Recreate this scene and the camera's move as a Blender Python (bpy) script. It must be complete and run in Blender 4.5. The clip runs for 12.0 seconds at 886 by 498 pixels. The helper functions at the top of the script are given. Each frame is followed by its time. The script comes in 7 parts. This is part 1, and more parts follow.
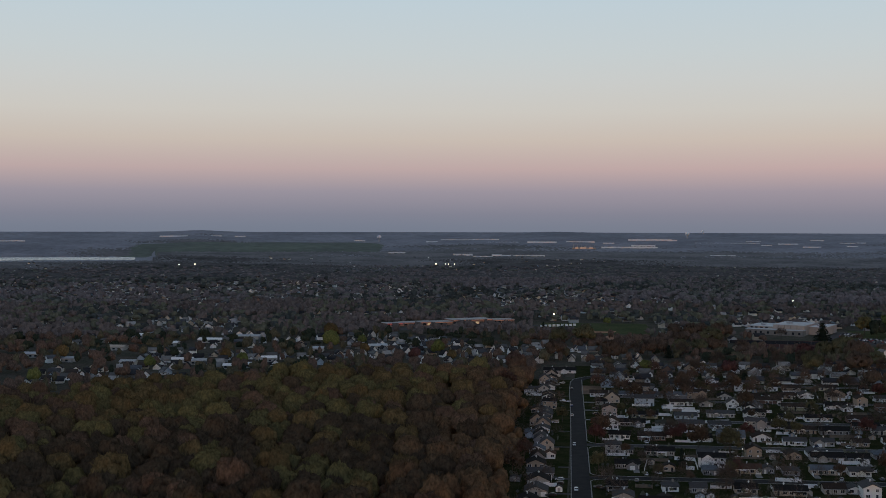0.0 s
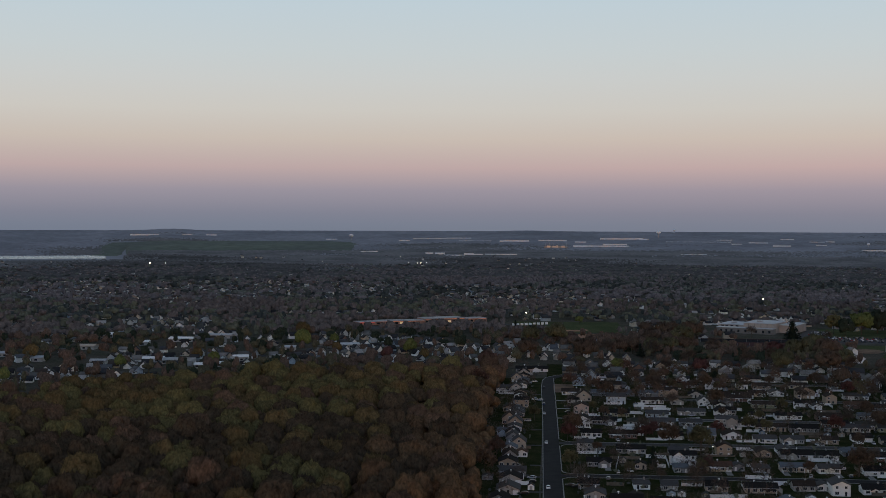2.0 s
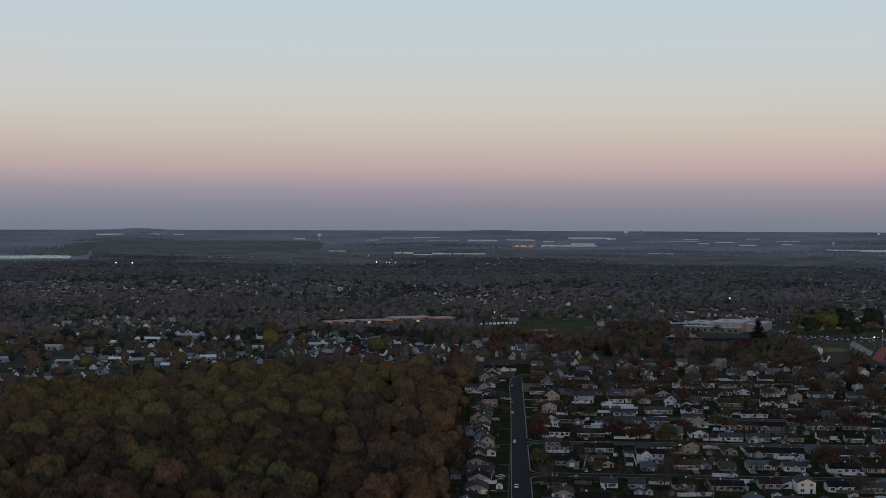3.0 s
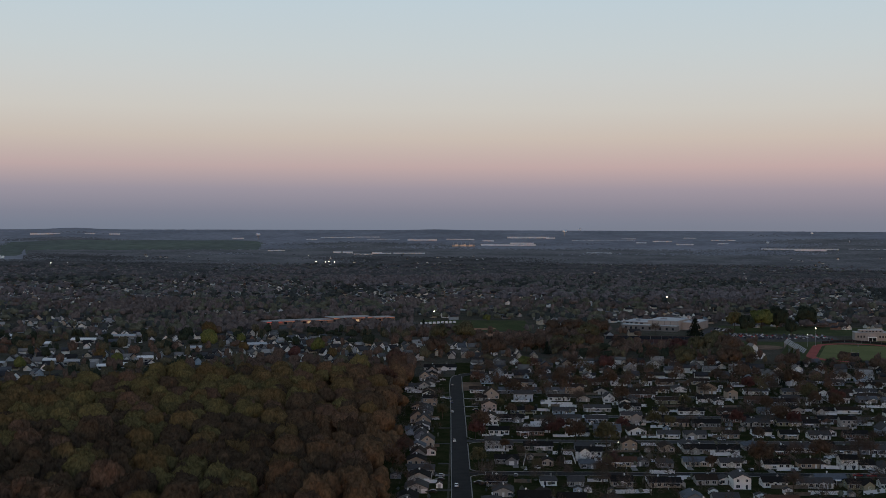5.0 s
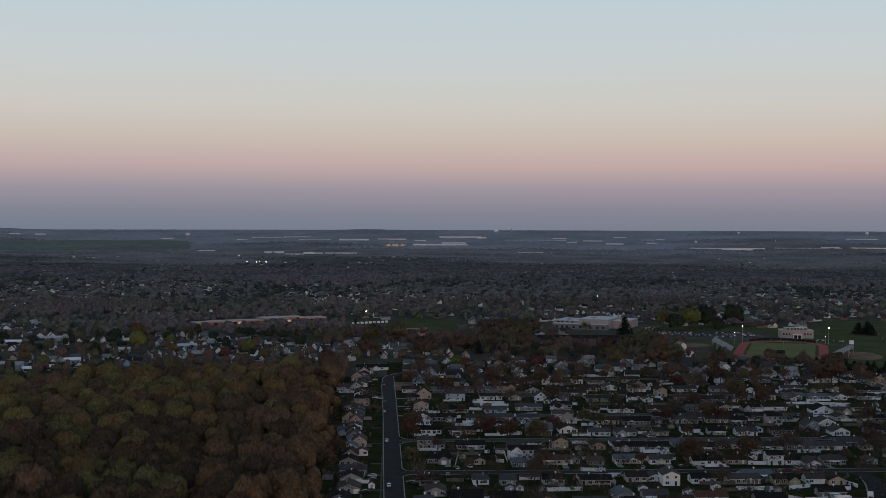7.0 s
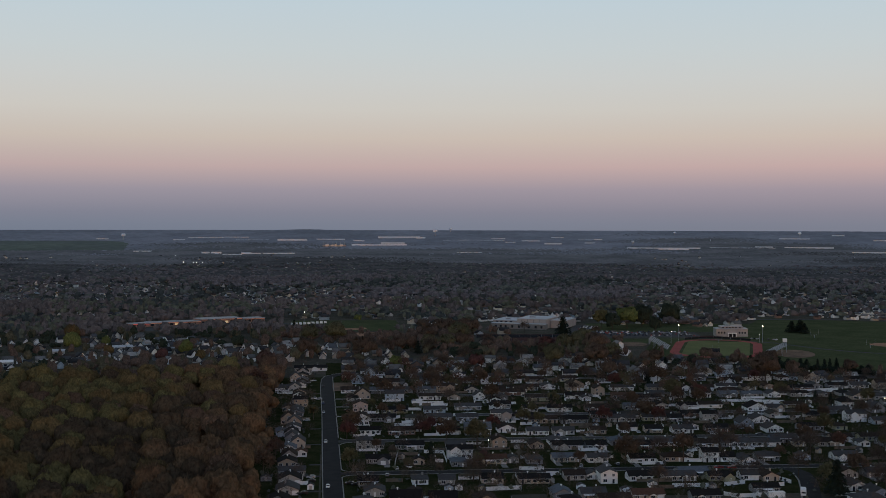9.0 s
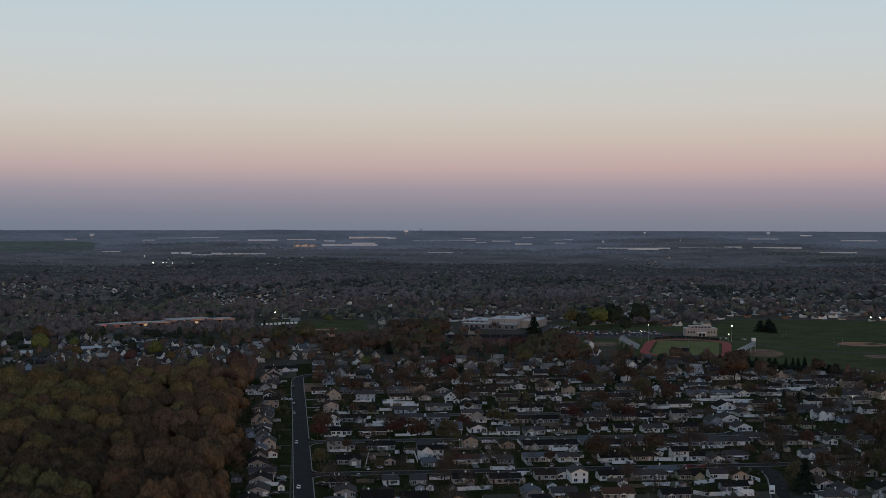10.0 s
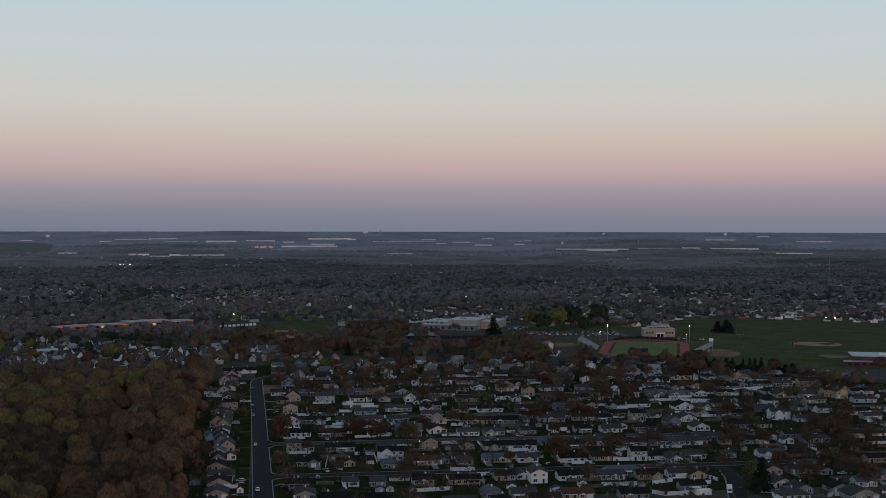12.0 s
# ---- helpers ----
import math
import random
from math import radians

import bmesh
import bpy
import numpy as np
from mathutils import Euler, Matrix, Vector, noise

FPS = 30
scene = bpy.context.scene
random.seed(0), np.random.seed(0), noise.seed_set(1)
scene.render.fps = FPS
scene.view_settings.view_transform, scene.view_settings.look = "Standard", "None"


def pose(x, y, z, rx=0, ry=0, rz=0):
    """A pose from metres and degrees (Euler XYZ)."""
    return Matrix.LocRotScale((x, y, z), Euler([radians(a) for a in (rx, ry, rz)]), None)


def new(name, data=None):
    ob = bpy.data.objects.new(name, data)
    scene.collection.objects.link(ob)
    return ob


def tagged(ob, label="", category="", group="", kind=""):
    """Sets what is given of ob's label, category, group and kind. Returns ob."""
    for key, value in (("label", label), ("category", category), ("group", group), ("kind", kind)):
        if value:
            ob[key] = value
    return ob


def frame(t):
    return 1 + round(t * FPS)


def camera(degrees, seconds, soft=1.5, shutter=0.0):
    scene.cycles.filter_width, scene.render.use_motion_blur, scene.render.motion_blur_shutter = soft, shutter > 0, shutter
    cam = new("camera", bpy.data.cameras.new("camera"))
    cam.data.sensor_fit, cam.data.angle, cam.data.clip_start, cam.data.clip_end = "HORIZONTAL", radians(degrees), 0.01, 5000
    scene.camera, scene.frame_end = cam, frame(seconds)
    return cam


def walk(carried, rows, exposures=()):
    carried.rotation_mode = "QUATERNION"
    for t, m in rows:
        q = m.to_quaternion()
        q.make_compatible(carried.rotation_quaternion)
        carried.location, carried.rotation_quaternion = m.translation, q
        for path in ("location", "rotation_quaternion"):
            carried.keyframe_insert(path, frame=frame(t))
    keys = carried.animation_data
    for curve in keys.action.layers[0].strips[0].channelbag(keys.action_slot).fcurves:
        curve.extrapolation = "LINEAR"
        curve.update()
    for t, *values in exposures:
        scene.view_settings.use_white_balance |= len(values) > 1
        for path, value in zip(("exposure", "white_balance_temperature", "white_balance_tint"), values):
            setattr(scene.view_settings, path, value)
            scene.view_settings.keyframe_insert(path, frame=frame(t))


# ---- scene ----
# ---- camera ----
EYE = 122.0
cam = camera(40.01, 12.0, soft=0.75)
ROWS = [
    (0.0, 0.000, -1.118, -0.138),
    (0.5, -0.292, -1.136, -0.154),
    (1.0, -0.517, -1.151, -0.166),
    (1.5, -0.815, -1.164, -0.176),
    (2.0, -1.303, -1.176, -0.182),
    (2.5, -2.022, -1.185, -0.186),
    (3.0, -2.795, -1.193, -0.188),
    (5.0, -5.631, -1.214, -0.177),
    (5.5, -6.302, -1.216, -0.171),
    (6.0, -7.079, -1.218, -0.164),
    (6.5, -7.943, -1.219, -0.156),
    (7.0, -8.835, -1.219, -0.148),
    (9.0, -11.712, -1.209, -0.116),
    (9.5, -12.376, -1.203, -0.110),
    (10.0, -13.084, -1.195, -0.104),
    (10.5, -13.785, -1.185, -0.100),
    (11.0, -14.399, -1.172, -0.097),
    (11.5, -14.787, -1.157, -0.096),
    (12.0, -14.983, -1.138, -0.097),
]
walk(cam, [(t, pose(0, 0, EYE, 90 + pitch, roll, yaw)) for t, yaw, pitch, roll in ROWS])

# ---- dusk sky and light: the sun has set behind the camera ----
world = bpy.data.worlds.new("dusk_sky")
scene.world = world
world.use_nodes = True
wn, wl = world.node_tree.nodes, world.node_tree.links
wn.clear()


def srgb(r, g, b):
    return tuple(((c / 255 + 0.055) / 1.055) ** 2.4 if c > 10 else c / 255 / 12.92 for c in (r, g, b)) + (1.0,)


def ramp_node(nodes, stops, mode="LINEAR"):
    node = nodes.new("ShaderNodeValToRGB")
    node.color_ramp.interpolation = mode
    els = node.color_ramp.elements
    while len(els) > 1:
        els.remove(els[-1])
    els[0].position, els[0].color = stops[0]
    for p, c in stops[1:]:
        e = els.new(p)
        e.color = c
    return node


coord = wn.new("ShaderNodeTexCoord")
sep = wn.new("ShaderNodeSeparateXYZ")
wl.new(coord.outputs["Generated"], sep.inputs[0])
# height over the horizon, 0 to 14 degrees on the first ramp
low = wn.new("ShaderNodeMapRange")
low.inputs[1].default_value, low.inputs[2].default_value = -0.008, 0.242
wl.new(sep.outputs[2], low.inputs[0])
SKY = ramp_node(wn, [
    (0.00, srgb(115, 123, 139)), (0.03, srgb(119, 126, 142)), (0.067, srgb(128, 130, 145)), (0.142, srgb(153, 146, 157)), (0.216, srgb(188, 167, 166)), (0.309, srgb(200, 188, 178)),
    (0.40, srgb(204, 200, 193)), (0.495, srgb(202, 204, 202)), (0.588, srgb(198, 206, 208)), (0.772, srgb(190, 206, 215)), (1.0, srgb(182, 202, 216))])
wl.new(low.outputs[0], SKY.inputs[0])
# upper dome fades to a deeper blue
high = wn.new("ShaderNodeMapRange")
high.interpolation_type = "SMOOTHSTEP"
high.inputs[1].default_value, high.inputs[2].default_value = 0.22, 0.75
wl.new(sep.outputs[2], high.inputs[0])
dome = wn.new("ShaderNodeMix")
dome.data_type = "RGBA"
dome.inputs["B"].default_value = srgb(111, 113, 120)
wl.new(high.outputs[0], dome.inputs["Factor"])
wl.new(SKY.outputs[0], dome.inputs["A"])
# the western sky behind: afterglow of a sun at the horizon
west = wn.new("ShaderNodeTexSky")
west.sky_type = "NISHITA"
west.sun_disc = False
west.sun_elevation, west.sun_rotation = radians(1.0), radians(180)
west.air_density, west.dust_density, west.ozone_density = 1.2, 1.5, 2.0
glow = wn.new("ShaderNodeVectorMath")
glow.operation = "MULTIPLY"
glow.inputs[1].default_value = (0.56, 0.68, 0.80)
wl.new(west.outputs[0], glow.inputs[0])
rear = wn.new("ShaderNodeMapRange")
rear.interpolation_type = "SMOOTHSTEP"
rear.inputs[1].default_value, rear.inputs[2].default_value = 0.35, -0.6
wl.new(sep.outputs[1], rear.inputs[0])
both = wn.new("ShaderNodeMix")
both.data_type = "RGBA"
wl.new(rear.outputs[0], both.inputs["Factor"])
wl.new(dome.outputs["Result"], both.inputs["A"])
wl.new(glow.outputs[0], both.inputs["B"])
# the belt over the horizon is warmer to the south
side = wn.new("ShaderNodeMapRange")
side.inputs[1].default_value, side.inputs[2].default_value = -0.1, 0.55
wl.new(sep.outputs[0], side.inputs[0])
belt = wn.new("ShaderNodeMapRange")
belt.interpolation_type = "SMOOTHSTEP"
belt.inputs[1].default_value, belt.inputs[2].default_value = 0.10, 0.02
wl.new(sep.outputs[2], belt.inputs[0])
amount = wn.new("ShaderNodeMath")
amount.operation = "MULTIPLY"
wl.new(side.outputs[0], amount.inputs[0])
wl.new(belt.outputs[0], amount.inputs[1])
tint = ramp_node(wn, [(0.0, (1.0, 1.0, 1.0, 1)), (1.0, (1.13, 1.045, 1.015, 1))])
wl.new(amount.outputs[0], tint.inputs[0])
warm = wn.new("ShaderNodeVectorMath")
warm.operation = "MULTIPLY"
wl.new(both.outputs["Result"], warm.inputs[0])
wl.new(tint.outputs[0], warm.inputs[1])
bg = wn.new("ShaderNodeBackground")
bg.inputs[1].default_value = 1.0
wl.new(warm.outputs[0], bg.inputs[0])
out = wn.new("ShaderNodeOutputWorld")
wl.new(bg.outputs[0], out.inputs[0])

# ---- materials ----
MATS = {}


def surface(name, a, b, size=1.0, rough=0.8, spec=0.3, per="none", spread=0.5, bump=0.0, fine=0.0, metal=0.0, streak=1.0):
    """Two colours mixed by noise of that size in metres, and by a chance of each object or island."""
    m = bpy.data.materials.new(name)
    m.use_nodes = True
    n, l = m.node_tree.nodes, m.node_tree.links
    p = n["Principled BSDF"]
    p.inputs["Roughness"].default_value, p.inputs["Specular IOR Level"].default_value = rough, spec
    p.inputs["Metallic"].default_value = metal
    geo = n.new("ShaderNodeNewGeometry")
    big = n.new("ShaderNodeTexNoise")
    big.inputs["Scale"].default_value, big.inputs["Detail"].default_value = 1.0 / size, 4.0
    l.new(geo.outputs["Position"], big.inputs["Vector"])
    fac = n.new("ShaderNodeMapRange")
    fac.inputs[1].default_value, fac.inputs[2].default_value = 0.35, 0.65
    l.new(big.outputs["Fac"], fac.inputs[0])
    value = fac.outputs[0]
    if per != "none":
        if per == "object":
            source = n.new("ShaderNodeObjectInfo").outputs["Random"]
        elif per == "crown":
            tone = n.new("ShaderNodeAttribute")
            tone.attribute_name = "tone"
            total = n.new("ShaderNodeMath")
            l.new(n.new("ShaderNodeObjectInfo").outputs["Random"], total.inputs[0])
            l.new(tone.outputs["Fac"], total.inputs[1])
            part_of = n.new("ShaderNodeMath")
            part_of.operation = "PINGPONG"
            part_of.inputs[1].default_value = 1.0
            l.new(total.outputs[0], part_of.inputs[0])
            source = part_of.outputs[0]
        else:
            source = geo.outputs["Random Per Island"]
        blend = n.new("ShaderNodeMix")
        blend.inputs["Factor"].default_value = spread
        l.new(value, blend.inputs["A"])
        l.new(source, blend.inputs["B"])
        value = blend.outputs["Result"]
    mix = n.new("ShaderNodeMix")
    mix.data_type = "RGBA"
    mix.inputs["A"].default_value, mix.inputs["B"].default_value = (*a, 1), (*b, 1)
    l.new(value, mix.inputs["Factor"])
    colour = mix.outputs["Result"]
    if fine > 0:
        small = n.new("ShaderNodeTexNoise")
        small.inputs["Scale"].default_value, small.inputs["Detail"].default_value = 9.0 / size, 4.0
        along = n.new("ShaderNodeVectorMath")
        along.operation = "MULTIPLY"
        along.inputs[1].default_value = (1.0, 1.0, streak)
        l.new(geo.outputs["Position"], along.inputs[0])
        l.new(along.outputs[0], small.inputs["Vector"])
        grain = n.new("ShaderNodeMapRange")
        grain.inputs[1].default_value, grain.inputs[2].default_value = 0.3, 0.7
        grain.inputs[3].default_value, grain.inputs[4].default_value = 1 - fine, 1 + fine
        l.new(small.outputs["Fac"], grain.inputs[0])
        sc = n.new("ShaderNodeVectorMath")
        sc.operation = "SCALE"
        l.new(colour, sc.inputs[0])
        l.new(grain.outputs[0], sc.inputs[3])
        colour = sc.outputs[0]
    l.new(colour, p.inputs["Base Color"])
    if bump > 0:
        bn = n.new("ShaderNodeTexNoise")
        bn.inputs["Scale"].default_value, bn.inputs["Detail"].default_value = 5.0 / size, 3.0
        l.new(geo.outputs["Position"], bn.inputs["Vector"])
        bp = n.new("ShaderNodeBump")
        bp.inputs["Strength"].default_value, bp.inputs["Distance"].default_value = bump, 0.2 * size
        l.new(bn.outputs["Fac"], bp.inputs["Height"])
        l.new(bp.outputs[0], p.inputs["Normal"])
    MATS[name] = m
    return m


def leafy(m, share=0.14):
    """Lets part of the light through the leaves."""
    n, l = m.node_tree.nodes, m.node_tree.links
    p, out_node = n["Principled BSDF"], n["Material Output"]
    tr = n.new("ShaderNodeBsdfTranslucent")
    l.new(p.inputs["Base Color"].links[0].from_socket, tr.inputs["Color"])
    mix = n.new("ShaderNodeMixShader")
    mix.inputs[0].default_value = share
    l.new(p.outputs[0], mix.inputs[1])
    l.new(tr.outputs[0], mix.inputs[2])
    l.new(mix.outputs[0], out_node.inputs["Surface"])


def palette(name, colours, rough=0.8, spec=0.3, dirt=0.15):
    """One of several colours for each island, with weathering."""
    m = bpy.data.materials.new(name)
    m.use_nodes = True
    n, l = m.node_tree.nodes, m.node_tree.links
    p = n["Principled BSDF"]
    p.inputs["Roughness"].default_value, p.inputs["Specular IOR Level"].default_value = rough, spec
    geo = n.new("ShaderNodeNewGeometry")
    pick = ramp_node(n, [(i / len(colours), (*c, 1)) for i, c in enumerate(colours)], "CONSTANT")
    l.new(geo.outputs["Random Per Island"], pick.inputs[0])
    noi = n.new("ShaderNodeTexNoise")
    noi.inputs["Scale"].default_value = 0.35
    l.new(geo.outputs["Position"], noi.inputs["Vector"])
    mr = n.new("ShaderNodeMapRange")
    mr.inputs[1].default_value, mr.inputs[2].default_value, mr.inputs[3].default_value, mr.inputs[4].default_value = 0.3, 0.7, 1 - dirt, 1 + dirt
    l.new(noi.outputs["Fac"], mr.inputs[0])
    sc = n.new("ShaderNodeVectorMath")
    sc.operation = "SCALE"
    l.new(pick.outputs[0], sc.inputs[0])
    l.new(mr.outputs[0], sc.inputs[3])
    l.new(sc.outputs[0], p.inputs["Base Color"])
    MATS[name] = m
    return m


def shining(name, colour, strength):
    m = bpy.data.materials.new(name)
    m.use_nodes = True
    p = m.node_tree.nodes["Principled BSDF"]
    p.inputs["Base Color"].default_value = (*colour, 1)
    p.inputs["Emission Color"].default_value = (*colour, 1)
    p.inputs["Emission Strength"].default_value = strength
    MATS[name] = m
    return m


surface("ground", (0.066, 0.066, 0.050), (0.100, 0.088, 0.072), 22, 0.95, 0.0, fine=0.35)
surface("lawn", (0.020, 0.026, 0.010), (0.039, 0.040, 0.019), 9, 0.95, 0.0, fine=0.3)
surface("sports_grass", (0.060, 0.072, 0.036), (0.084, 0.094, 0.048), 30, 0.95, 0.0, fine=0.2)
surface("turf", (0.098, 0.112, 0.036), (0.124, 0.136, 0.046), 25, 0.95, 0.1, fine=0.12)
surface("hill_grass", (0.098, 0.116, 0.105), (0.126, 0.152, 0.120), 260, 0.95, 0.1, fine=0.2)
surface("asphalt", (0.018, 0.018, 0.019), (0.026, 0.026, 0.027), 6, 0.95, 0.12, fine=0.2)
surface("old_asphalt", (0.045, 0.045, 0.048), (0.065, 0.063, 0.063), 7, 0.95, 0.12, fine=0.2)
surface("concrete", (0.19, 0.184, 0.176), (0.27, 0.262, 0.25), 3, 0.85, 0.25, fine=0.15)
surface("stand_metal", (0.24, 0.243, 0.25), (0.30, 0.302, 0.31), 3, 0.6, 0.4)
surface("clay", (0.27, 0.140, 0.085), (0.35, 0.186, 0.112), 10, 0.95, 0.1, fine=0.15)
surface("dirt", (0.110, 0.074, 0.051), (0.21, 0.132, 0.088), 12, 0.95, 0.1, fine=0.2)
surface("track_red", (0.26, 0.050, 0.044), (0.32, 0.068, 0.056), 14, 0.9, 0.15, fine=0.1)
surface("court_red", (0.075, 0.045, 0.045), (0.10, 0.055, 0.052), 14, 0.9, 0.15, fine=0.1)
surface("bark", (0.05, 0.038, 0.03), (0.09, 0.07, 0.056), 0.6, 0.95, 0.1)
LEAF = {
    "olive": ((0.086, 0.060, 0.029), (0.168, 0.112, 0.050)),
    "green": ((0.087, 0.072, 0.035), (0.164, 0.129, 0.053)),
    "lime": ((0.116, 0.128, 0.044), (0.172, 0.180, 0.062)),
    "brown": ((0.087, 0.054, 0.037), (0.163, 0.098, 0.062)),
    "rust": ((0.100, 0.061, 0.036), (0.170, 0.103, 0.056)),
    # a brown darkened for the shade seen in the wood's near part
    "dusky": ((0.054, 0.038, 0.026), (0.104, 0.071, 0.044)),
    "bare": ((0.076, 0.060, 0.051), (0.116, 0.088, 0.073)),
    "plum": ((0.100, 0.050, 0.046), (0.140, 0.066, 0.058)),
    "evergreen": ((0.032, 0.040, 0.028), (0.052, 0.061, 0.040)),
    "conifer": ((0.018, 0.025, 0.019), (0.029, 0.037, 0.027)),
}
LEAF["yard_brown"] = ((0.084, 0.060, 0.045), (0.138, 0.096, 0.069))
LEAF["yard_olive"] = ((0.092, 0.086, 0.050), (0.150, 0.134, 0.074))
LEAF["yard_rust"] = ((0.098, 0.058, 0.046), (0.142, 0.082, 0.062))
LEAF["near_brown"] = ((0.094, 0.065, 0.051), (0.158, 0.105, 0.078))
LEAF["near_olive"] = ((0.088, 0.078, 0.051), (0.144, 0.121, 0.072))
for k, (a, b) in LEAF.items():
    leafy(surface("leaf_" + k, a, b, 11, 0.95, 0.0, per="crown", spread=0.55, fine=0.42, streak=0.55), 0.3 if k.startswith("yard") or k in ("lime", "plum", "evergreen") else 0.14)
# the distant suburb's brown and green carry haze in the colour, paler and greyer
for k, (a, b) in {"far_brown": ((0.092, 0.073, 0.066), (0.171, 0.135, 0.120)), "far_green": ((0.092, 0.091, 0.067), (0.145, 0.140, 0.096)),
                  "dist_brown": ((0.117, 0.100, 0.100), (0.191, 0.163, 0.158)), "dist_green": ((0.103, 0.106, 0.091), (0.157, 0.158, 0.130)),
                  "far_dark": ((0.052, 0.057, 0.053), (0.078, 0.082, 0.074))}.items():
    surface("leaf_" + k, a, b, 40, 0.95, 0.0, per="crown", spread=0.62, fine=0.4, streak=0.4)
# far ground and woods hold haze in their colours, bluer towards the horizon
surface("hazed_ground", (0.200, 0.210, 0.240), (0.260, 0.266, 0.295), 200, 0.95, 0.05)
surface("canopy_hazed", (0.180, 0.187, 0.214), (0.252, 0.257, 0.290), 210, 0.95, 0.05, fine=0.16)
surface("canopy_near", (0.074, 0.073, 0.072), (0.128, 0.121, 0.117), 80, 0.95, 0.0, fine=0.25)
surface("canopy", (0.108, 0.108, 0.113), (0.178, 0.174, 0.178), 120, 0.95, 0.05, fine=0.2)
WALLS = {"white": (0.81, 0.785, 0.755), "beige": (0.44, 0.365, 0.295), "tan": (0.36, 0.280, 0.215), "greige": (0.37, 0.345, 0.318), "grey": (0.22, 0.218, 0.225),
         "pink": (0.46, 0.365, 0.32), "blue": (0.40, 0.465, 0.53), "bluegrey": (0.23, 0.27, 0.33), "yellow": (0.50, 0.42, 0.30),
         "brick": (0.17, 0.103, 0.082), "olive": (0.32, 0.30, 0.20)}
for k, c in WALLS.items():
    surface("wall_" + k, tuple(x * 0.9 for x in c), tuple(min(0.82, x * 1.1) for x in c), 2.5, 0.7, 0.25, per="object", spread=0.5, fine=0.06)
ROOFS = {"dark": (0.017, 0.016, 0.016), "slate": (0.064, 0.062, 0.063), "brown": (0.036, 0.027, 0.022), "rust": (0.085, 0.048, 0.034),
         "bluegrey": (0.105, 0.118, 0.135), "olive": (0.05, 0.05, 0.042)}
for k, c in ROOFS.items():
    surface("roof_" + k, tuple(x * 0.8 for x in c), tuple(x * 1.2 for x in c), 1.6, 0.9, 0.06, per="object", spread=0.5, fine=0.15)
palette("far_wall", [(0.80, 0.77, 0.74), (0.77, 0.76, 0.73), (0.78, 0.74, 0.66), (0.45, 0.39, 0.31), (0.46, 0.45, 0.42), (0.74, 0.73, 0.71), (0.24, 0.24, 0.25), (0.36, 0.30, 0.24), (0.76, 0.74, 0.70), (0.34, 0.39, 0.43), (0.20, 0.13, 0.10), (0.50, 0.44, 0.35), (0.80, 0.77, 0.73)])
palette("far_roof", [(0.03, 0.03, 0.034), (0.05, 0.052, 0.06), (0.05, 0.038, 0.033), (0.085, 0.09, 0.10), (0.03, 0.03, 0.033), (0.06, 0.06, 0.064), (0.04, 0.04, 0.045), (0.02, 0.02, 0.022), (0.13, 0.125, 0.12), (0.20, 0.19, 0.18), (0.10, 0.098, 0.096), (0.32, 0.305, 0.29)], 0.85, 0.2)
surface("trim_white", (0.74, 0.73, 0.72), (0.80, 0.79, 0.78), 2, 0.55, 0.3)
surface("vinyl", (0.74, 0.73, 0.725), (0.81, 0.80, 0.79), 4, 0.5, 0.35)
surface("glass_dark", (0.018, 0.021, 0.026), (0.035, 0.038, 0.045), 1.5, 0.08, 0.6)
surface("wood_fence", (0.13, 0.10, 0.075), (0.20, 0.16, 0.12), 2, 0.85, 0.2)
surface("metal_grey", (0.26, 0.27, 0.29), (0.36, 0.37, 0.39), 2, 0.5, 0.5)
surface("tyre", (0.015, 0.015, 0.016), (0.025, 0.025, 0.026), 0.3, 0.9, 0.2)
surface("flat_roof", (0.33, 0.36, 0.395), (0.45, 0.475, 0.51), 25, 0.6, 0.4, fine=0.1)
surface("school_wall", (0.32, 0.286, 0.264), (0.38, 0.342, 0.315), 8, 0.75, 0.25, fine=0.06)
surface("annex_wall", (0.17, 0.160, 0.152), (0.22, 0.205, 0.195), 8, 0.8, 0.2, fine=0.08)
surface("brick_wall", (0.10, 0.052, 0.042), (0.135, 0.068, 0.053), 5, 0.8, 0.2, fine=0.12)
surface("shop_brick", (0.30, 0.175, 0.140), (0.38, 0.220, 0.175), 6, 0.8, 0.2, fine=0.1)
surface("warehouse_wall", (0.58, 0.60, 0.64), (0.79, 0.80, 0.82), 60, 0.8, 0.2, per="object", spread=0.6)
# the pale base stands in for part of the sky's reflection on waves
surface("water", (0.24, 0.245, 0.25), (0.30, 0.300, 0.305), 80, 0.25, 1.0, bump=0.6)
surface("pool_blue", (0.02, 0.14, 0.32), (0.04, 0.20, 0.40), 2, 0.4, 0.4)
surface("tarp_blue", (0.05, 0.16, 0.34), (0.08, 0.22, 0.42), 2, 0.6, 0.3)
for k, c in {"white": (0.62, 0.63, 0.65), "black": (0.02, 0.02, 0.022), "silver": (0.35, 0.36, 0.38), "red": (0.30, 0.03, 0.03), "navy": (0.03, 0.045, 0.09), "charcoal": (0.07, 0.07, 0.075)}.items():
    surface("paint_" + k, c, tuple(x * 1.1 for x in c), 1, 0.25, 0.55)
shining("lamp_glow", (1.0, 0.83, 0.55), 9.0)
shining("shop_glow", (1.0, 0.40, 0.24), 0.06)
shining("sign_glow", (1.0, 0.12, 0.08), 0.35)
# floodlight on the far halls, put into their walls as a glow
shining("gold_glow", (0.66, 0.46, 0.32), 0.09)
shining("window_glow", (1.0, 0.66, 0.36), 0.3)

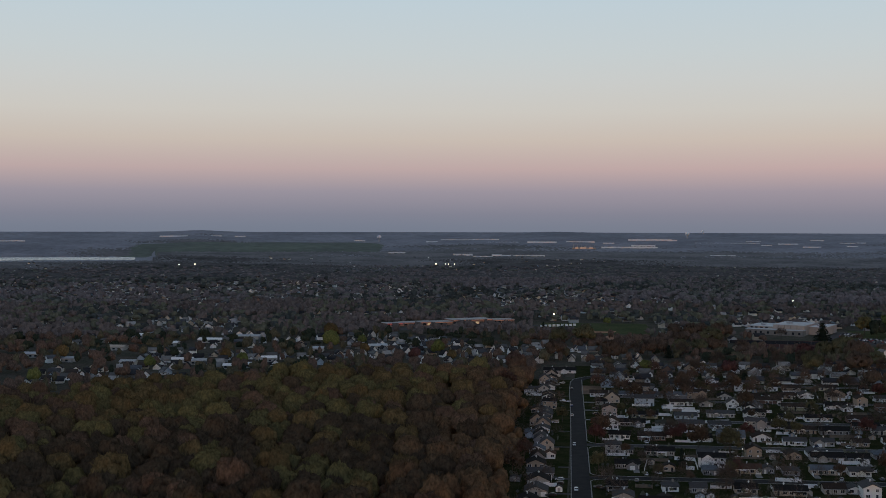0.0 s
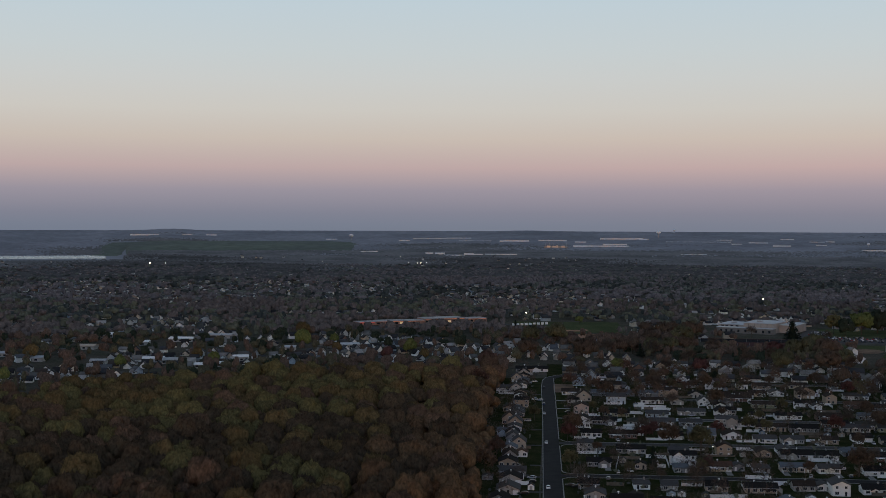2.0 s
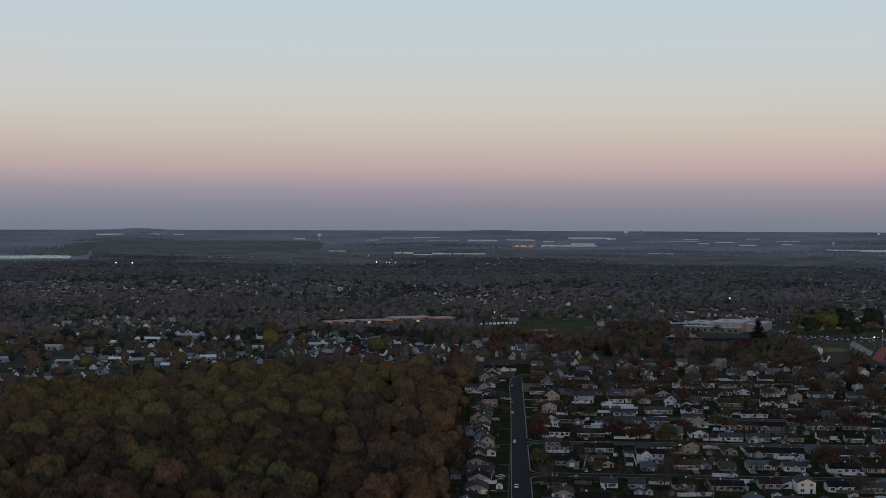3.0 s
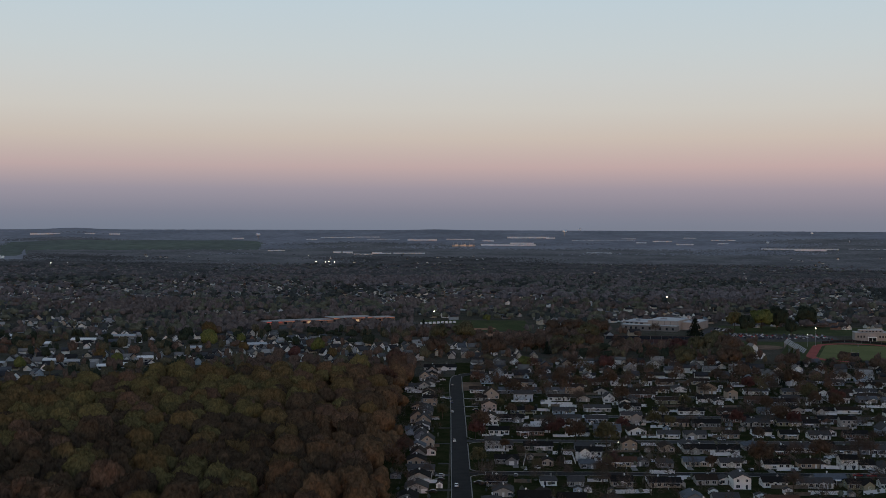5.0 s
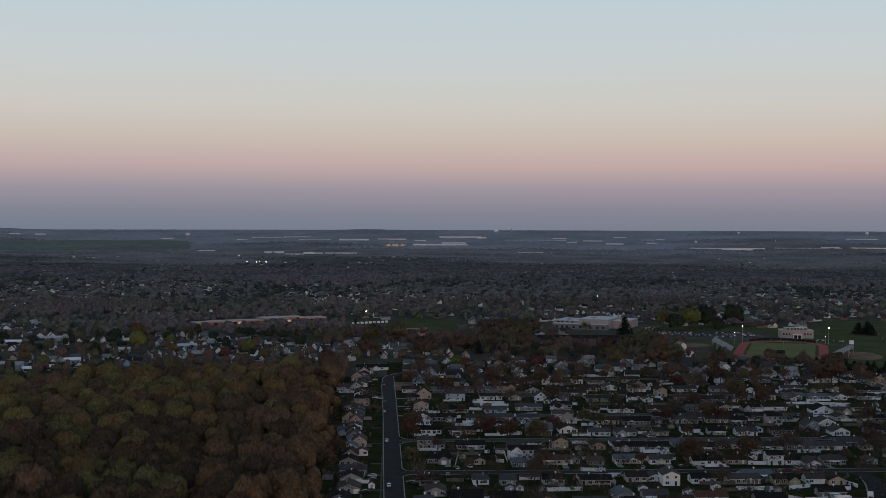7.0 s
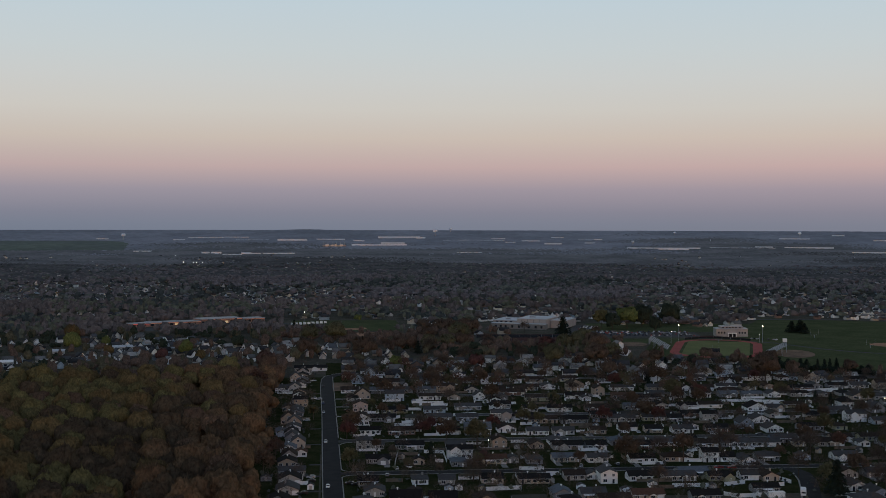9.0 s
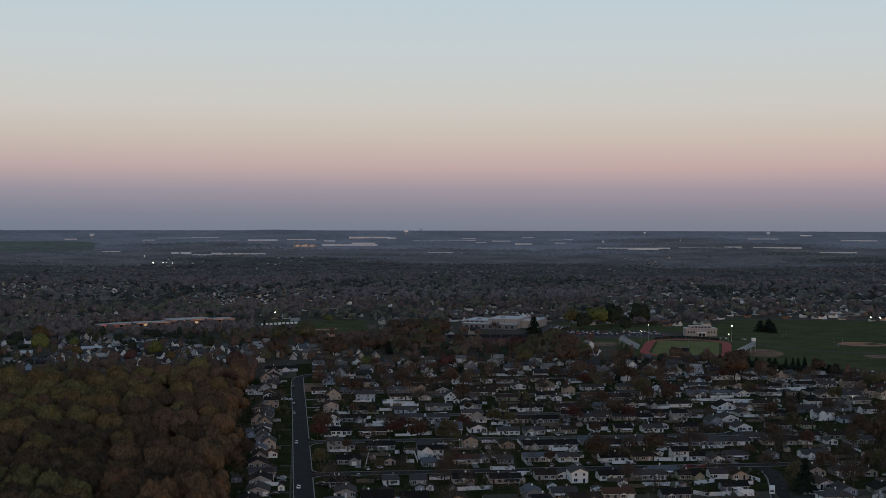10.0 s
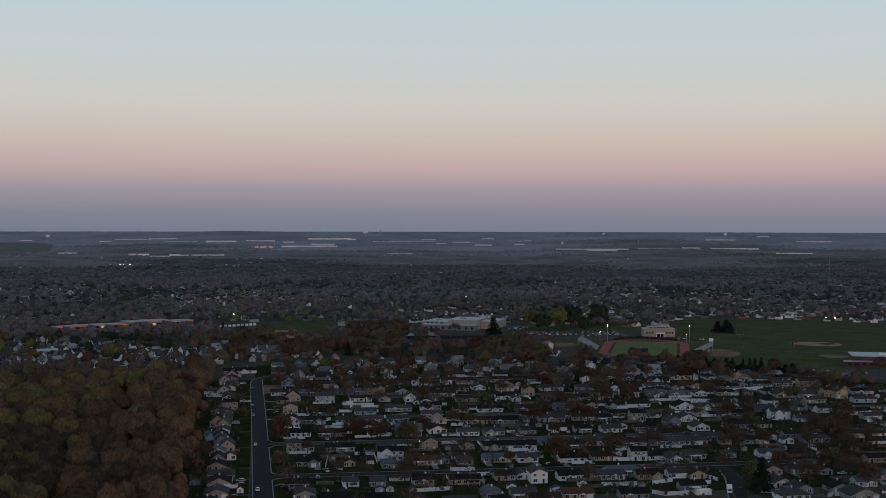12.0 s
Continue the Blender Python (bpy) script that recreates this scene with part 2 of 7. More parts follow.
# ---- mesh helpers ----


def mesh_of(name, verts, faces, *mats):
    me = bpy.data.meshes.new(name)
    me.from_pydata([tuple(v) for v in verts], [], faces)
    for m in mats:
        me.materials.append(MATS[m])
    me.update()
    return me


def big_mesh(name, verts, quads, mats, index=None):
    """A mesh from numpy arrays: verts (n, 3) or with normals (n, 6), a tone of each crown in a last column, quads (m, 4)."""
    me = bpy.data.meshes.new(name)
    me.vertices.add(len(verts))
    me.vertices.foreach_set("co", np.ascontiguousarray(verts[:, :3], np.float32).ravel())
    me.loops.add(quads.size)
    me.loops.foreach_set("vertex_index", np.ascontiguousarray(quads, np.int32).ravel())
    me.polygons.add(len(quads))
    me.polygons.foreach_set("loop_start", np.arange(0, quads.size, 4, dtype=np.int32))
    if index is not None:
        me.polygons.foreach_set("material_index", np.ascontiguousarray(index, np.int32))
    for m in mats:
        me.materials.append(MATS[m])
    me.update(calc_edges=True)
    if verts.shape[1] in (4, 7):
        me.attributes.new("tone", "FLOAT", "POINT").data.foreach_set("value", np.ascontiguousarray(verts[:, -1], np.float32))
    if verts.shape[1] >= 6:
        me.shade_smooth()
        me.attributes.new("custom_normal", "FLOAT_VECTOR", "POINT").data.foreach_set("vector", np.ascontiguousarray(verts[:, 3:6], np.float32).ravel())
    return me


def part(name, me, parent, m=None, label=""):
    ob = new(name, me)
    ob.parent = parent
    if m is not None:
        ob.matrix_basis = m
    if label:
        ob["label"] = label
    return ob


def thing(name, m, label, category, group="", kind=""):
    ob = new(name)
    ob.empty_display_size = 0.5
    ob.matrix_basis = m
    return tagged(ob, label, category, group, kind)


def boxes(*items):
    """Verts and faces of boxes given as x0, x1, y0, y1, z0, z1."""
    V, F = [], []
    for x0, x1, y0, y1, z0, z1 in items:
        k = len(V)
        V += [(x0, y0, z0), (x1, y0, z0), (x1, y1, z0), (x0, y1, z0), (x0, y0, z1), (x1, y0, z1), (x1, y1, z1), (x0, y1, z1)]
        F += [tuple(k + i for i in f) for f in ((0, 3, 2, 1), (4, 5, 6, 7), (0, 1, 5, 4), (1, 2, 6, 5), (2, 3, 7, 6), (3, 0, 4, 7))]
    return V, F


def box_mesh(name, mat, *items):
    return mesh_of(name, *boxes(*items), mat)


def tube(x, y, z0, z1, r0, r1, n=8):
    V = [(x + r * math.cos(6.2832 * i / n), y + r * math.sin(6.2832 * i / n), z) for r, z in ((r0, z0), (r1, z1)) for i in range(n)]
    F = [(i, (i + 1) % n, n + (i + 1) % n, n + i) for i in range(n)] + [tuple(range(n - 1, -1, -1)), tuple(range(n, 2 * n))]
    return V, F


def joined(*pairs):
    V, F = [], []
    for v, f in pairs:
        k = len(V)
        V += v
        F += [tuple(i + k for i in q) for q in f]
    return V, F


# ---- terrain: a flat plain that rises gently towards the horizon ----
RISE, RIM = 2600.0, 4890.0


def height(x, y):
    r = np.hypot(x, y)
    u = np.clip((r - RISE) / (4900 - RISE), 0, 1)
    z = 94.7 * u * u
    az = np.degrees(np.arctan2(x, y))
    lake = (az < -13.2) & (az > -40) & (r > 3560)
    z = np.where(lake, np.minimum(z, 18.5 + np.clip(r - 4010, 0, 9999) * 0.12), z)
    far = np.clip((r - 4300) / 500, 0, 1)
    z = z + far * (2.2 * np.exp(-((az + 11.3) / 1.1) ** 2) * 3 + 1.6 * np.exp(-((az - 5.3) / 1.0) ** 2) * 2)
    return z


def ground_sheet():
    radii = np.concatenate([[0.0, 150, 300, 450], np.arange(520, 2600, 80), np.arange(2600, 4891, 30), [RIM]])
    n = 288
    a = np.linspace(0, 2 * np.pi, n, endpoint=False)
    R, A = np.meshgrid(radii, a, indexing="ij")
    x, y = R * np.sin(A), R * np.cos(A)
    v = np.stack([x, y, height(x, y)], -1).reshape(-1, 3)
    i, j = np.meshgrid(np.arange(len(radii) - 1), np.arange(n), indexing="ij")
    q = np.stack([i * n + j, i * n + (j + 1) % n, (i + 1) * n + (j + 1) % n, (i + 1) * n + j], -1).reshape(-1, 4)[:, ::-1]
    # beyond 2950 m the sheet takes the colour that holds haze
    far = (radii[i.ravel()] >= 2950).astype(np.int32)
    tagged(new("ground", big_mesh("ground", v, q, ["ground", "hazed_ground"], far)), "dark spring grass and earth plain, haze in its far colour", "ground", kind="structure")


ground_sheet()
GRID = -6.5
EX, EY = math.cos(radians(GRID)), math.sin(radians(GRID))


def grid(u, s):
    """A place by metres along the cross streets and away from the camera."""
    return u * EX - s * EY, u * EY + s * EX


def slab(name, x, y, w, d, rz, mat, label, category, z=0.06, thick=0.2, kind="structure"):
    """A flat paved or planted rectangle."""
    me = box_mesh(name, mat, (-w / 2, w / 2, -d / 2, d / 2, -thick, 0))
    ob = new(name, me)
    ob.matrix_basis = pose(x, y, z, 0, 0, rz)
    return tagged(ob, label, category, kind=kind)


def strip(name, points, width, mat, z, label, category, thick=0.25):
    """A band of a width along a centre line."""
    P = [Vector(p) for p in points]
    V, F = [], []
    for i, p in enumerate(P):
        t = (P[min(i + 1, len(P) - 1)] - P[max(i - 1, 0)]).normalized()
        nrm = Vector((-t.y, t.x)) * width / 2
        for q in (p + nrm, p - nrm):
            V += [(q.x, q.y, z), (q.x, q.y, z - thick)]
    for i in range(len(P) - 1):
        k = 4 * i
        F += [(k, k + 2, k + 6, k + 4), (k, k + 4, k + 5, k + 1), (k + 2, k + 3, k + 7, k + 6)]
    F += [(0, 1, 3, 2), (4 * len(P) - 4, 4 * len(P) - 2, 4 * len(P) - 1, 4 * len(P) - 3)]
    return tagged(new(name, mesh_of(name, V, F, mat)), label, category, kind="structure")


# ---- streets ----
AVENUE = [(59.0, 510.0), (62.6, 545.0), (75.7, 671.0), (87, 780), (98.8, 902.0), (104, 945), (108, 962), (117, 975), (130, 983), (150, 984), (200, 976)]
strip("road", AVENUE, 8.6, "asphalt", 0.08, "smooth dark asphalt residential street", "road")


def offset(points, d):
    P = [Vector(p) for p in points]
    res = []
    for i, p in enumerate(P):
        t = (P[min(i + 1, len(P) - 1)] - P[max(i - 1, 0)]).normalized()
        res.append(tuple(p + Vector((t.y, -t.x)) * d))
    return res


strip("kerb", offset(AVENUE, -4.6), 0.45, "concrete", 0.20, "pale concrete kerb along the street", "kerb")
ROWS_S = (592.0, 680.0, 768.0, 856.0, 944.0)
for lo, hi in ((510, 578), (598, 666), (686, 760), (764, 800), (804, 836), (840, 960)):
    pts = [(59 + (y - 510) * 0.1025 + 4.75, y) for y in np.linspace(lo, hi, 6)]
    strip("kerb", pts, 0.5, "concrete", 0.18, "pale concrete kerb along the street", "kerb")
for k, s in enumerate(ROWS_S):
    u0, u1 = (3.5 if k < 2 else 60.0, 480.0)
    strip("road", [grid(u, s) for u in np.linspace(u0, u1, 12)], 7.6, "asphalt" if k == 0 else "old_asphalt", 0.06, "dark asphalt side street between rows of houses", "road")
    for e in (-4.15, 4.15):
        strip("kerb", [grid(u, s + e) for u in np.linspace(u0 + 7.6, u1, 12)], 0.4, "concrete", 0.17, "pale concrete kerb along the street", "kerb")
    if k < 2:
        for sg in (-1, 1):
            arc = [grid(11.2 + 6.5 * math.cos(a), s + sg * (10.6 + 6.5 * math.sin(a))) for a in np.linspace(math.pi, 1.5 * math.pi, 8)]
            strip("kerb", arc, 0.5, "concrete", 0.19, "rounded concrete kerb at the street corner", "kerb")
for y in (762, 802, 838):
    slab("driveway", 59 + (y - 510) * 0.1025 + 9.5, y, 9, 3.2, GRID, "concrete", "pale concrete driveway before a house", "driveway", z=0.08)
for y, ln in ((551, 7.0), (584, 9.4), (612, 6.2), (668, 8.6), (719, 6.6), (801, 8.0), (868, 6.4)):
    slab("driveway", 59 + (y - 510) * 0.1025 - 4.9 - ln / 2, y, ln, 2.8, GRID, "old_asphalt", "worn grey asphalt driveway before a house", "driveway", z=0.075)
BEND = [(250, 455), (268, 489), (280, 513), (287.5, 529), (293, 545), (293, 554), (289, 563)]
strip("road", BEND, 8.0, "asphalt", 0.07, "dark asphalt side street between rows of houses", "road")
strip("kerb", offset(BEND[:-2], -4.5), 0.7, "concrete", 0.17, "pale concrete kerb along the street", "kerb")
slab("lawn", *grid(235, 798), 480, 530, GRID, "lawn", "patchy dark lawns and yards between the houses", "lawn", z=0.02)
slab("lawn", *grid(-25, 745), 38, 440, GRID, "lawn", "patchy dark lawns beside the wood", "lawn", z=0.02)
slab("bare_lot", 109, 902, 19, 46, GRID, "dirt", "bare earth lot at the street bend", "ground", z=0.05)

# ---- houses ----
LONG_WALL = {"white": "white", "beige": "beige", "tan": "tan", "greige": "warm grey", "grey": "grey", "pink": "pinkish beige", "blue": "pale blue",
             "bluegrey": "slate blue", "yellow": "pale yellow", "brick": "red-brown brick", "olive": "olive"}
LONG_ROOF = {"dark": "near-black", "slate": "grey", "brown": "brown", "rust": "reddish brown", "bluegrey": "pale blue-grey", "olive": "olive grey"}
FRAME = box_mesh("window", "trim_white", (-0.62, 0.62, -0.07, 0.02, -0.07, 0.0), (-0.62, 0.62, -0.07, 0.02, 1.2, 1.28), (-0.62, -0.54, -0.07, 0.02, 0, 1.2), (0.54, 0.62, -0.07, 0.02, 0, 1.2), (-0.03, 0.03, -0.06, 0.02, 0, 1.2))
PANE = box_mesh("pane", "glass_dark", (-0.54, 0.54, -0.03, 0.01, 0, 1.2))
DOOR = box_mesh("door", "glass_dark", (-0.48, 0.48, -0.06, 0.01, 0, 2.05))
DOOR_W = box_mesh("door", "trim_white", (-0.48, 0.48, -0.06, 0.01, 0, 2.05))
GARAGE = box_mesh("garage_door", "trim_white", *[(-1.25, 1.25, -0.05 - 0.015 * (i % 2), 0.01, 0.52 * i, 0.52 * i + 0.5) for i in range(4)])
CHIMNEY = mesh_of("chimney", *boxes((-0.4, 0.4, -0.4, 0.4, -1.2, 1.0), (-0.5, 0.5, -0.5, 0.5, 1.0, 1.15), (-0.2, 0.2, -0.2, 0.2, 1.15, 1.45)), "concrete")
VENT = mesh_of("roof_vent", *joined(tube(0, 0, -0.4, 0.55, 0.2, 0.2, 6), tube(0, 0, 0.55, 0.95, 0.55, 0.3, 6)), "trim_white")
PLACED = []
EXTRA = []
rng = random.Random(11)


def prism(profile, a0, a1, along_x):
    """A profile of (across, z) points drawn out along x or y."""
    V = [((a, c, z) if along_x else (c, a, z)) for a in (a0, a1) for c, z in profile]
    n = len(profile)
    F = [(i, (i + 1) % n, n + (i + 1) % n, n + i) for i in range(n)] + [tuple(range(n - 1, -1, -1)), tuple(range(n, 2 * n))]
    return V, F


def gable_roof(half, eave, rise, a0, a1, along_x, over=0.5, thick=0.2):
    k = rise / half
    e = half + over
    lo, hi = eave - over * k, eave + rise
    V, F = [], []
    for sgn in (-1, 1):
        ring = [(sgn * e, lo), (0.0, hi), (0.0, hi + thick), (sgn * e, lo + thick)]
        v, f = prism(ring, a0 - over, a1 + over, along_x)
        F += [tuple(i + len(V) for i in q) for q in f]
        V += v
    return V, F


def hip_roof(w, d, eave, rise, over=0.45):
    x, y, r = w / 2 + over, d / 2 + over, max(0.4, (w - d) / 2)
    V = [(-x, -y, eave - 0.15), (x, -y, eave - 0.15), (x, y, eave - 0.15), (-x, y, eave - 0.15), (-x, -y, eave + 0.05), (x, -y, eave + 0.05), (x, y, eave + 0.05), (-x, y, eave + 0.05), (-r, 0, eave + rise), (r, 0, eave + rise)]
    F = [(3, 2, 1, 0), (0, 1, 5, 4), (1, 2, 6, 5), (2, 3, 7, 6), (3, 0, 4, 7), (4, 5, 9, 8), (5, 6, 9), (6, 7, 8, 9), (7, 4, 8)]
    return V, F


wing_pick = random.Random(77)


def house(x, y, w, d, storeys, shape, wall, roof, rz=GRID, group="houses of the estate"):
    """shape E: eaves towards the camera's side, G: a gable there, H: a hipped roof."""
    PLACED.append((x, y, max(w, d) / 2))
    h = {1: 2.5, 1.5: 3.7, 2: 5.1}[storeys]
    span = d if shape == "E" else (w if shape == "G" else min(w, d))
    rise = span / 2 * {1: 0.42, 1.5: 0.75, 2: 0.45}[storeys] * rng.uniform(0.9, 1.1)
    label = "%s house with %s walls and %s shingle roof" % ({1: "single-storey", 1.5: "one-and-a-half-storey", 2: "two-storey"}[storeys], LONG_WALL[wall], LONG_ROOF[roof])
    ob = thing("house", pose(x, y, 0, 0, 0, rz + rng.uniform(-1.5, 1.5)), label, "house", group)
    g = h + rise
    if shape == "E":
        wv = prism([(-d / 2, 0), (d / 2, 0), (d / 2, h), (0, g), (-d / 2, h)], -w / 2, w / 2, True)
        rv = gable_roof(d / 2, h, rise, -w / 2, w / 2, True)
    elif shape == "G":
        wv = prism([(-w / 2, 0), (w / 2, 0), (w / 2, h), (0, g), (-w / 2, h)], -d / 2, d / 2, False)
        rv = gable_roof(w / 2, h, rise, -d / 2, d / 2, False)
    else:
        wv = boxes((-w / 2, w / 2, -d / 2, d / 2, 0, h))
        rv = hip_roof(w, d, h, rise)
    part("wall", mesh_of("wall", *wv, "wall_" + wall), ob)
    part("roof", mesh_of("roof", *rv, "roof_" + roof), ob)
    near = math.hypot(x, y) < 780
    if shape == "E":
        pale = int(x * 7 + y * 3) % 3 == 0
        o, lo = 0.5, h - 0.5 * rise / (d / 2)
        part("gutter", box_mesh("gutter", "trim_white" if pale else "metal_grey", (-w / 2 - o, w / 2 + o, -d / 2 - o - 0.1, -d / 2 - o - 0.004, lo - 0.02, lo + 0.2)), ob, label="white gutter along the eaves" if pale else "grey gutter along the eaves")
    # openings on the long front, the back and the sides
    slots = max(2, int(w / 2.9))
    door_at = rng.randrange(slots)
    garage = w > 10 and rng.random() < 0.3
    for i in range(slots):
        px = -w / 2 + (i + 0.5) * w / slots
        if garage and i == slots - 1:
            part("garage_door", GARAGE, ob, pose(px, -d / 2, 0.02))
            continue
        if i == door_at:
            part("door", DOOR if rng.random() < 0.5 else DOOR_W, ob, pose(px, -d / 2, 0.1))
        elif near or i % 2 == 0:
            part("pane", PANE, part("window", FRAME, ob, pose(px, -d / 2, 0.8) @ Matrix.Diagonal((1.55, 1, 1.08, 1))))
        if storeys == 2 and (near or i % 2 == 0):
            part("pane", PANE, part("window", FRAME, ob, pose(px, -d / 2, 3.45)))
    if storeys == 1.5 and shape == "G":
        part("pane", PANE, part("window", FRAME, ob, pose(0, -d / 2, 3.6)))
    for sgn in (-1, 1) if near else (1,):
        part("pane", PANE, part("window", FRAME, ob, pose(sgn * w / 2, rng.uniform(-1.5, 1.5), 1.0, 0, 0, 90 * sgn)))
    if rng.random() < 0.3:
        part("chimney", CHIMNEY, ob, pose(rng.uniform(-0.2, 0.2) * w, 0.2, h + rise * 0.75))
    elif rng.random() < 0.75:
        part("roof_vent", VENT, ob, pose(rng.uniform(-0.3, 0.3) * w if shape == "E" else 0.1, 0, g + 0.15))
    if shape == "E" and storeys == 1 and w > 9 and rng.random() < 0.35:
        # a gabled porch on the front
        pw, pd = rng.uniform(3.4, 4.6), 1.6
        cx = rng.uniform(-0.25, 0.25) * w
        porch = part("porch", mesh_of("porch", *prism([(cx - pw / 2, 2.35), (cx + pw / 2, 2.35), (cx, 2.35 + pw * 0.22)], -d / 2 - pd, -d / 2 - pd + 0.12, False), "trim_white"), ob, label="white gabled porch")
        v, f = gable_roof(pw / 2, 2.4, pw * 0.22, -d / 2 - pd, -d / 2 + 2.0, False, 0.2, 0.14)
        part("porch_roof", mesh_of("porch_roof", [(a + cx, b, c) for a, b, c in v], f, "roof_" + roof), porch)
        for sx in (-1, 1):
            part("post", box_mesh("post", "trim_white", (cx + sx * (pw / 2 - 0.15) - 0.08, cx + sx * (pw / 2 - 0.15) + 0.08, -d / 2 - pd, -d / 2 - pd + 0.16, 0, 2.4)), porch)
    elif shape == "E" and storeys == 1 and w > 9 and rng.random() < 0.6:
        # a carport or patio roof on posts
        cx, aw, ad = rng.uniform(-0.3, 0.3) * w, rng.uniform(3.5, 6.0), rng.uniform(2.4, 4.0)
        awning = part("awning", box_mesh("awning", rng.choice(("trim_white", "trim_white", "roof_" + roof)), (cx - aw / 2, cx + aw / 2, -d / 2 - ad, -d / 2 - 0.62, 2.12, 2.26)), ob, label="flat patio roof on thin posts")
        for sx in (-1, 1):
            part("post", box_mesh("post", "trim_white", (cx + sx * (aw / 2 - 0.15) - 0.07, cx + sx * (aw / 2 - 0.15) + 0.07, -d / 2 - ad + 0.02, -d / 2 - ad + 0.16, 0, 2.12)), awning)
    elif shape == "E" and w > 10 and wing_pick.random() < 0.75:
        # a gabled wing that stands out from the long front
        ww, wd, cx = wing_pick.uniform(4.2, 5.8), wing_pick.uniform(2.0, 3.6), wing_pick.choice((-1, 1)) * wing_pick.uniform(0.18, 0.26) * w
        up = ww / 2 * wing_pick.uniform(0.5, 0.75)
        v, f = prism([(-ww / 2, 0), (ww / 2, 0), (ww / 2, h), (0, h + up), (-ww / 2, h)], -d / 2 - wd, -d / 2 + 0.3, False)
        wing = part("wing", mesh_of("wing", [(a + cx, b, c) for a, b, c in v], f, "wall_" + wall), ob)
        v, f = gable_roof(ww / 2, h + 0.05, up, -d / 2 - wd, -d / 2 + 2.6, False, 0.35, 0.2)
        part("wing_roof", mesh_of("wing_roof", [(a + cx, b, c) for a, b, c in v], f, "roof_" + roof), wing)
        part("garage_door" if ww > 5.2 else "window", GARAGE if ww > 5.2 else FRAME, wing, pose(cx, -d / 2 - wd, 0.02 if ww > 5.2 else 0.9))
    if w > 9 and rng.random() < 0.3:
        side = rng.choice((-1, 1))
        m = ob.matrix_basis @ Vector((side * (w / 2 - 1.8), -d / 2 - 4.6, 0))
        slab("driveway", m.x, m.y, 3.0, 8.4, rz, "concrete", "pale concrete driveway before a house", "driveway", z=0.07)
    return ob


house(57.3, 664.1, 7.4, 11.5, 1.5, "G", "beige", "slate")
house(58.5, 744.5, 9.3, 11.5, 1.5, "G", "tan", "brown")
house(56.4, 637.7, 6.0, 7.0, 1, "G", "white", "rust")
house(47.4, 614.0, 9.3, 11.5, 1, "G", "tan", "dark")
house(47.9, 590.2, 12.6, 8.4, 1, "E", "grey", "slate")
house(45.5, 573.2, 10.6, 11.5, 1, "G", "greige", "dark")
house(42.7, 551.2, 10.2, 11.5, 1, "G", "greige", "slate")
house(40.2, 685.1, 6.0, 7.0, 1, "G", "beige", "slate")
house(53.6, 702.5, 11.1, 8.4, 1, "E", "blue", "bluegrey")
house(71.8, 810.9, 9.0, 8.4, 2, "E", "tan", "dark")
house(74.1, 886.1, 8.2, 11.5, 1.5, "G", "greige", "slate")
house(79.2, 942.0, 8.7, 11.5, 1.5, "G", "beige", "slate")
house(89.0, 984.0, 13.7, 8.4, 2, "E", "greige", "dark")
house(62.5, 795.2, 8.1, 11.5, 1, "G", "tan", "brown")
house(65.1, 889.8, 9.9, 8.4, 1, "E", "white", "slate")
house(104.0, 1007.0, 13.1, 8.4, 1, "E", "white", "dark")
house(85.9, 1079.8, 8.0, 11.5, 1.5, "G", "white", "dark")
house(91.8, 652.5, 8.5, 9.5, 2, "H", "greige", "slate")
house(99.3, 651.0, 6.0, 7.0, 1, "E", "greige", "slate")
house(101.2, 731.5, 9.2, 11.5, 2, "G", "white", "dark")
house(107.7, 783.7, 9.5, 11.5, 2, "G", "pink", "brown")
house(117.1, 840.6, 10.6, 11.5, 1.5, "G", "beige", "brown")
house(124.8, 920.4, 9.6, 11.5, 1.5, "G", "blue", "slate")
house(101.8, 697.7, 11.7, 8.4, 1, "E", "white", "dark")
house(93.3, 612.2, 12.0, 8.4, 1, "E", "grey", "dark")
house(115.9, 647.4, 15.2, 8.4, 1, "E", "greige", "dark")
house(119.5, 693.2, 15.6, 8.4, 1, "E", "brick", "brown")
house(112.9, 604.9, 6.0, 7.0, 1, "G", "beige", "dark")
house(105.2, 560.5, 7.4, 9.5, 1, "H", "white", "slate")
house(80.8, 561.2, 9.4, 8.4, 1, "E", "grey", "dark")
house(80.8, 540.2, 9.0, 11.5, 1, "G", "greige", "slate")
house(98.3, 534.5, 6.0, 7.0, 1, "G", "brick", "brown")
house(144.2, 888.1, 13.3, 8.4, 2, "E", "beige", "brown")
house(137.2, 825.7, 12.8, 8.4, 2, "E", "blue", "slate")
house(128.3, 772.1, 16.6, 8.4, 1, "E", "olive", "dark")
house(138.7, 979.0, 8.2, 8.4, 1, "E", "white", "slate")
house(145.1, 969.2, 6.3, 7.0, 1, "E", "white", "slate")
house(156.6, 967.0, 10.0, 8.4, 1, "E", "white", "slate")
house(136.8, 616.2, 13.1, 8.4, 2, "E", "white", "dark")
house(139.9, 641.2, 10.3, 8.4, 1, "E", "grey", "slate")
house(163.8, 640.0, 7.9, 11.5, 2, "G", "tan", "brown")
house(151.3, 600.2, 12.0, 8.4, 1, "E", "yellow", "rust")
house(160.8, 600.1, 6.0, 7.0, 1, "G", "grey", "slate")
house(184.1, 638.2, 7.6, 11.5, 1, "G", "tan", "brown")
house(171.4, 597.1, 8.0, 9.5, 1, "H", "grey", "slate")
house(158.2, 551.3, 14.5, 8.4, 1, "E", "beige", "dark")
house(117.4, 556.8, 7.3, 8.4, 1, "E", "greige", "slate")
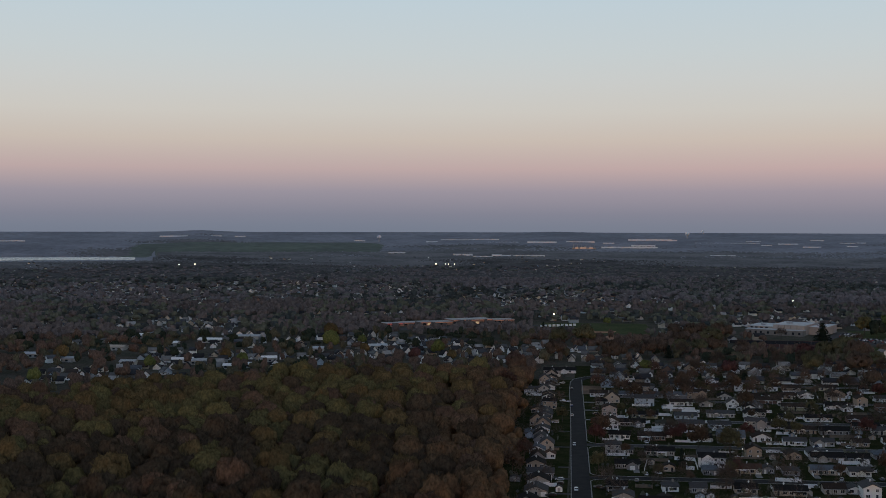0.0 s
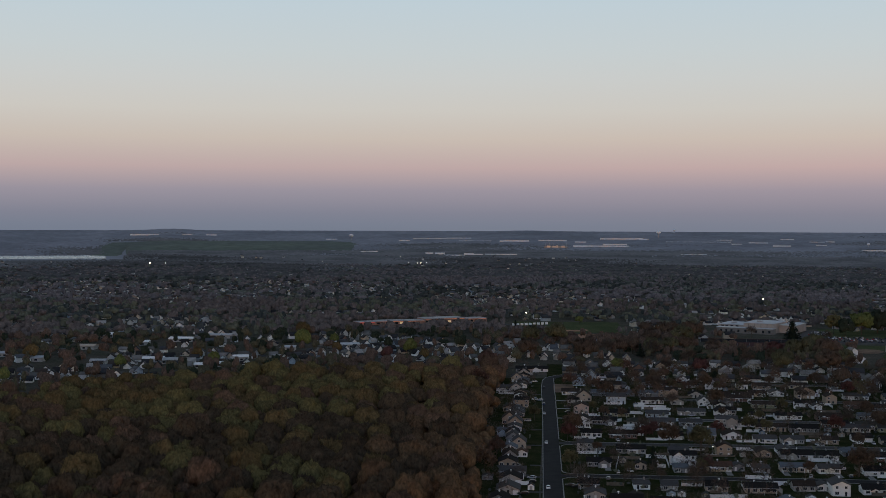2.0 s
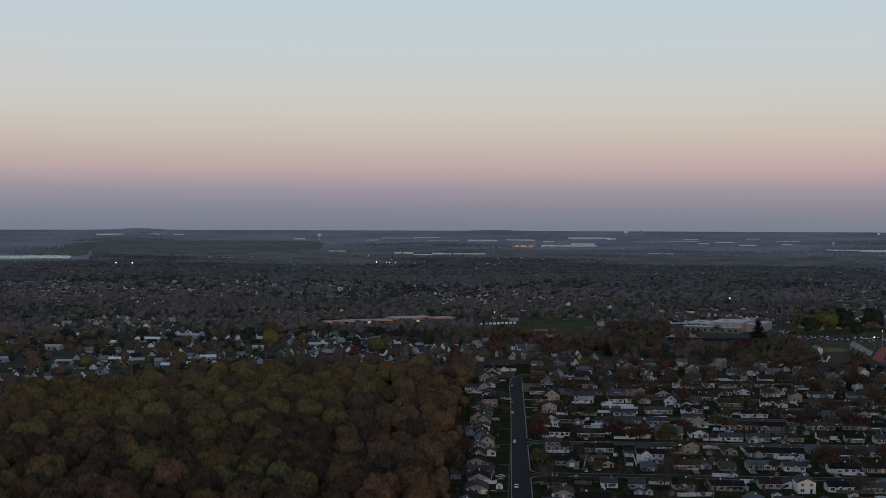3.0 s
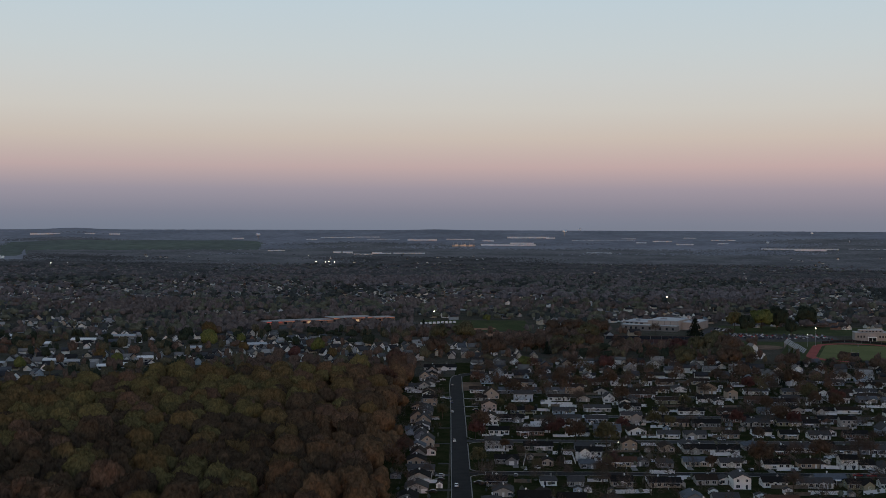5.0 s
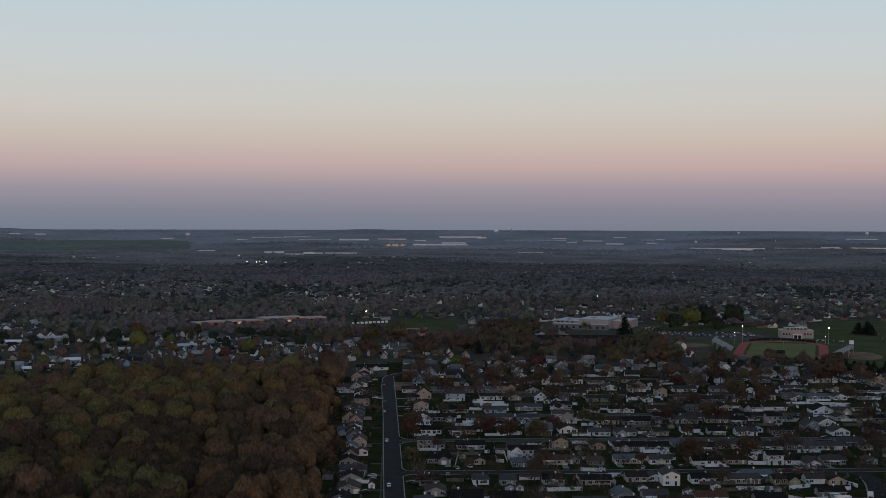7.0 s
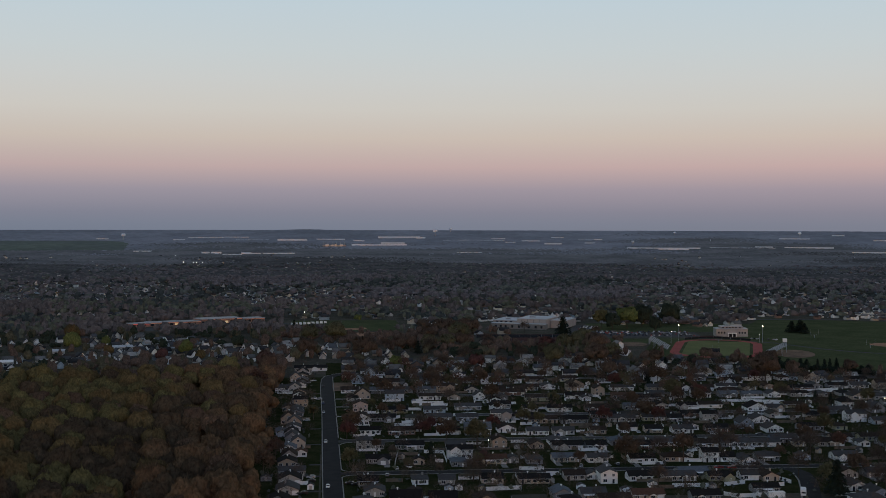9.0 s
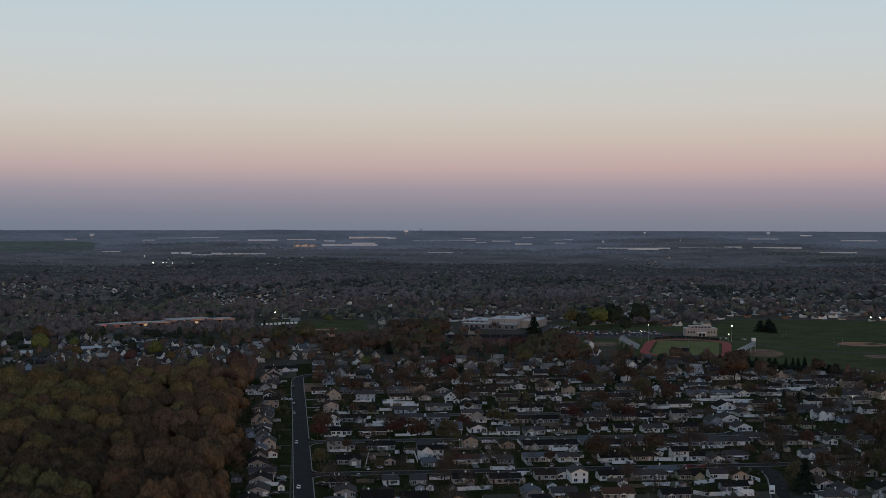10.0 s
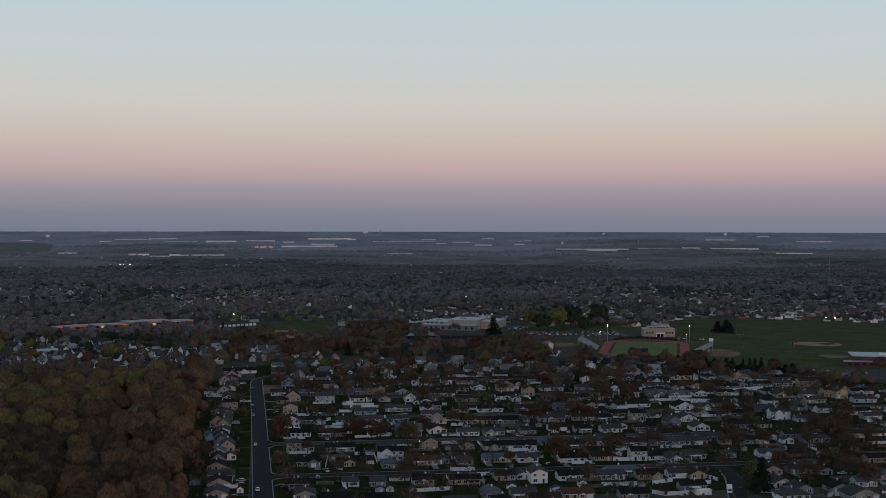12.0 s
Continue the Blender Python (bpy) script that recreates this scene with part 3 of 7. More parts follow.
house(138.8, 555.0, 10.0, 8.4, 1, "E", "beige", "dark")
house(199.7, 630.9, 16.5, 8.4, 1, "E", "greige", "dark")
house(215.1, 628.6, 11.0, 8.4, 1, "E", "grey", "dark")
house(188.7, 598.1, 14.5, 8.4, 1, "E", "beige", "bluegrey")
house(204.0, 594.2, 10.4, 8.4, 1, "E", "white", "slate")
house(179.1, 555.0, 9.7, 8.4, 1, "E", "greige", "brown")
house(188.1, 554.6, 6.0, 7.0, 1, "G", "white", "slate")
house(192.7, 546.5, 8.0, 11.5, 2, "G", "white", "slate")
house(196.4, 677.3, 12.4, 8.4, 1, "E", "white", "slate")
house(211.3, 675.4, 12.4, 8.4, 1, "E", "greige", "slate")
house(181.2, 690.6, 10.5, 11.5, 1, "G", "white", "brown")
house(232.0, 674.0, 8.6, 8.4, 1, "E", "tan", "brown")
house(175.4, 516.3, 11.1, 8.4, 1, "E", "greige", "slate")
house(162.0, 520.3, 8.5, 11.5, 1, "G", "grey", "bluegrey")
house(252.5, 680.8, 10.7, 8.4, 1, "E", "white", "dark")
house(237.6, 624.5, 15.4, 8.4, 1, "E", "brick", "dark")
house(255.5, 630.4, 16.3, 8.4, 1, "E", "white", "slate")
house(274.0, 622.1, 16.9, 8.4, 1, "E", "beige", "brown")
house(292.1, 620.9, 15.2, 8.4, 1, "E", "grey", "slate")
house(308.8, 618.4, 16.6, 8.4, 1, "E", "white", "slate")
house(226.0, 588.5, 13.1, 8.4, 1, "E", "white", "dark")
house(244.1, 589.0, 12.9, 9.5, 1, "H", "tan", "brown")
house(261.3, 584.0, 8.3, 8.4, 2, "E", "white", "dark")
house(270.2, 583.2, 7.7, 8.4, 1, "E", "white", "dark")
house(277.1, 575.3, 7.1, 11.5, 1, "G", "white", "slate")
house(291.4, 580.9, 12.0, 8.4, 1, "E", "grey", "slate")
house(209.1, 547.2, 11.3, 8.4, 1, "E", "white", "dark")
house(227.7, 543.7, 15.2, 8.4, 1, "E", "greige", "slate")
house(247.0, 540.0, 12.0, 8.4, 1, "E", "olive", "dark")
house(261.1, 539.0, 8.3, 8.4, 1, "E", "white", "slate")
house(270.0, 536.9, 7.7, 11.5, 1, "G", "beige", "brown")
house(198.4, 509.2, 13.9, 8.4, 1, "E", "beige", "rust")
house(222.9, 502.8, 12.7, 8.4, 1, "E", "grey", "dark")
house(265.0, 671.5, 10.0, 8.4, 1, "E", "beige", "dark")
house(281.2, 667.3, 12.0, 8.4, 1, "E", "white", "slate")
house(303.1, 667.7, 13.5, 8.4, 1, "E", "brick", "dark")
house(335.2, 661.0, 10.2, 11.5, 1, "G", "white", "slate")
house(327.7, 614.6, 6.0, 7.0, 1, "G", "yellow", "slate")
house(345.1, 612.6, 14.3, 8.4, 1, "E", "greige", "brown")
house(362.3, 607.5, 6.0, 7.0, 1, "G", "white", "slate")
house(379.4, 607.4, 14.9, 8.4, 1, "E", "grey", "slate")
house(332.3, 575.0, 12.9, 8.4, 1, "E", "white", "slate")
house(310.7, 578.3, 6.0, 7.0, 1, "G", "blue", "slate")
house(361.0, 562.8, 10.5, 8.4, 1, "E", "beige", "brown")
house(379.7, 548.5, 13.5, 8.4, 1, "E", "olive", "dark")
house(309.9, 536.1, 9.7, 11.5, 1, "G", "greige", "brown")
house(325.4, 533.3, 13.0, 8.4, 1, "E", "grey", "slate")
house(335.2, 527.3, 6.0, 7.0, 1, "G", "greige", "slate")
house(300.0, 509.6, 8.7, 11.5, 1, "G", "white", "slate")
house(290.8, 483.3, 14.0, 9.5, 1, "H", "white", "slate")
house(338.4, 499.2, 10.0, 8.4, 1, "E", "blue", "bluegrey")
house(354.8, 510.6, 8.6, 8.4, 1, "E", "greige", "bluegrey")
house(320.7, 476.5, 13.7, 11.5, 1, "G", "greige", "slate")
house(179.5, 857.7, 13.0, 8.4, 2, "E", "tan", "brown")
house(153.7, 767.9, 13.7, 8.4, 1, "E", "blue", "slate")
house(177.7, 776.4, 17.0, 8.4, 1, "E", "greige", "slate")
house(202.9, 805.1, 7.7, 11.5, 1, "G", "white", "dark")
house(188.1, 729.2, 12.5, 8.4, 2, "E", "greige", "slate")
house(220.6, 1018.3, 17.0, 8.4, 2, "E", "blue", "slate")
house(224.5, 903.6, 14.6, 8.4, 2, "E", "white", "slate")
house(243.2, 859.8, 11.6, 8.4, 1, "E", "yellow", "brown")
house(258.3, 863.9, 10.0, 11.5, 1, "G", "white", "slate")
house(286.1, 901.7, 13.1, 8.4, 1, "E", "yellow", "brown")
house(275.6, 853.2, 12.4, 11.5, 2, "G", "tan", "brown")
house(284.5, 826.6, 7.3, 11.5, 2, "G", "tan", "brown")
house(266.7, 800.2, 6.0, 7.0, 1, "G", "white", "slate")
house(224.3, 837.4, 17.0, 8.4, 1, "E", "brick", "brown")
house(233.8, 806.5, 17.0, 8.4, 1, "E", "olive", "brown")
house(234.8, 759.3, 16.2, 8.4, 1, "E", "white", "dark")
house(259.3, 755.5, 15.5, 8.4, 1, "E", "brick", "brown")
house(215.9, 761.7, 9.5, 8.4, 1, "E", "greige", "dark")
house(211.4, 716.6, 17.0, 8.4, 1, "E", "tan", "brown")
house(229.6, 712.0, 16.6, 8.4, 1, "E", "grey", "dark")
house(202.3, 782.7, 11.2, 8.4, 1, "E", "greige", "dark")
house(309.2, 846.1, 17.0, 8.4, 1, "E", "white", "slate")
house(335.1, 842.7, 15.1, 8.4, 1, "E", "beige", "slate")
house(294.2, 805.1, 13.5, 8.4, 1, "E", "brick", "rust")
house(309.4, 792.7, 17.0, 8.4, 1, "E", "grey", "dark")
house(354.0, 836.3, 8.4, 11.5, 1, "G", "white", "dark")
house(367.7, 834.4, 15.2, 8.4, 1, "E", "brick", "brown")
house(380.6, 816.1, 17.0, 9.5, 1, "H", "tan", "brown")
house(362.3, 738.2, 13.7, 11.5, 1, "G", "white", "dark")
house(373.6, 733.7, 10.7, 8.4, 1, "E", "beige", "slate")
house(281.0, 712.1, 14.1, 8.4, 1, "E", "olive", "slate")
house(260.6, 712.8, 16.1, 8.4, 1, "E", "greige", "slate")
house(313.4, 701.5, 9.2, 8.4, 2, "E", "greige", "dark")
house(292.5, 706.9, 9.2, 8.4, 1, "E", "grey", "dark")
house(342.6, 693.3, 10.7, 11.5, 1, "G", "white", "slate")
house(324.8, 676.2, 8.3, 11.5, 1.5, "G", "bluegrey", "slate")
house(291.4, 678.5, 7.5, 11.5, 1, "G", "white", "dark")
house(407.5, 870.9, 15.1, 8.4, 1, "E", "white", "dark")
house(396.1, 907.9, 12.8, 11.5, 1, "G", "white", "slate")
house(414.7, 903.2, 8.3, 11.5, 1.5, "G", "blue", "slate")
house(468.9, 906.2, 6.6, 7.0, 1, "G", "white", "slate")
house(469.0, 880.4, 17.0, 8.4, 1, "E", "blue", "slate")
house(463.7, 916.0, 17.0, 8.4, 1, "E", "blue", "slate")
house(438.1, 819.6, 17.0, 8.4, 1, "E", "brick", "dark")
house(467.3, 860.7, 12.7, 11.5, 2, "G", "beige", "brown")
house(484.2, 851.4, 15.4, 8.4, 1, "E", "white", "slate")
house(503.8, 857.0, 16.6, 8.4, 1, "E", "brick", "dark")
house(504.4, 815.7, 17.0, 8.4, 2, "E", "tan", "brown")
house(490.0, 766.5, 9.3, 8.4, 2, "E", "beige", "brown")
house(493.4, 758.5, 8.4, 11.5, 2, "G", "yellow", "olive")
house(457.9, 773.4, 14.1, 11.5, 1, "G", "beige", "slate")
house(472.7, 768.0, 14.2, 8.4, 1, "E", "greige", "slate")
house(408.1, 717.3, 17.0, 8.4, 1, "E", "grey", "slate")
house(385.0, 701.5, 13.3, 8.4, 1, "E", "greige", "dark")
house(403.0, 685.2, 12.5, 8.4, 2, "E", "white", "slate")
house(413.5, 673.5, 11.7, 8.4, 1, "E", "blue", "slate")
house(462.6, 691.0, 16.9, 8.4, 1, "E", "white", "dark")
house(459.2, 670.7, 11.3, 8.4, 1, "E", "greige", "slate")
house(520.9, 773.5, 17.0, 8.4, 1, "E", "blue", "dark")
house(498.0, 736.1, 16.4, 8.4, 1, "E", "blue", "slate")
house(435.8, 716.8, 8.5, 11.5, 1.5, "G", "grey", "slate")

house(256.0, 511.5, 12.0, 7.5, 1, "E", "grey", "dark")
PLACED += [(x, y, 5.0) for x, y in BEND] + [(262, 496, 10.0), (243, 508, 9.0), (272, 515, 7.0)]
# the rest of the estate, in rows along its streets
# open lots beside the avenue
PLACED += [(109, 890, 9), (109, 912, 9), (100, 846, 8), (98, 812, 8), (95, 770, 6)]
STYLES = [("white", "dark"), ("white", "slate"), ("white", "brown"), ("greige", "slate"), ("greige", "dark"), ("grey", "dark"), ("grey", "slate"), ("grey", "bluegrey"), ("tan", "brown"), ("brick", "dark"), ("bluegrey", "slate"), ("greige", "dark"), ("olive", "brown"), ("greige", "olive")]


def open_ground(x, y, r):
    return all((x - a) ** 2 + (y - b) ** 2 > (r + c * 0.75) ** 2 for a, b, c in PLACED)


def estate_limit(u):
    return 1062 if u < 250 else (1030 if u < 330 else (985 if u < 370 else (930 if u < 420 else 850)))


for i in range(40):
    x, y = grid(-22.5 + rng.uniform(-1, 1), 505 + 13.5 * i)
    if 505 + 13.5 * i < 1000 and open_ground(x, y, 5.0):
        house(x, y, rng.uniform(7.5, 9), rng.uniform(9, 11), rng.choice((1, 1, 1.5)), "G", rng.choice(("greige", "grey", "tan", "white")), rng.choice(("slate", "dark", "bluegrey", "brown")))
for s in [r + k for r in (504.0,) + ROWS_S for k in (-19, 19)] + [1000, 1030, 1056]:
    u = 14.0
    while u < 520:
        step = rng.uniform(15.5, 20.0)
        x, y = grid(u + rng.uniform(-1, 1), s + rng.uniform(-3, 3))
        az = math.degrees(math.atan2(x, y))
        if s < estate_limit(u) and az < 36.5 and math.hypot(x, y) > 500 and open_ground(x, y, 7.5) and not (x > 330 and y < 770 and rng.random() < 0.45):
            if len(PLACED) >= 300:
                EXTRA.append((x, y))
                PLACED.append((x, y, 7))
                u += step
                continue
            wall, roof = rng.choice(STYLES)
            shape = rng.choice("EEEEGH")
            st = rng.choice((1, 1, 1, 1, 1, 1, 1, 1.5))
            house(x, y, rng.uniform(11.5, 15.5) if shape == "E" else rng.uniform(7.5, 9.5), 8.2 if shape == "E" else 11.0, st, shape, wall, roof)
        u += step

# ---- trees ----


def crown_shape(seed, na, nr, lobes, jitter=0.06, low=-0.5, holes=0.03, spikes=0, deep=0.0, even=0.0, wide=0.014, small=1.0, both=False):
    """A crown of radius 1: a ragged dome of billows and leaf clumps, with gaps and twigs standing out, as verts of quads with normals."""
    r = np.random.RandomState(seed)
    k = np.arange(lobes) + 0.5
    el = 1 - 1.2 * k / lobes
    az = k * 2.39996 + r.uniform(-0.5, 0.5, lobes)
    c = np.stack([np.cos(az) * np.sqrt(1 - el * el), np.sin(az) * np.sqrt(1 - el * el), el], -1)
    c *= r.uniform(0.36, 0.60, (lobes, 1)) * (1.5 - 0.5 * small) * np.array([1.0, 1.0, 0.9])
    ball = r.uniform(0.32, 0.50, lobes) * small

    def shell(d):
        along = d @ c.T
        disc = along ** 2 - (c ** 2).sum(1) + ball ** 2
        reach = np.where(disc > 0, along + np.sqrt(np.maximum(disc, 0)), 0)
        far = np.maximum(reach.max(1), 0.55 - deep)[:, None]
        nrm = (d * far - c[reach.argmax(1)]) / ball[reach.argmax(1)][:, None]
        nrm = np.where(reach.max(1)[:, None] > 0.55 - deep, nrm, d)
        nrm = (nrm + 0.6 * d) * (1 - even) + np.array([0, 0, 0.9 * even])
        return far, nrm / np.linalg.norm(nrm, axis=1)[:, None]

    A, E = np.meshgrid(np.linspace(0, 2 * np.pi, na + 1), np.pi / 2 - (np.pi / 2 - low) * np.linspace(1, 0, nr + 1) ** 0.9, indexing="ij")
    wob = r.uniform(-0.35, 0.35, A.shape)
    wob[-1] = wob[0]
    A = A + wob * 2 * np.pi / na
    E = E + np.where((E > low + 0.01) & (E < 1.5), r.uniform(-0.3, 0.3, A.shape) * (np.pi / 2 - low) / nr, 0)
    E[-1] = E[0]
    g = np.stack([np.cos(A) * np.cos(E), np.sin(A) * np.cos(E), np.sin(E)], -1)
    far, ns = shell(g.reshape(-1, 3))
    push = 1 + jitter * r.normal(size=A.shape)
    push[-1] = push[0]
    push[:, -1] = 1
    g = g * (far.reshape(A.shape) * push)[..., None]
    ns = ns.reshape(g.shape)
    q = np.stack([g[:-1, :-1], g[1:, :-1], g[1:, 1:], g[:-1, 1:]], 2).reshape(-1, 4, 3)
    m = np.stack([ns[:-1, :-1], ns[1:, :-1], ns[1:, 1:], ns[:-1, 1:]], 2).reshape(-1, 4, 3)
    keep = r.uniform(0, 1, len(q)) > holes
    q, m = q[keep], m[keep]
    if spikes:
        d = r.normal(size=(spikes, 3))
        d[:, 2] = np.abs(d[:, 2]) + 0.1
        d /= np.linalg.norm(d, axis=1)[:, None]
        far, nrm = shell(d)
        p = d * far * 0.93
        e = d * far * r.uniform(1.04, 1.18 + wide, (spikes, 1)) + np.array([0, 0, 0.03])
        t = np.cross(d, np.array([0, 0, 1.0]) + 0.3 * r.normal(size=(spikes, 3)))
        t *= wide / np.linalg.norm(t, axis=1)[:, None]
        e = e + 0.05 * r.normal(size=e.shape)
        lift = np.cross(t, d)
        lift *= 0.005 / np.linalg.norm(lift, axis=1)[:, None]
        for sg in (1, -1) if both else (1,):
            o = p - sg * lift
            q = np.concatenate([q, np.stack([o + sg * t, o - sg * t, e - sg * lift - sg * t * 0.4, e - sg * lift + sg * t * 0.4], 1)])
            m = np.concatenate([m, np.repeat(nrm[:, None], 4, 1)])
    return np.concatenate([q.reshape(-1, 3), m.reshape(-1, 3)], 1)


def twigs(seed, n):
    """Thin bare twigs that fan outwards from the limbs."""
    r = np.random.RandomState(seed)
    d = r.normal(size=(n, 3))
    d[:, 2] = np.abs(d[:, 2]) * 1.1 - 0.25
    d /= np.linalg.norm(d, axis=1)[:, None]
    p = d * r.uniform(0.2, 0.75, (n, 1))
    o = d + r.normal(size=(n, 3)) * 0.45
    o /= np.linalg.norm(o, axis=1)[:, None]
    e = p + o * r.uniform(0.22, 0.42, (n, 1))
    t = np.cross(o, r.normal(size=(n, 3)))
    t /= np.linalg.norm(t, axis=1)[:, None]
    s = r.uniform(0.005, 0.015, (n, 1))
    return np.stack([p - t * s, p + t * s, e + t * s * 0.6, e - t * s * 0.6], 1).reshape(-1, 3)


def airy(seed, leaves, sticks, lobes=9):
    """A thin see-through crown of radius 1: twigs and small scattered leaf clumps in uneven billows."""
    r = np.random.RandomState(seed)
    k = np.arange(lobes) + 0.5
    el = 1 - 1.35 * k / lobes
    az = k * 2.39996 + r.uniform(-0.6, 0.6, lobes)
    c = np.stack([np.cos(az) * np.sqrt(1 - el * el), np.sin(az) * np.sqrt(1 - el * el), el], -1) * r.uniform(0.35, 0.72, (lobes, 1))
    d = r.normal(size=(leaves, 3))
    d /= np.linalg.norm(d, axis=1)[:, None]
    pick = r.randint(0, lobes, leaves)
    p = c[pick] + d * (r.uniform(0.2, 1, (leaves, 1)) ** 0.5) * r.uniform(0.22, 0.42, lobes)[pick][:, None]
    t = np.cross(d, r.normal(size=(leaves, 3)))
    t /= np.linalg.norm(t, axis=1)[:, None]
    b = np.cross(d, t) + 0.4 * d
    sz = r.uniform(0.034, 0.076, (leaves, 1))
    q = np.stack([p + (t * i + b * j) * sz * r.uniform(0.5, 1.1, (leaves, 1)) for i, j in ((-1, -1), (1, -1), (1, 1), (-1, 1))], 1).reshape(-1, 3)
    return np.concatenate([q, twigs(seed + 500, sticks)])


def cone_cards(seed, n, size):
    """Drooping boughs of a spruce: radius 1 at the base, 3.2 high."""
    r = np.random.RandomState(seed)
    h = r.uniform(0, 1, n) ** 1.4
    a = r.uniform(0, 2 * np.pi, n)
    rad = (1 - h) * r.uniform(0.75, 1.08, n) + 0.03
    p = np.stack([rad * np.cos(a), rad * np.sin(a), 0.15 + 3.05 * h], -1)
    o = np.stack([np.cos(a), np.sin(a), -0.45 + 0 * a], -1)
    t = np.stack([-np.sin(a), np.cos(a), 0 * a], -1) + r.normal(size=(n, 3)) * 0.25
    s = size * r.uniform(0.6, 1.3, n)[:, None]
    q = [p - t * s * 0.6, p + t * s * 0.6, p + o * s * 1.1 + t * s * 0.2, p + o * s * 1.1 - t * s * 0.2]
    ring = [np.array([(f * math.cos(0.785 * (i + j)), f * math.sin(0.785 * (i + j)), z) for i in range(8)]) for j, f, z in ((0, 0.72, 0.1), (1, 0.72, 0.1), (1, 0.02, 3.0), (0, 0.02, 3.0))]
    return np.concatenate([np.stack(q, 1).reshape(-1, 3), np.stack(ring, 1).reshape(-1, 3)])


def quads_for(nv):
    return np.arange(nv, dtype=np.int32).reshape(-1, 4)


def trunk_mesh(seed, top, r0):
    rr = random.Random(seed)
    pairs = [tube(0, 0, -0.2, top * 0.55, r0, r0 * 0.7, 6), tube(0, 0, top * 0.55, top, r0 * 0.7, r0 * 0.25, 6)]
    for i in range(5):
        a, z = rr.uniform(0, 6.28), top * rr.uniform(0.4, 0.7)
        ln = top * rr.uniform(0.3, 0.45)
        v, f = tube(0, 0, 0, ln, r0 * 0.35, r0 * 0.1, 5)
        m = pose(0, 0, z) @ Matrix.Rotation(a, 4, "Z") @ Matrix.Rotation(radians(rr.uniform(35, 60)), 4, "Y")
        pairs.append(([tuple(m @ Vector(p)) for p in v], f))
    return mesh_of("trunk", *joined(*pairs), "bark")


TRUNKS = [trunk_mesh(i, 1.0, 0.028) for i in range(3)]
CROWN_NEAR = [crown_shape(40 + i, 30, 10, 10 + i, 0.06, -0.6, 0.0, 170, 0.1, 0.2, wide=0.016, small=0.92 - 0.02 * i, both=True) for i in range(7)]
CROWN_WOOD = [crown_shape(50 + i, 18, 7, 9 + i, 0.065, -0.6, 0.0, 70, 0.1, 0.2, wide=0.022, small=0.92 - 0.02 * i, both=True) for i in range(6)]
CROWN_TREE = [airy(56 + i, 960, 150, 9 + i) for i in range(7)]
CROWN_FULL = [crown_shape(160 + i, 26, 8, 9 + i, 0.12, -0.7, 0.1, 190, 0.2, 0.35, wide=0.02, small=0.86, both=True) for i in range(7)]
CROWN_BARE = [twigs(60 + i, 760) for i in range(4)]
CROWN_MESH = {}


def crown_mesh(kind, k, style="airy"):
    if (kind, k, style) not in CROWN_MESH:
        v = CROWN_BARE[k % 4] if kind == "bare" else (cone_cards(k, 420, 0.22) if kind == "conifer" else {"wood": CROWN_NEAR, "full": CROWN_FULL, "airy": CROWN_TREE}[style][k % 7])
        CROWN_MESH[kind, k, style] = big_mesh("crown", v, quads_for(len(v)), ["leaf_" + ("yard_" if style != "wood" and kind in ("brown", "olive", "rust") else "") + kind])
    return CROWN_MESH[kind, k, style]


TREE_WORDS = {"olive": "olive-green budding broadleaf tree", "green": "fresh green spring broadleaf tree", "lime": "bright yellow-green spring broadleaf tree", "brown": "brown budding broadleaf tree in early spring",
              "rust": "rust-red budding broadleaf tree", "dusky": "brown broadleaf tree darkened in colour for shade", "bare": "bare grey-brown twiggy broadleaf tree", "plum": "dark plum-red flowering tree", "evergreen": "dark evergreen broad-crowned tree", "conifer": "dark green pointed spruce tree"}
TREES_AT = []


def tree(x, y, radius, tall, kind, group, where):
    """A tree with its crown's radius and its whole height."""
    k = rng.randrange(7)
    if kind != "conifer":
        radius = min(radius, tall * 0.5)
    ob = thing("tree", pose(x, y, 0, 0, 0, rng.uniform(0, 360)), TREE_WORDS[kind] + " " + where, "tree", group)
    if kind == "conifer":
        part("trunk", TRUNKS[0], ob, Matrix.Diagonal((tall * 0.5, tall * 0.5, tall * 0.9, 1)))
        part("crown", crown_mesh(kind, k), ob, pose(0, 0, tall * 0.06) @ Matrix.Diagonal((radius, radius, tall * 0.94 / 3.2, 1)))
    else:
        wide = 1.0 if "wood" in group or kind == "bare" else 1.18
        up = tall * 0.56 if kind == "evergreen" else min(radius * (1.16 if "wood" in group else 0.95), tall * 0.8)
        part("trunk", TRUNKS[k % 3], ob, Matrix.Diagonal((tall * 0.85, tall * 0.85, tall * 0.85, 1)))
        part("crown", crown_mesh(kind, k, "wood" if "wood" in group else ("full" if math.hypot(x, y) > 960 or kind in ("evergreen", "lime") else "airy")), ob, pose(0, 0, tall - up * 0.88) @ Matrix.Diagonal((radius * wide, radius * wide, up * wide, 1)))
    TREES_AT.append((x, y, radius))
    return ob


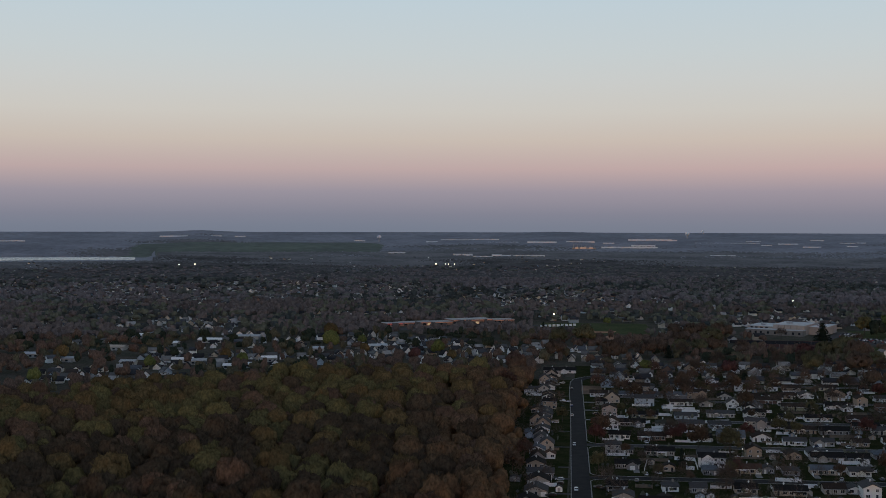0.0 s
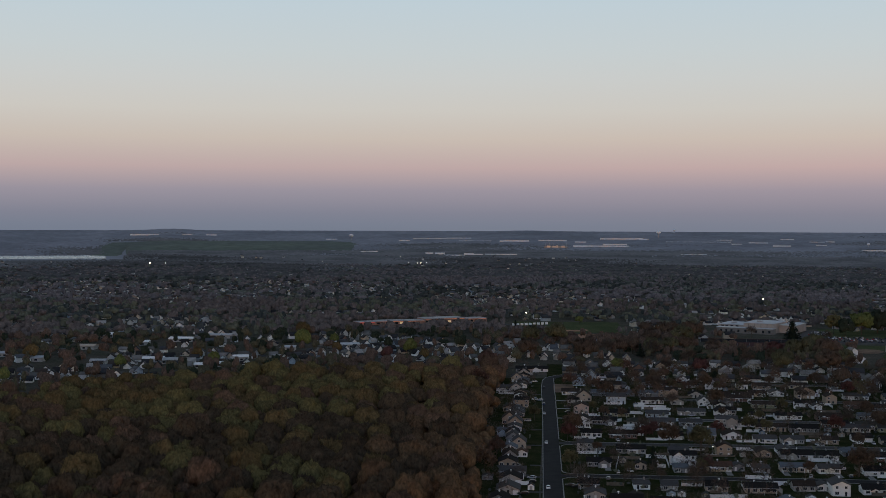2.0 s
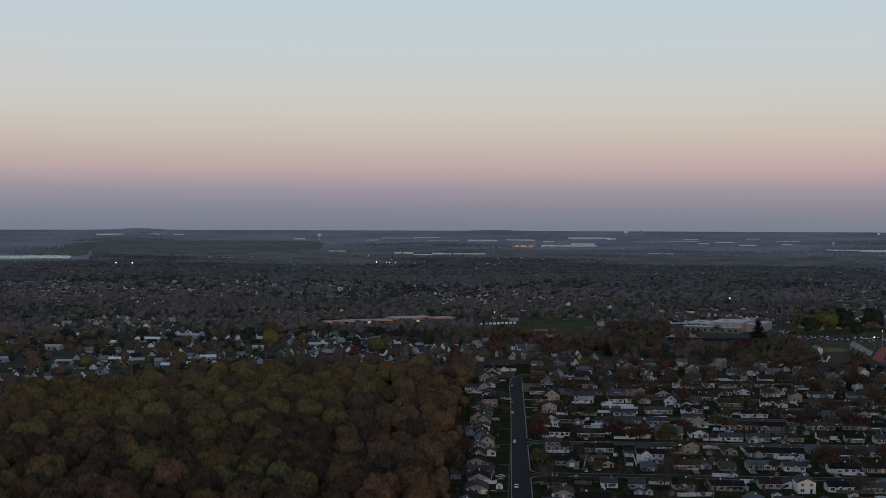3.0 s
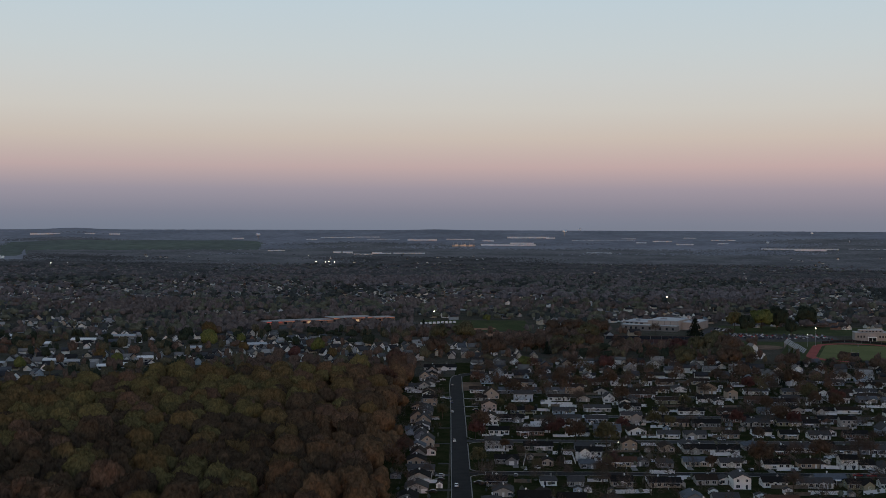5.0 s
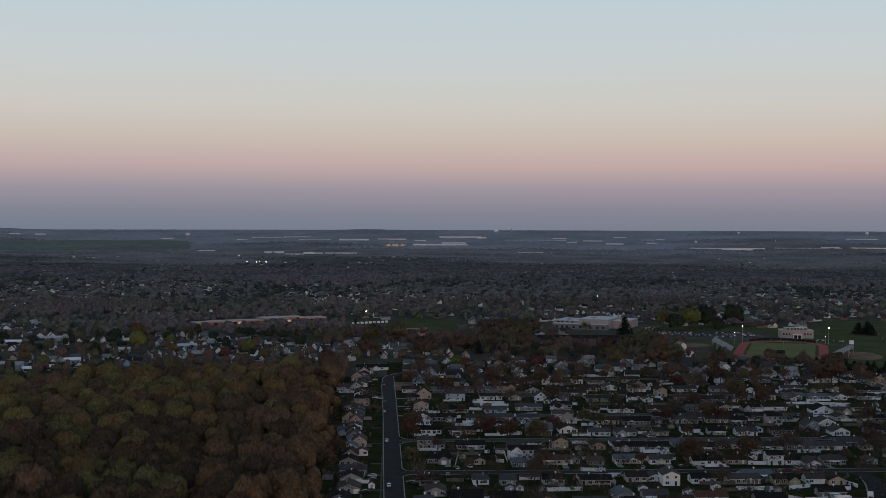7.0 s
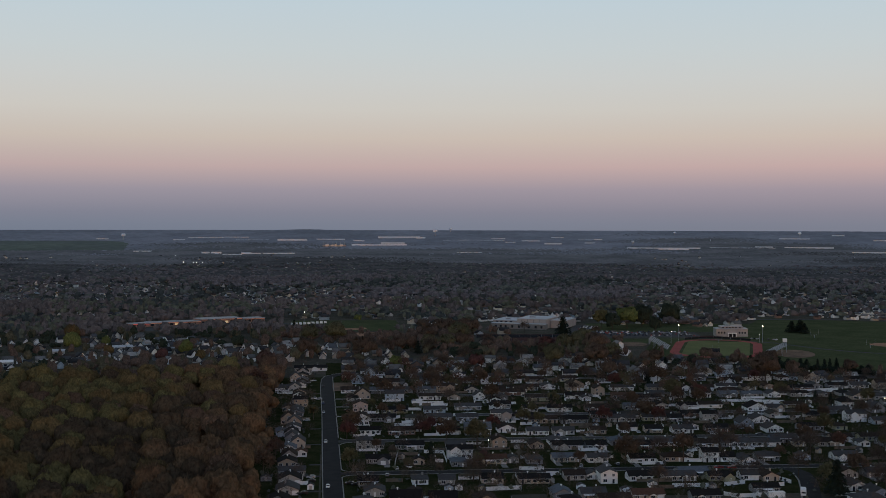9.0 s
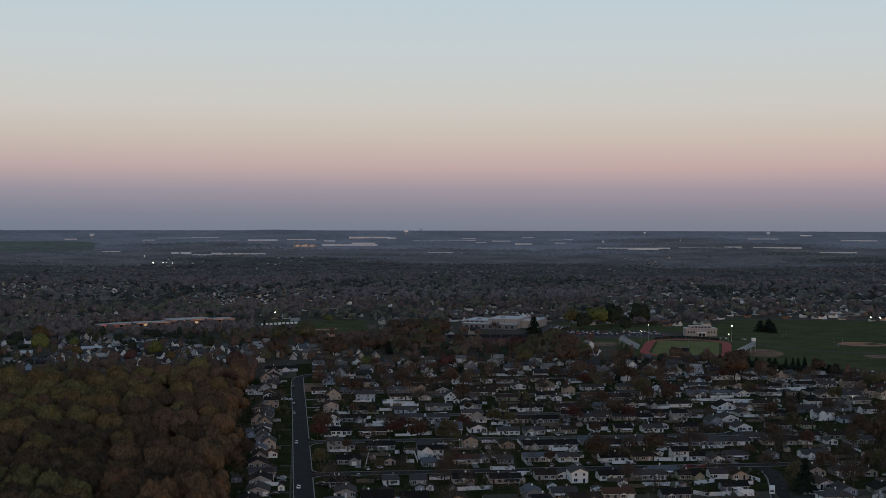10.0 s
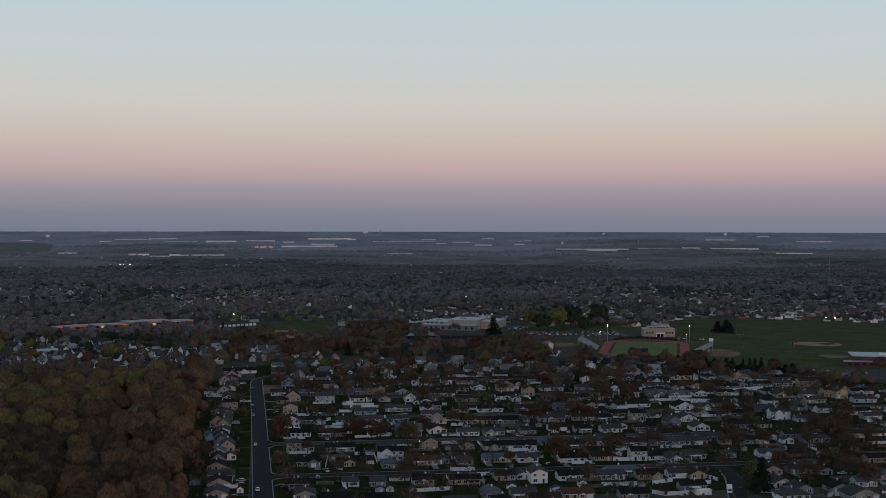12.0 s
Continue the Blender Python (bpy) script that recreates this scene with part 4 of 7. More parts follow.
def stamp(templates, xs, ys, zs, rad, up, seed, tones=None):
    """Many crowns in one array."""
    r = np.random.RandomState(seed)
    res = []
    pick = r.randint(0, len(templates), len(xs))
    turn = r.uniform(0, 6.283, len(xs))
    for k, tpl in enumerate(templates):
        w = np.where(pick == k)[0]
        if not len(w):
            continue
        c, s = np.cos(turn[w])[:, None], np.sin(turn[w])[:, None]
        px, py, pz = tpl[None, :, 0], tpl[None, :, 1], tpl[None, :, 2]
        X = (px * c - py * s) * rad[w][:, None] + xs[w][:, None]
        Y = (px * s + py * c) * rad[w][:, None] + ys[w][:, None]
        Z = pz * up[w][:, None] + zs[w][:, None]
        v = np.stack([X, Y, Z], -1).reshape(-1, 3)
        if tpl.shape[1] == 6:
            nx, ny, nz = tpl[None, :, 3], tpl[None, :, 4], tpl[None, :, 5]
            v = np.concatenate([v, np.stack([nx * c - ny * s, nx * s + ny * c, nz + 0 * c], -1).reshape(-1, 3)], 1)
        res.append(np.concatenate([v, np.repeat(r.uniform(0, 1, len(w)) if tones is None else tones[w], len(tpl))[:, None]], 1))
    return np.concatenate(res)


# the wood beside the estate
def in_wood(x, y):
    east = 20 + (y - 544) * 0.095 + 3 + 4 * np.sin(y * 0.05)
    north = 940 + 10 * np.sin(x * 0.05) - np.clip(-x - 60, 0, 999) * 0.55
    return (x < east) & (y < north) & (y > 470) & (np.degrees(np.arctan2(x, y)) > -25)


wr = np.random.RandomState(5)
gx, gy = np.meshgrid(np.arange(-440, 95, 14.6), np.arange(470, 1078, 14.6))
wx = (gx + wr.uniform(-5, 5, gx.shape)).ravel()
wy = (gy + wr.uniform(-5, 5, gy.shape)).ravel()
ok = in_wood(wx, wy)
wx, wy = wx[ok], wy[ok]
order = np.argsort(np.hypot(wx, wy))
wx, wy = wx[order], wy[order]
wrad = 6.4 + 6.0 * wr.uniform(0, 1, len(wx)) ** 1.5
wtall = wr.uniform(11.0, 18.5, len(wx)) + (wrad - 7) * 0.8
east_side = np.clip((wx - (wy - 544) * 0.095 + 48) / 95 + wr.uniform(-0.2, 0.2, len(wx)), 0, 1)
kindv = wr.uniform(0, 1, len(wx)) + 0.13 * np.sin(wx * 0.03 + wy * 0.021) + 0.13 * np.sin(wy * 0.037 - wx * 0.017)
WOOD = np.where(east_side > 0.3, np.where(kindv < 0.30 - 0.2 * east_side, 0, np.where(kindv < 0.40 + 0.35 * east_side, 3, 2)), np.where(kindv < 0.40, 0, np.where(kindv < 0.84, 1, np.where(kindv < 1.14, 2, 3))))
# nearer trees get the darkened brown more often: near shade put into colour
nearness = np.clip((800 - np.hypot(wx, wy)) / 330, 0, 0.5)
WOOD = np.where((WOOD == 3) & (east_side < 0.25), 2, WOOD)
WOOD = np.where((WOOD != 3) & (wr.uniform(0, 1, len(wx)) < 0.08 + nearness), 4, WOOD)
NAMES = ("olive", "green", "brown", "rust", "dusky")
for i in range(64):
    tree(wx[i], wy[i], wrad[i], wtall[i], NAMES[WOOD[i]], "trees of the wood", "in the dense wood")
WOOD_WORDS = {"olive": "olive-green", "green": "fresh green", "brown": "brown budding", "rust": "rust-red", "dusky": "shade-darkened brown"}
for k, nm in enumerate(NAMES):
    for lo, hi, crowns in ((64, 230, CROWN_NEAR), (230, len(wx), CROWN_WOOD)):
        w = np.where(WOOD[lo:hi] == k)[0] + lo
        v = stamp(crowns, wx[w], wy[w], wtall[w] - wrad[w] * 1.1, wrad[w], wrad[w] * 1.16, 70 + k)
        tagged(new("wood_crowns", big_mesh("wood_crowns", v, quads_for(len(v)), ["leaf_" + nm])), "crowns of %s trees in the dense wood" % WOOD_WORDS[nm], "wood", kind="stuff")

# lower trees that fill the gaps of the wood
UNDER = [crown_shape(120 + i, 9, 3, 6, 0.08, -0.4, 0.0) for i in range(5)]
gx, gy = np.meshgrid(np.arange(-440, 95, 9.6), np.arange(470, 1078, 9.6))
ux, uy = (gx + wr.uniform(-3, 3, gx.shape)).ravel(), (gy + wr.uniform(-3, 3, gy.shape)).ravel()
ok = in_wood(ux + 4, uy)
ux, uy = ux[ok], uy[ok]
urad = wr.uniform(4.6, 7.0, len(ux))
utop = wr.uniform(5.5, 9.0, len(ux))
half = wr.uniform(0, 1, len(ux)) < 0.5
for nm, w in (("olive", np.where(half)[0]), ("brown", np.where(~half)[0])):
    v = stamp(UNDER, ux[w], uy[w], utop[w] - urad[w] * 0.9, urad[w], urad[w], 75)
    tagged(new("wood_undergrowth", big_mesh("wood_undergrowth", v, quads_for(len(v)), ["leaf_" + nm])), "lower %s trees between the crowns of the wood" % WOOD_WORDS[nm], "wood", kind="stuff")

# reddish fringe along the wood's eastern edge
fy = np.arange(476, 936, 3.2)
fx = 23 + (fy - 544) * 0.095 + 4 * np.sin(fy * 0.05) + wr.uniform(-7, 3, len(fy))
frad, ftop = wr.uniform(3.4, 5.6, len(fy)), wr.uniform(6.5, 12.0, len(fy))
v = stamp(UNDER, fx, fy, ftop - frad * 1.1, frad, frad * 1.25, 79)
tagged(new("wood_fringe", big_mesh("wood_fringe", v, quads_for(len(v)), ["leaf_rust"])), "rust-red budding trees along the edge of the wood", "wood", kind="stuff")

# single trees of the estate
EST = "standing among the houses"
tree(74.4, 754.0, 4.9, 9.9, "olive", "trees of the estate", EST)
tree(85.5, 677.1, 6.3, 11.4, "plum", "trees of the estate", EST)
tree(42.8, 633.0, 6.8, 10.6, "rust", "trees of the estate", EST)
tree(77.6, 603.2, 6.2, 9.6, "olive", "trees of the estate", EST)
tree(168.7, 1006.3, 7.1, 10.4, "lime", "trees of the estate", EST)
tree(138.7, 658.0, 7.2, 14.4, "brown", "trees of the estate", EST)
tree(151.9, 640.6, 8.3, 15.9, "olive", "trees of the estate", EST)
tree(173.7, 694.7, 5.7, 9.3, "plum", "trees of the estate", EST)
tree(137.3, 696.0, 4.9, 9.2, "plum", "trees of the estate", EST)
tree(320.1, 774.7, 7.8, 17.1, "olive", "trees of the estate", EST)
tree(345.0, 865.3, 7.4, 15.6, "brown", "trees of the estate", EST)
tree(284.0, 497.0, 5.0, 16.3, "conifer", "trees of the estate", EST)
tree(435.6, 870.1, 12.7, 20.8, "brown", "trees of the estate", EST)
tree(316.9, 581.3, 7.4, 14.1, "bare", "trees of the estate", EST)
tree(304.9, 491.5, 7.5, 16.1, "bare", "trees of the estate", EST)
tree(381.1, 592.0, 7.8, 15.7, "brown", "trees of the estate", EST)
tree(276.8, 711.1, 8.9, 12.0, "brown", "trees of the estate", EST)
tree(301.8, 989.3, 14.4, 18.3, "olive", "trees of the estate", EST)
tree(336.3, 980.6, 14.4, 19.3, "brown", "trees of the estate", EST)
tree(281.4, 1020.3, 12.3, 16.7, "bare", "trees of the estate", EST)
tree(129.8, 705.9, 3.0, 5.3, "conifer", "trees of the estate", EST)
tree(433.2, 662.0, 9.2, 14.7, "brown", "trees of the estate", EST)
tree(384.5, 563.9, 4.8, 8.2, "bare", "trees of the estate", EST)
tree(233.7, 1032.3, 12.3, 16.7, "bare", "trees of the estate", EST)
tree(116.2, 568.3, 3.2, 7.0, "bare", "trees of the estate", EST)
tree(130.4, 556.7, 6.6, 13.3, "bare", "trees of the estate", EST)
tree(209.5, 523.5, 5.2, 12.0, "bare", "trees of the estate", EST)
tree(100.4, 1092.9, 8.7, 18.3, "brown", "trees of the estate", EST)
tree(115.8, 1200.9, 8.4, 20.2, "olive", "trees of the estate", EST)
tree(151.6, 1080.1, 12.7, 20.3, "brown", "trees of the estate", EST)
tree(176.9, 1112.0, 10.5, 18.8, "bare", "trees of the estate", EST)
tree(217.3, 1101.9, 13.0, 17.7, "bare", "trees of the estate", EST)
tree(143.9, 1228.4, 17.2, 20.7, "olive", "trees of the estate", EST)
tree(265.3, 1198.2, 17.1, 20.5, "olive", "trees of the estate", EST)
tree(282.4, 1148.2, 11.0, 16.5, "bare", "trees of the estate", EST)
tree(408.6, 686.6, 7.4, 13.4, "bare", "trees of the estate", EST)
tree(614.0, 884.0, 7.0, 12.0, "brown", "trees of the estate", EST)
tree(391.5, 626.7, 5.8, 13.7, "bare", "trees of the estate", EST)
tree(407.8, 792.2, 6.2, 10.8, "olive", "trees of the estate", EST)
tree(330.7, 695.0, 5.4, 9.3, "bare", "trees of the estate", EST)
tree(264.9, 735.2, 5.4, 8.7, "bare", "trees of the estate", EST)
tree(322.1, 844.9, 5.5, 10.1, "bare", "trees of the estate", EST)
tree(266.3, 828.3, 6.1, 10.5, "bare", "trees of the estate", EST)
tree(236.8, 779.9, 4.5, 9.8, "olive", "trees of the estate", EST)
tree(174.1, 882.5, 8.4, 14.2, "brown", "trees of the estate", EST)
tree(230.9, 929.2, 4.9, 9.8, "conifer", "trees of the estate", EST)
tree(449.0, 747.3, 7.3, 11.3, "olive", "trees of the estate", EST)
tree(47.2, 884.1, 8.2, 16.4, "rust", "trees of the estate", EST)
tree(59.4, 987.3, 8.3, 18.4, "rust", "trees of the estate", EST)
tree(34.0, 589.6, 6.9, 13.7, "brown", "trees of the estate", EST)
tree(105.1, 590.4, 3.3, 6.1, "olive", "trees of the estate", EST)
tree(475.1, 1329.3, 9.8, 18.6, "evergreen", "trees by the school", "beside the sports ground")
tree(496.4, 1339.7, 13.3, 23.9, "lime", "trees by the school", "beside the sports ground")
tree(521.0, 1357.9, 13.5, 25.6, "evergreen", "trees by the school", "beside the sports ground")
tree(509.2, 1283.0, 7.0, 17.0, "evergreen", "trees by the school", "beside the sports ground")
tree(569.4, 1388.2, 13.9, 23.7, "evergreen", "trees by the school", "beside the sports ground")
tree(662.3, 1260.1, 6.6, 13.2, "conifer", "trees by the school", "beside the sports ground")
tree(671.8, 1257.7, 7.3, 14.6, "conifer", "trees by the school", "beside the sports ground")
tree(669.1, 1243.5, 5.2, 11.8, "conifer", "trees by the school", "beside the sports ground")
tree(470.0, 1354.2, 10.0, 20.0, "green", "trees by the school", "beside the sports ground")
tree(426.3, 1246.9, 15.3, 13.5, "bare", "trees by the school", "beside the sports ground")
tree(390.9, 1178.8, 14.4, 15.0, "olive", "trees by the school", "beside the sports ground")
tree(366.8, 1026.0, 10.1, 15.2, "olive", "trees by the school", "beside the sports ground")
tree(114.3, 1380.6, 3.2, 12.9, "conifer", "trees by the school", "beside the sports ground")
tree(200.6, 1478.8, 5.5, 9.7, "lime", "trees by the school", "beside the sports ground")
tree(-108.7, 1195.0, 9.5, 18.9, "lime", "trees beyond the wood", "among houses beyond the wood")
tree(-73.7, 1143.5, 8.0, 11.7, "olive", "trees beyond the wood", "among houses beyond the wood")
tree(-4.5, 1135.1, 10.5, 15.8, "lime", "trees beyond the wood", "among houses beyond the wood")
tree(8.3, 1088.2, 7.6, 11.1, "olive", "trees beyond the wood", "among houses beyond the wood")
tree(-172.6, 1049.4, 12.3, 12.8, "lime", "trees beyond the wood", "among houses beyond the wood")
tree(-212.3, 1237.8, 6.4, 12.2, "evergreen", "trees beyond the wood", "among houses beyond the wood")
tree(-82.1, 1229.4, 7.4, 11.4, "lime", "trees beyond the wood", "among houses beyond the wood")
tree(-3.4, 1292.0, 6.0, 11.4, "evergreen", "trees beyond the wood", "among houses beyond the wood")
tree(-245.9, 1019.2, 5.8, 12.7, "lime", "trees beyond the wood", "among houses beyond the wood")
tree(-310.0, 920.5, 11.3, 13.5, "lime", "trees beyond the wood", "among houses beyond the wood")
tree(-338.7, 1080.7, 7.9, 15.8, "olive", "trees beyond the wood", "among houses beyond the wood")
tree(-193.4, 1083.9, 7.7, 12.3, "olive", "trees beyond the wood", "among houses beyond the wood")
tree(-24.6, 1087.5, 7.6, 13.1, "plum", "trees beyond the wood", "among houses beyond the wood")
tree(-120.3, 1301.9, 9.1, 18.2, "olive", "trees beyond the wood", "among houses beyond the wood")
tree(314.6, 533.4, 6.6, 12.0, "brown", "trees of the estate", EST)
tree(332.9, 543.0, 7.2, 13.0, "bare", "trees of the estate", EST)
tree(336.7, 527.7, 6.2, 11.5, "brown", "trees of the estate", EST)
tree(336.2, 508.7, 7.0, 13.0, "bare", "trees of the estate", EST)
tree(293.0, 519.9, 5.6, 10.5, "olive", "trees of the estate", EST)
tree(338.7, 495.1, 6.4, 12.0, "brown", "trees of the estate", EST)
tree(333.4, 618.8, 6.0, 11.0, "brown", "trees of the estate", EST)
tree(379.9, 575.0, 6.4, 12.0, "bare", "trees of the estate", EST)
tree(343.0, 598.3, 5.4, 10.0, "rust", "trees of the estate", EST)
tree(391.5, 626.7, 5.8, 11.0, "brown", "trees of the estate", EST)
tree(401.8, 586.7, 6.0, 12.0, "bare", "trees of the estate", EST)
tr = random.Random(21)
count = 0
while count < 95:
    u, s = tr.uniform(9, 470), tr.uniform(530, 1060)
    x, y = grid(u, s)
    if s > estate_limit(u) + 10 or (-10 < u < 9) or math.degrees(math.atan2(x, y)) > 36.5 or any(abs(s - q) < 6 for q in ROWS_S) or not open_ground(x, y, 2.0):
        continue
    kind = tr.choice(("bare", "bare", "bare", "brown", "brown", "brown", "olive", "plum", "conifer"))
    rad = tr.uniform(3.0, 6.8)
    if kind == "conifer":
        tree(x, y, tr.uniform(1.6, 2.6), tr.uniform(6, 11), kind, "trees of the estate", EST)
    else:
        tree(x, y, rad, rad * tr.uniform(1.7, 2.3) + 1.5, kind, "trees of the estate", EST)
    count += 1

# ---- sports ground, school and other places ----
def block(name, x, y, rz, label, category, pieces):
    """A building of parts: (part name, material, boxes)."""
    ob = thing(name, pose(x, y, 0, 0, 0, rz), label, category)
    for nm, mat, items in pieces:
        part(nm, box_mesh(nm, mat, *items), ob)
    return ob


# running track round the football pitch, its long axis turned 26 degrees
TX, TY, TR = 506.0, 1113.0, -26.0


def oval(half_w, half_l, n=24):
    c = half_l - half_w
    pts = [(half_w * math.cos(a), c + half_w * math.sin(a)) for a in np.linspace(0, math.pi, n)]
    return pts + [(-x, -y) for x, y in pts]


def oval_ring(name, w0, l0, w1, l1, z, mat, label, category):
    A, B = oval(w0, l0), oval(w1, l1)
    n = len(A)
    V = [(x, y, 0) for x, y in A] + [(x, y, 0) for x, y in B] + [(x, y, -0.2) for x, y in A]
    F = [(i, (i + 1) % n, n + (i + 1) % n, n + i)[::-1] for i in range(n)] + [(i, (i + 1) % n, 2 * n + (i + 1) % n, 2 * n + i) for i in range(n)]
    ob = new(name, mesh_of(name, V, F, mat))
    ob.matrix_basis = pose(TX, TY, z, 0, 0, TR)
    return tagged(ob, label, category, kind="structure")


slab("field", 505, 1115, 130, 200, TR, "sports_grass", "mown grass round the running track", "field", z=0.026)
oval_ring("running_track", 43, 90, 34, 81, 0.12, "track_red", "red running track round a pitch", "track")
slab("infield", TX, TY, 62, 136, TR, "turf", "pale green football pitch inside the track", "field", z=0.10)


def grandstand(x, y, rz, length, rows, mat):
    ob = thing("grandstand", pose(x, y, 0, 0, 0, rz), "steep grey aluminium grandstand with stepped benches beside the track", "grandstand", "grandstands of the track")
    for i in range(rows):
        part("bench", box_mesh("bench", mat, (1.5 * i, 1.5 * i + 1.42, -length / 2, length / 2, 0.6 + 0.78 * i - 0.16, 0.6 + 0.78 * i)), ob)
    for k in range(6):
        py = -length / 2 + (k + 0.5) * length / 6
        part("frame", box_mesh("frame", "metal_grey", *[(1.5 * q + 0.5, 1.5 * q + 0.7, py - 0.1, py + 0.1, 0, 0.6 + 0.78 * q - 0.16) for q in range(0, rows, 3)]), ob)
    part("rear_wall", box_mesh("rear_wall", mat, (1.5 * rows, 1.5 * rows + 0.15, -length / 2, length / 2, 0.4 * rows, 0.78 * rows + 1.0)), ob)
    return ob


grandstand(461.0, 1126.0, TR + 180, 42, 12, "stand_metal")
grandstand(531.5, 1060.0, TR, 44, 12, "stand_metal")
block("press_box", 553.5, 1066.0, TR, "small white press box on legs above the grandstand", "press box",
      [("cabin", "trim_white", [(-2, 2, -4.5, 4.5, 10.2, 12.8)]), ("leg", "metal_grey", [(sx * 1.6 - 0.15, sx * 1.6 + 0.15, sy * 3.9 - 0.15, sy * 3.9 + 0.15, 0, 10.2) for sx in (-1, 1) for sy in (-1, 1)])])
block("scoreboard", 470, 1040, TR, "dark scoreboard on posts at the end of the pitch", "scoreboard",
      [("board", "glass_dark", [(-5, 5, -0.3, 0.3, 3, 8)]), ("post", "metal_grey", [(-4, -3.6, -0.2, 0.2, 0, 3), (3.6, 4, -0.2, 0.2, 0, 3)])])
for sgn in (-1, 1):
    gx0, gy0 = TX + sgn * 56 * math.sin(radians(26)), TY + sgn * 56 * math.cos(radians(26))
    block("goalpost", gx0, gy0, TR, "white football goalpost on the pitch", "goalpost",
          [("stem", "metal_grey", [(-0.15, 0.15, 0, 0.3, 0, 3)]), ("crossbar", "metal_grey", [(-3, 3, 0, 0.14, 3, 3.14)]), ("upright", "metal_grey", [(-3.06, -2.94, 0, 0.12, 3, 8)]), ("upright", "metal_grey", [(2.94, 3.06, 0, 0.12, 3, 8)])])
# field house beyond the track
block("field_house", 575, 1231, -15, "large pale field house with a central porch beside the track", "building",
      [("wall", "school_wall", [(-17, 17, -9, 9, 0, 8.2)]), ("roof", "metal_grey", [(-17.4, 17.4, -9.4, 9.4, 8.2, 8.7)]), ("clerestory", "school_wall", [(-12, 12, -5, 6, 8.7, 10.6)]), ("clerestory_roof", "metal_grey", [(-12.3, 12.3, -5.3, 6.3, 10.6, 11.0)]),
       ("porch", "trim_white", [(-4.6, 4.6, -13, -9, 3.6, 4.4)]), ("entrance", "glass_dark", [(-4, 4, -9.1, -8.9, 0.1, 3.4)])] +
      [("post", "trim_white", [(x - 0.3, x + 0.3, -12.9, -12.3, 0, 3.6)]) for x in (-4.2, 0, 4.2)] +
      [("window", "glass_dark", [(x - 0.8, x + 0.8, -9.08, -8.95, 3.4, 5.4)]) for x in (-14, -11, -8, 8, 11, 14)] +
      [("window", "glass_dark", [(x - 0.9, x + 0.9, -5.08, -4.95, 9.0, 10.3)]) for x in (-9, -5, -1.5, 1.5, 5, 9)])
# school
block("school", 391.5, 1374, -32, "large flat-roofed school with cream walls and pale blue-grey roofs", "school",
      [("wing", "school_wall", [(-47, -14, -2, 40, 0, 7.6)]), ("wing_roof", "flat_roof", [(-47.5, -13.8, -2.5, 40.5, 7.6, 8.1)]),
       ("gym", "school_wall", [(-13.8, 21, -14, 34, 0, 11)]), ("gym_roof", "flat_roof", [(-14.2, 21.4, -14.4, 34.4, 11, 11.5)]),
       ("annex", "annex_wall", [(-40, 23, -26, -14.1, 0, 6.0)]), ("annex_roof", "flat_roof", [(-40.3, 23.3, -26.3, -13.9, 6.0, 6.4)]),
       ("link", "annex_wall", [(-46, -14.2, -13.9, -2.2, 0, 5.2)]), ("link_roof", "flat_roof", [(-46.2, -14.4, -13.7, -2.6, 5.2, 5.5)]),
       ("east_wing", "school_wall", [(21.6, 40, 4, 52, 0, 8.6)]), ("east_wing_roof", "flat_roof", [(21.5, 40.4, 3.6, 52.4, 8.6, 9.1)]),
       ("roof_unit", "metal_grey", [(-4, 2, 4, 9, 11.5, 13.0)]), ("roof_unit", "metal_grey", [(-36, -31, 12, 17, 8.1, 9.5)]), ("roof_unit", "metal_grey", [(26, 30, 20, 25, 9.1, 10.4)]), ("chimney", "school_wall", [(19, 21, 36, 38, 0, 15)])] +
      [("window", "glass_dark", [(x - 1.6, x + 1.6, -2.1, -1.9, 5.6, 7.0)]) for x in (-42, -37, -31, -25)] +
      [("window", "glass_dark", [(x - 1.2, x + 1.2, -26.1, -25.9, 1.5, 4.2)]) for x in (-36, -30, -24, -16, -8, 4, 12, 19)] +
      [("pilaster", "annex_wall", [(x - 0.3, x + 0.3, -14.25, -14.02, 6.5, 10.6)]) for x in (-8, -1, 6, 13)])
hall = thing("school_hall", pose(288, 1181, 0, 0, 0, -14), "tan gabled hall among the trees before the school", "building")
part("wall", mesh_of("wall", *prism([(-6, 0), (6, 0), (6, 5), (0, 8.5), (-6, 5)], -8, 8, False), "wall_tan"), hall)
part("roof", mesh_of("roof", *gable_roof(6, 5, 3.5, -8, 8, False, 0.6, 0.3), "roof_brown"), hall)


def tall_fence(x0, y0, x1, y1, tall, mat, label):
    """A run of dark mesh panels between posts, with a rail along the top."""
    ln = math.hypot(x1 - x0, y1 - y0)
    ob = thing("sports_fence", pose(x0, y0, 0, 0, 0, math.degrees(math.atan2(y1 - y0, x1 - x0))), label, "fence", "fences of the sports ground")
    n = max(2, round(ln / 12))
    for i in range(n):
        part("panel", box_mesh("panel", mat, (i * ln / n + 0.1, (i + 1) * ln / n - 0.1, -0.05, 0.05, 0.1, tall - 0.15)), ob)
    part("rail", box_mesh("rail", "court_red", (0, ln, -0.09, 0.09, tall - 0.14, tall + 0.1)), ob)
    for i in range(n + 1):
        part("post", box_mesh("post", "metal_grey", (i * ln / n - 0.07, i * ln / n + 0.07, -0.07, 0.07, 0, tall + 0.1)), ob)


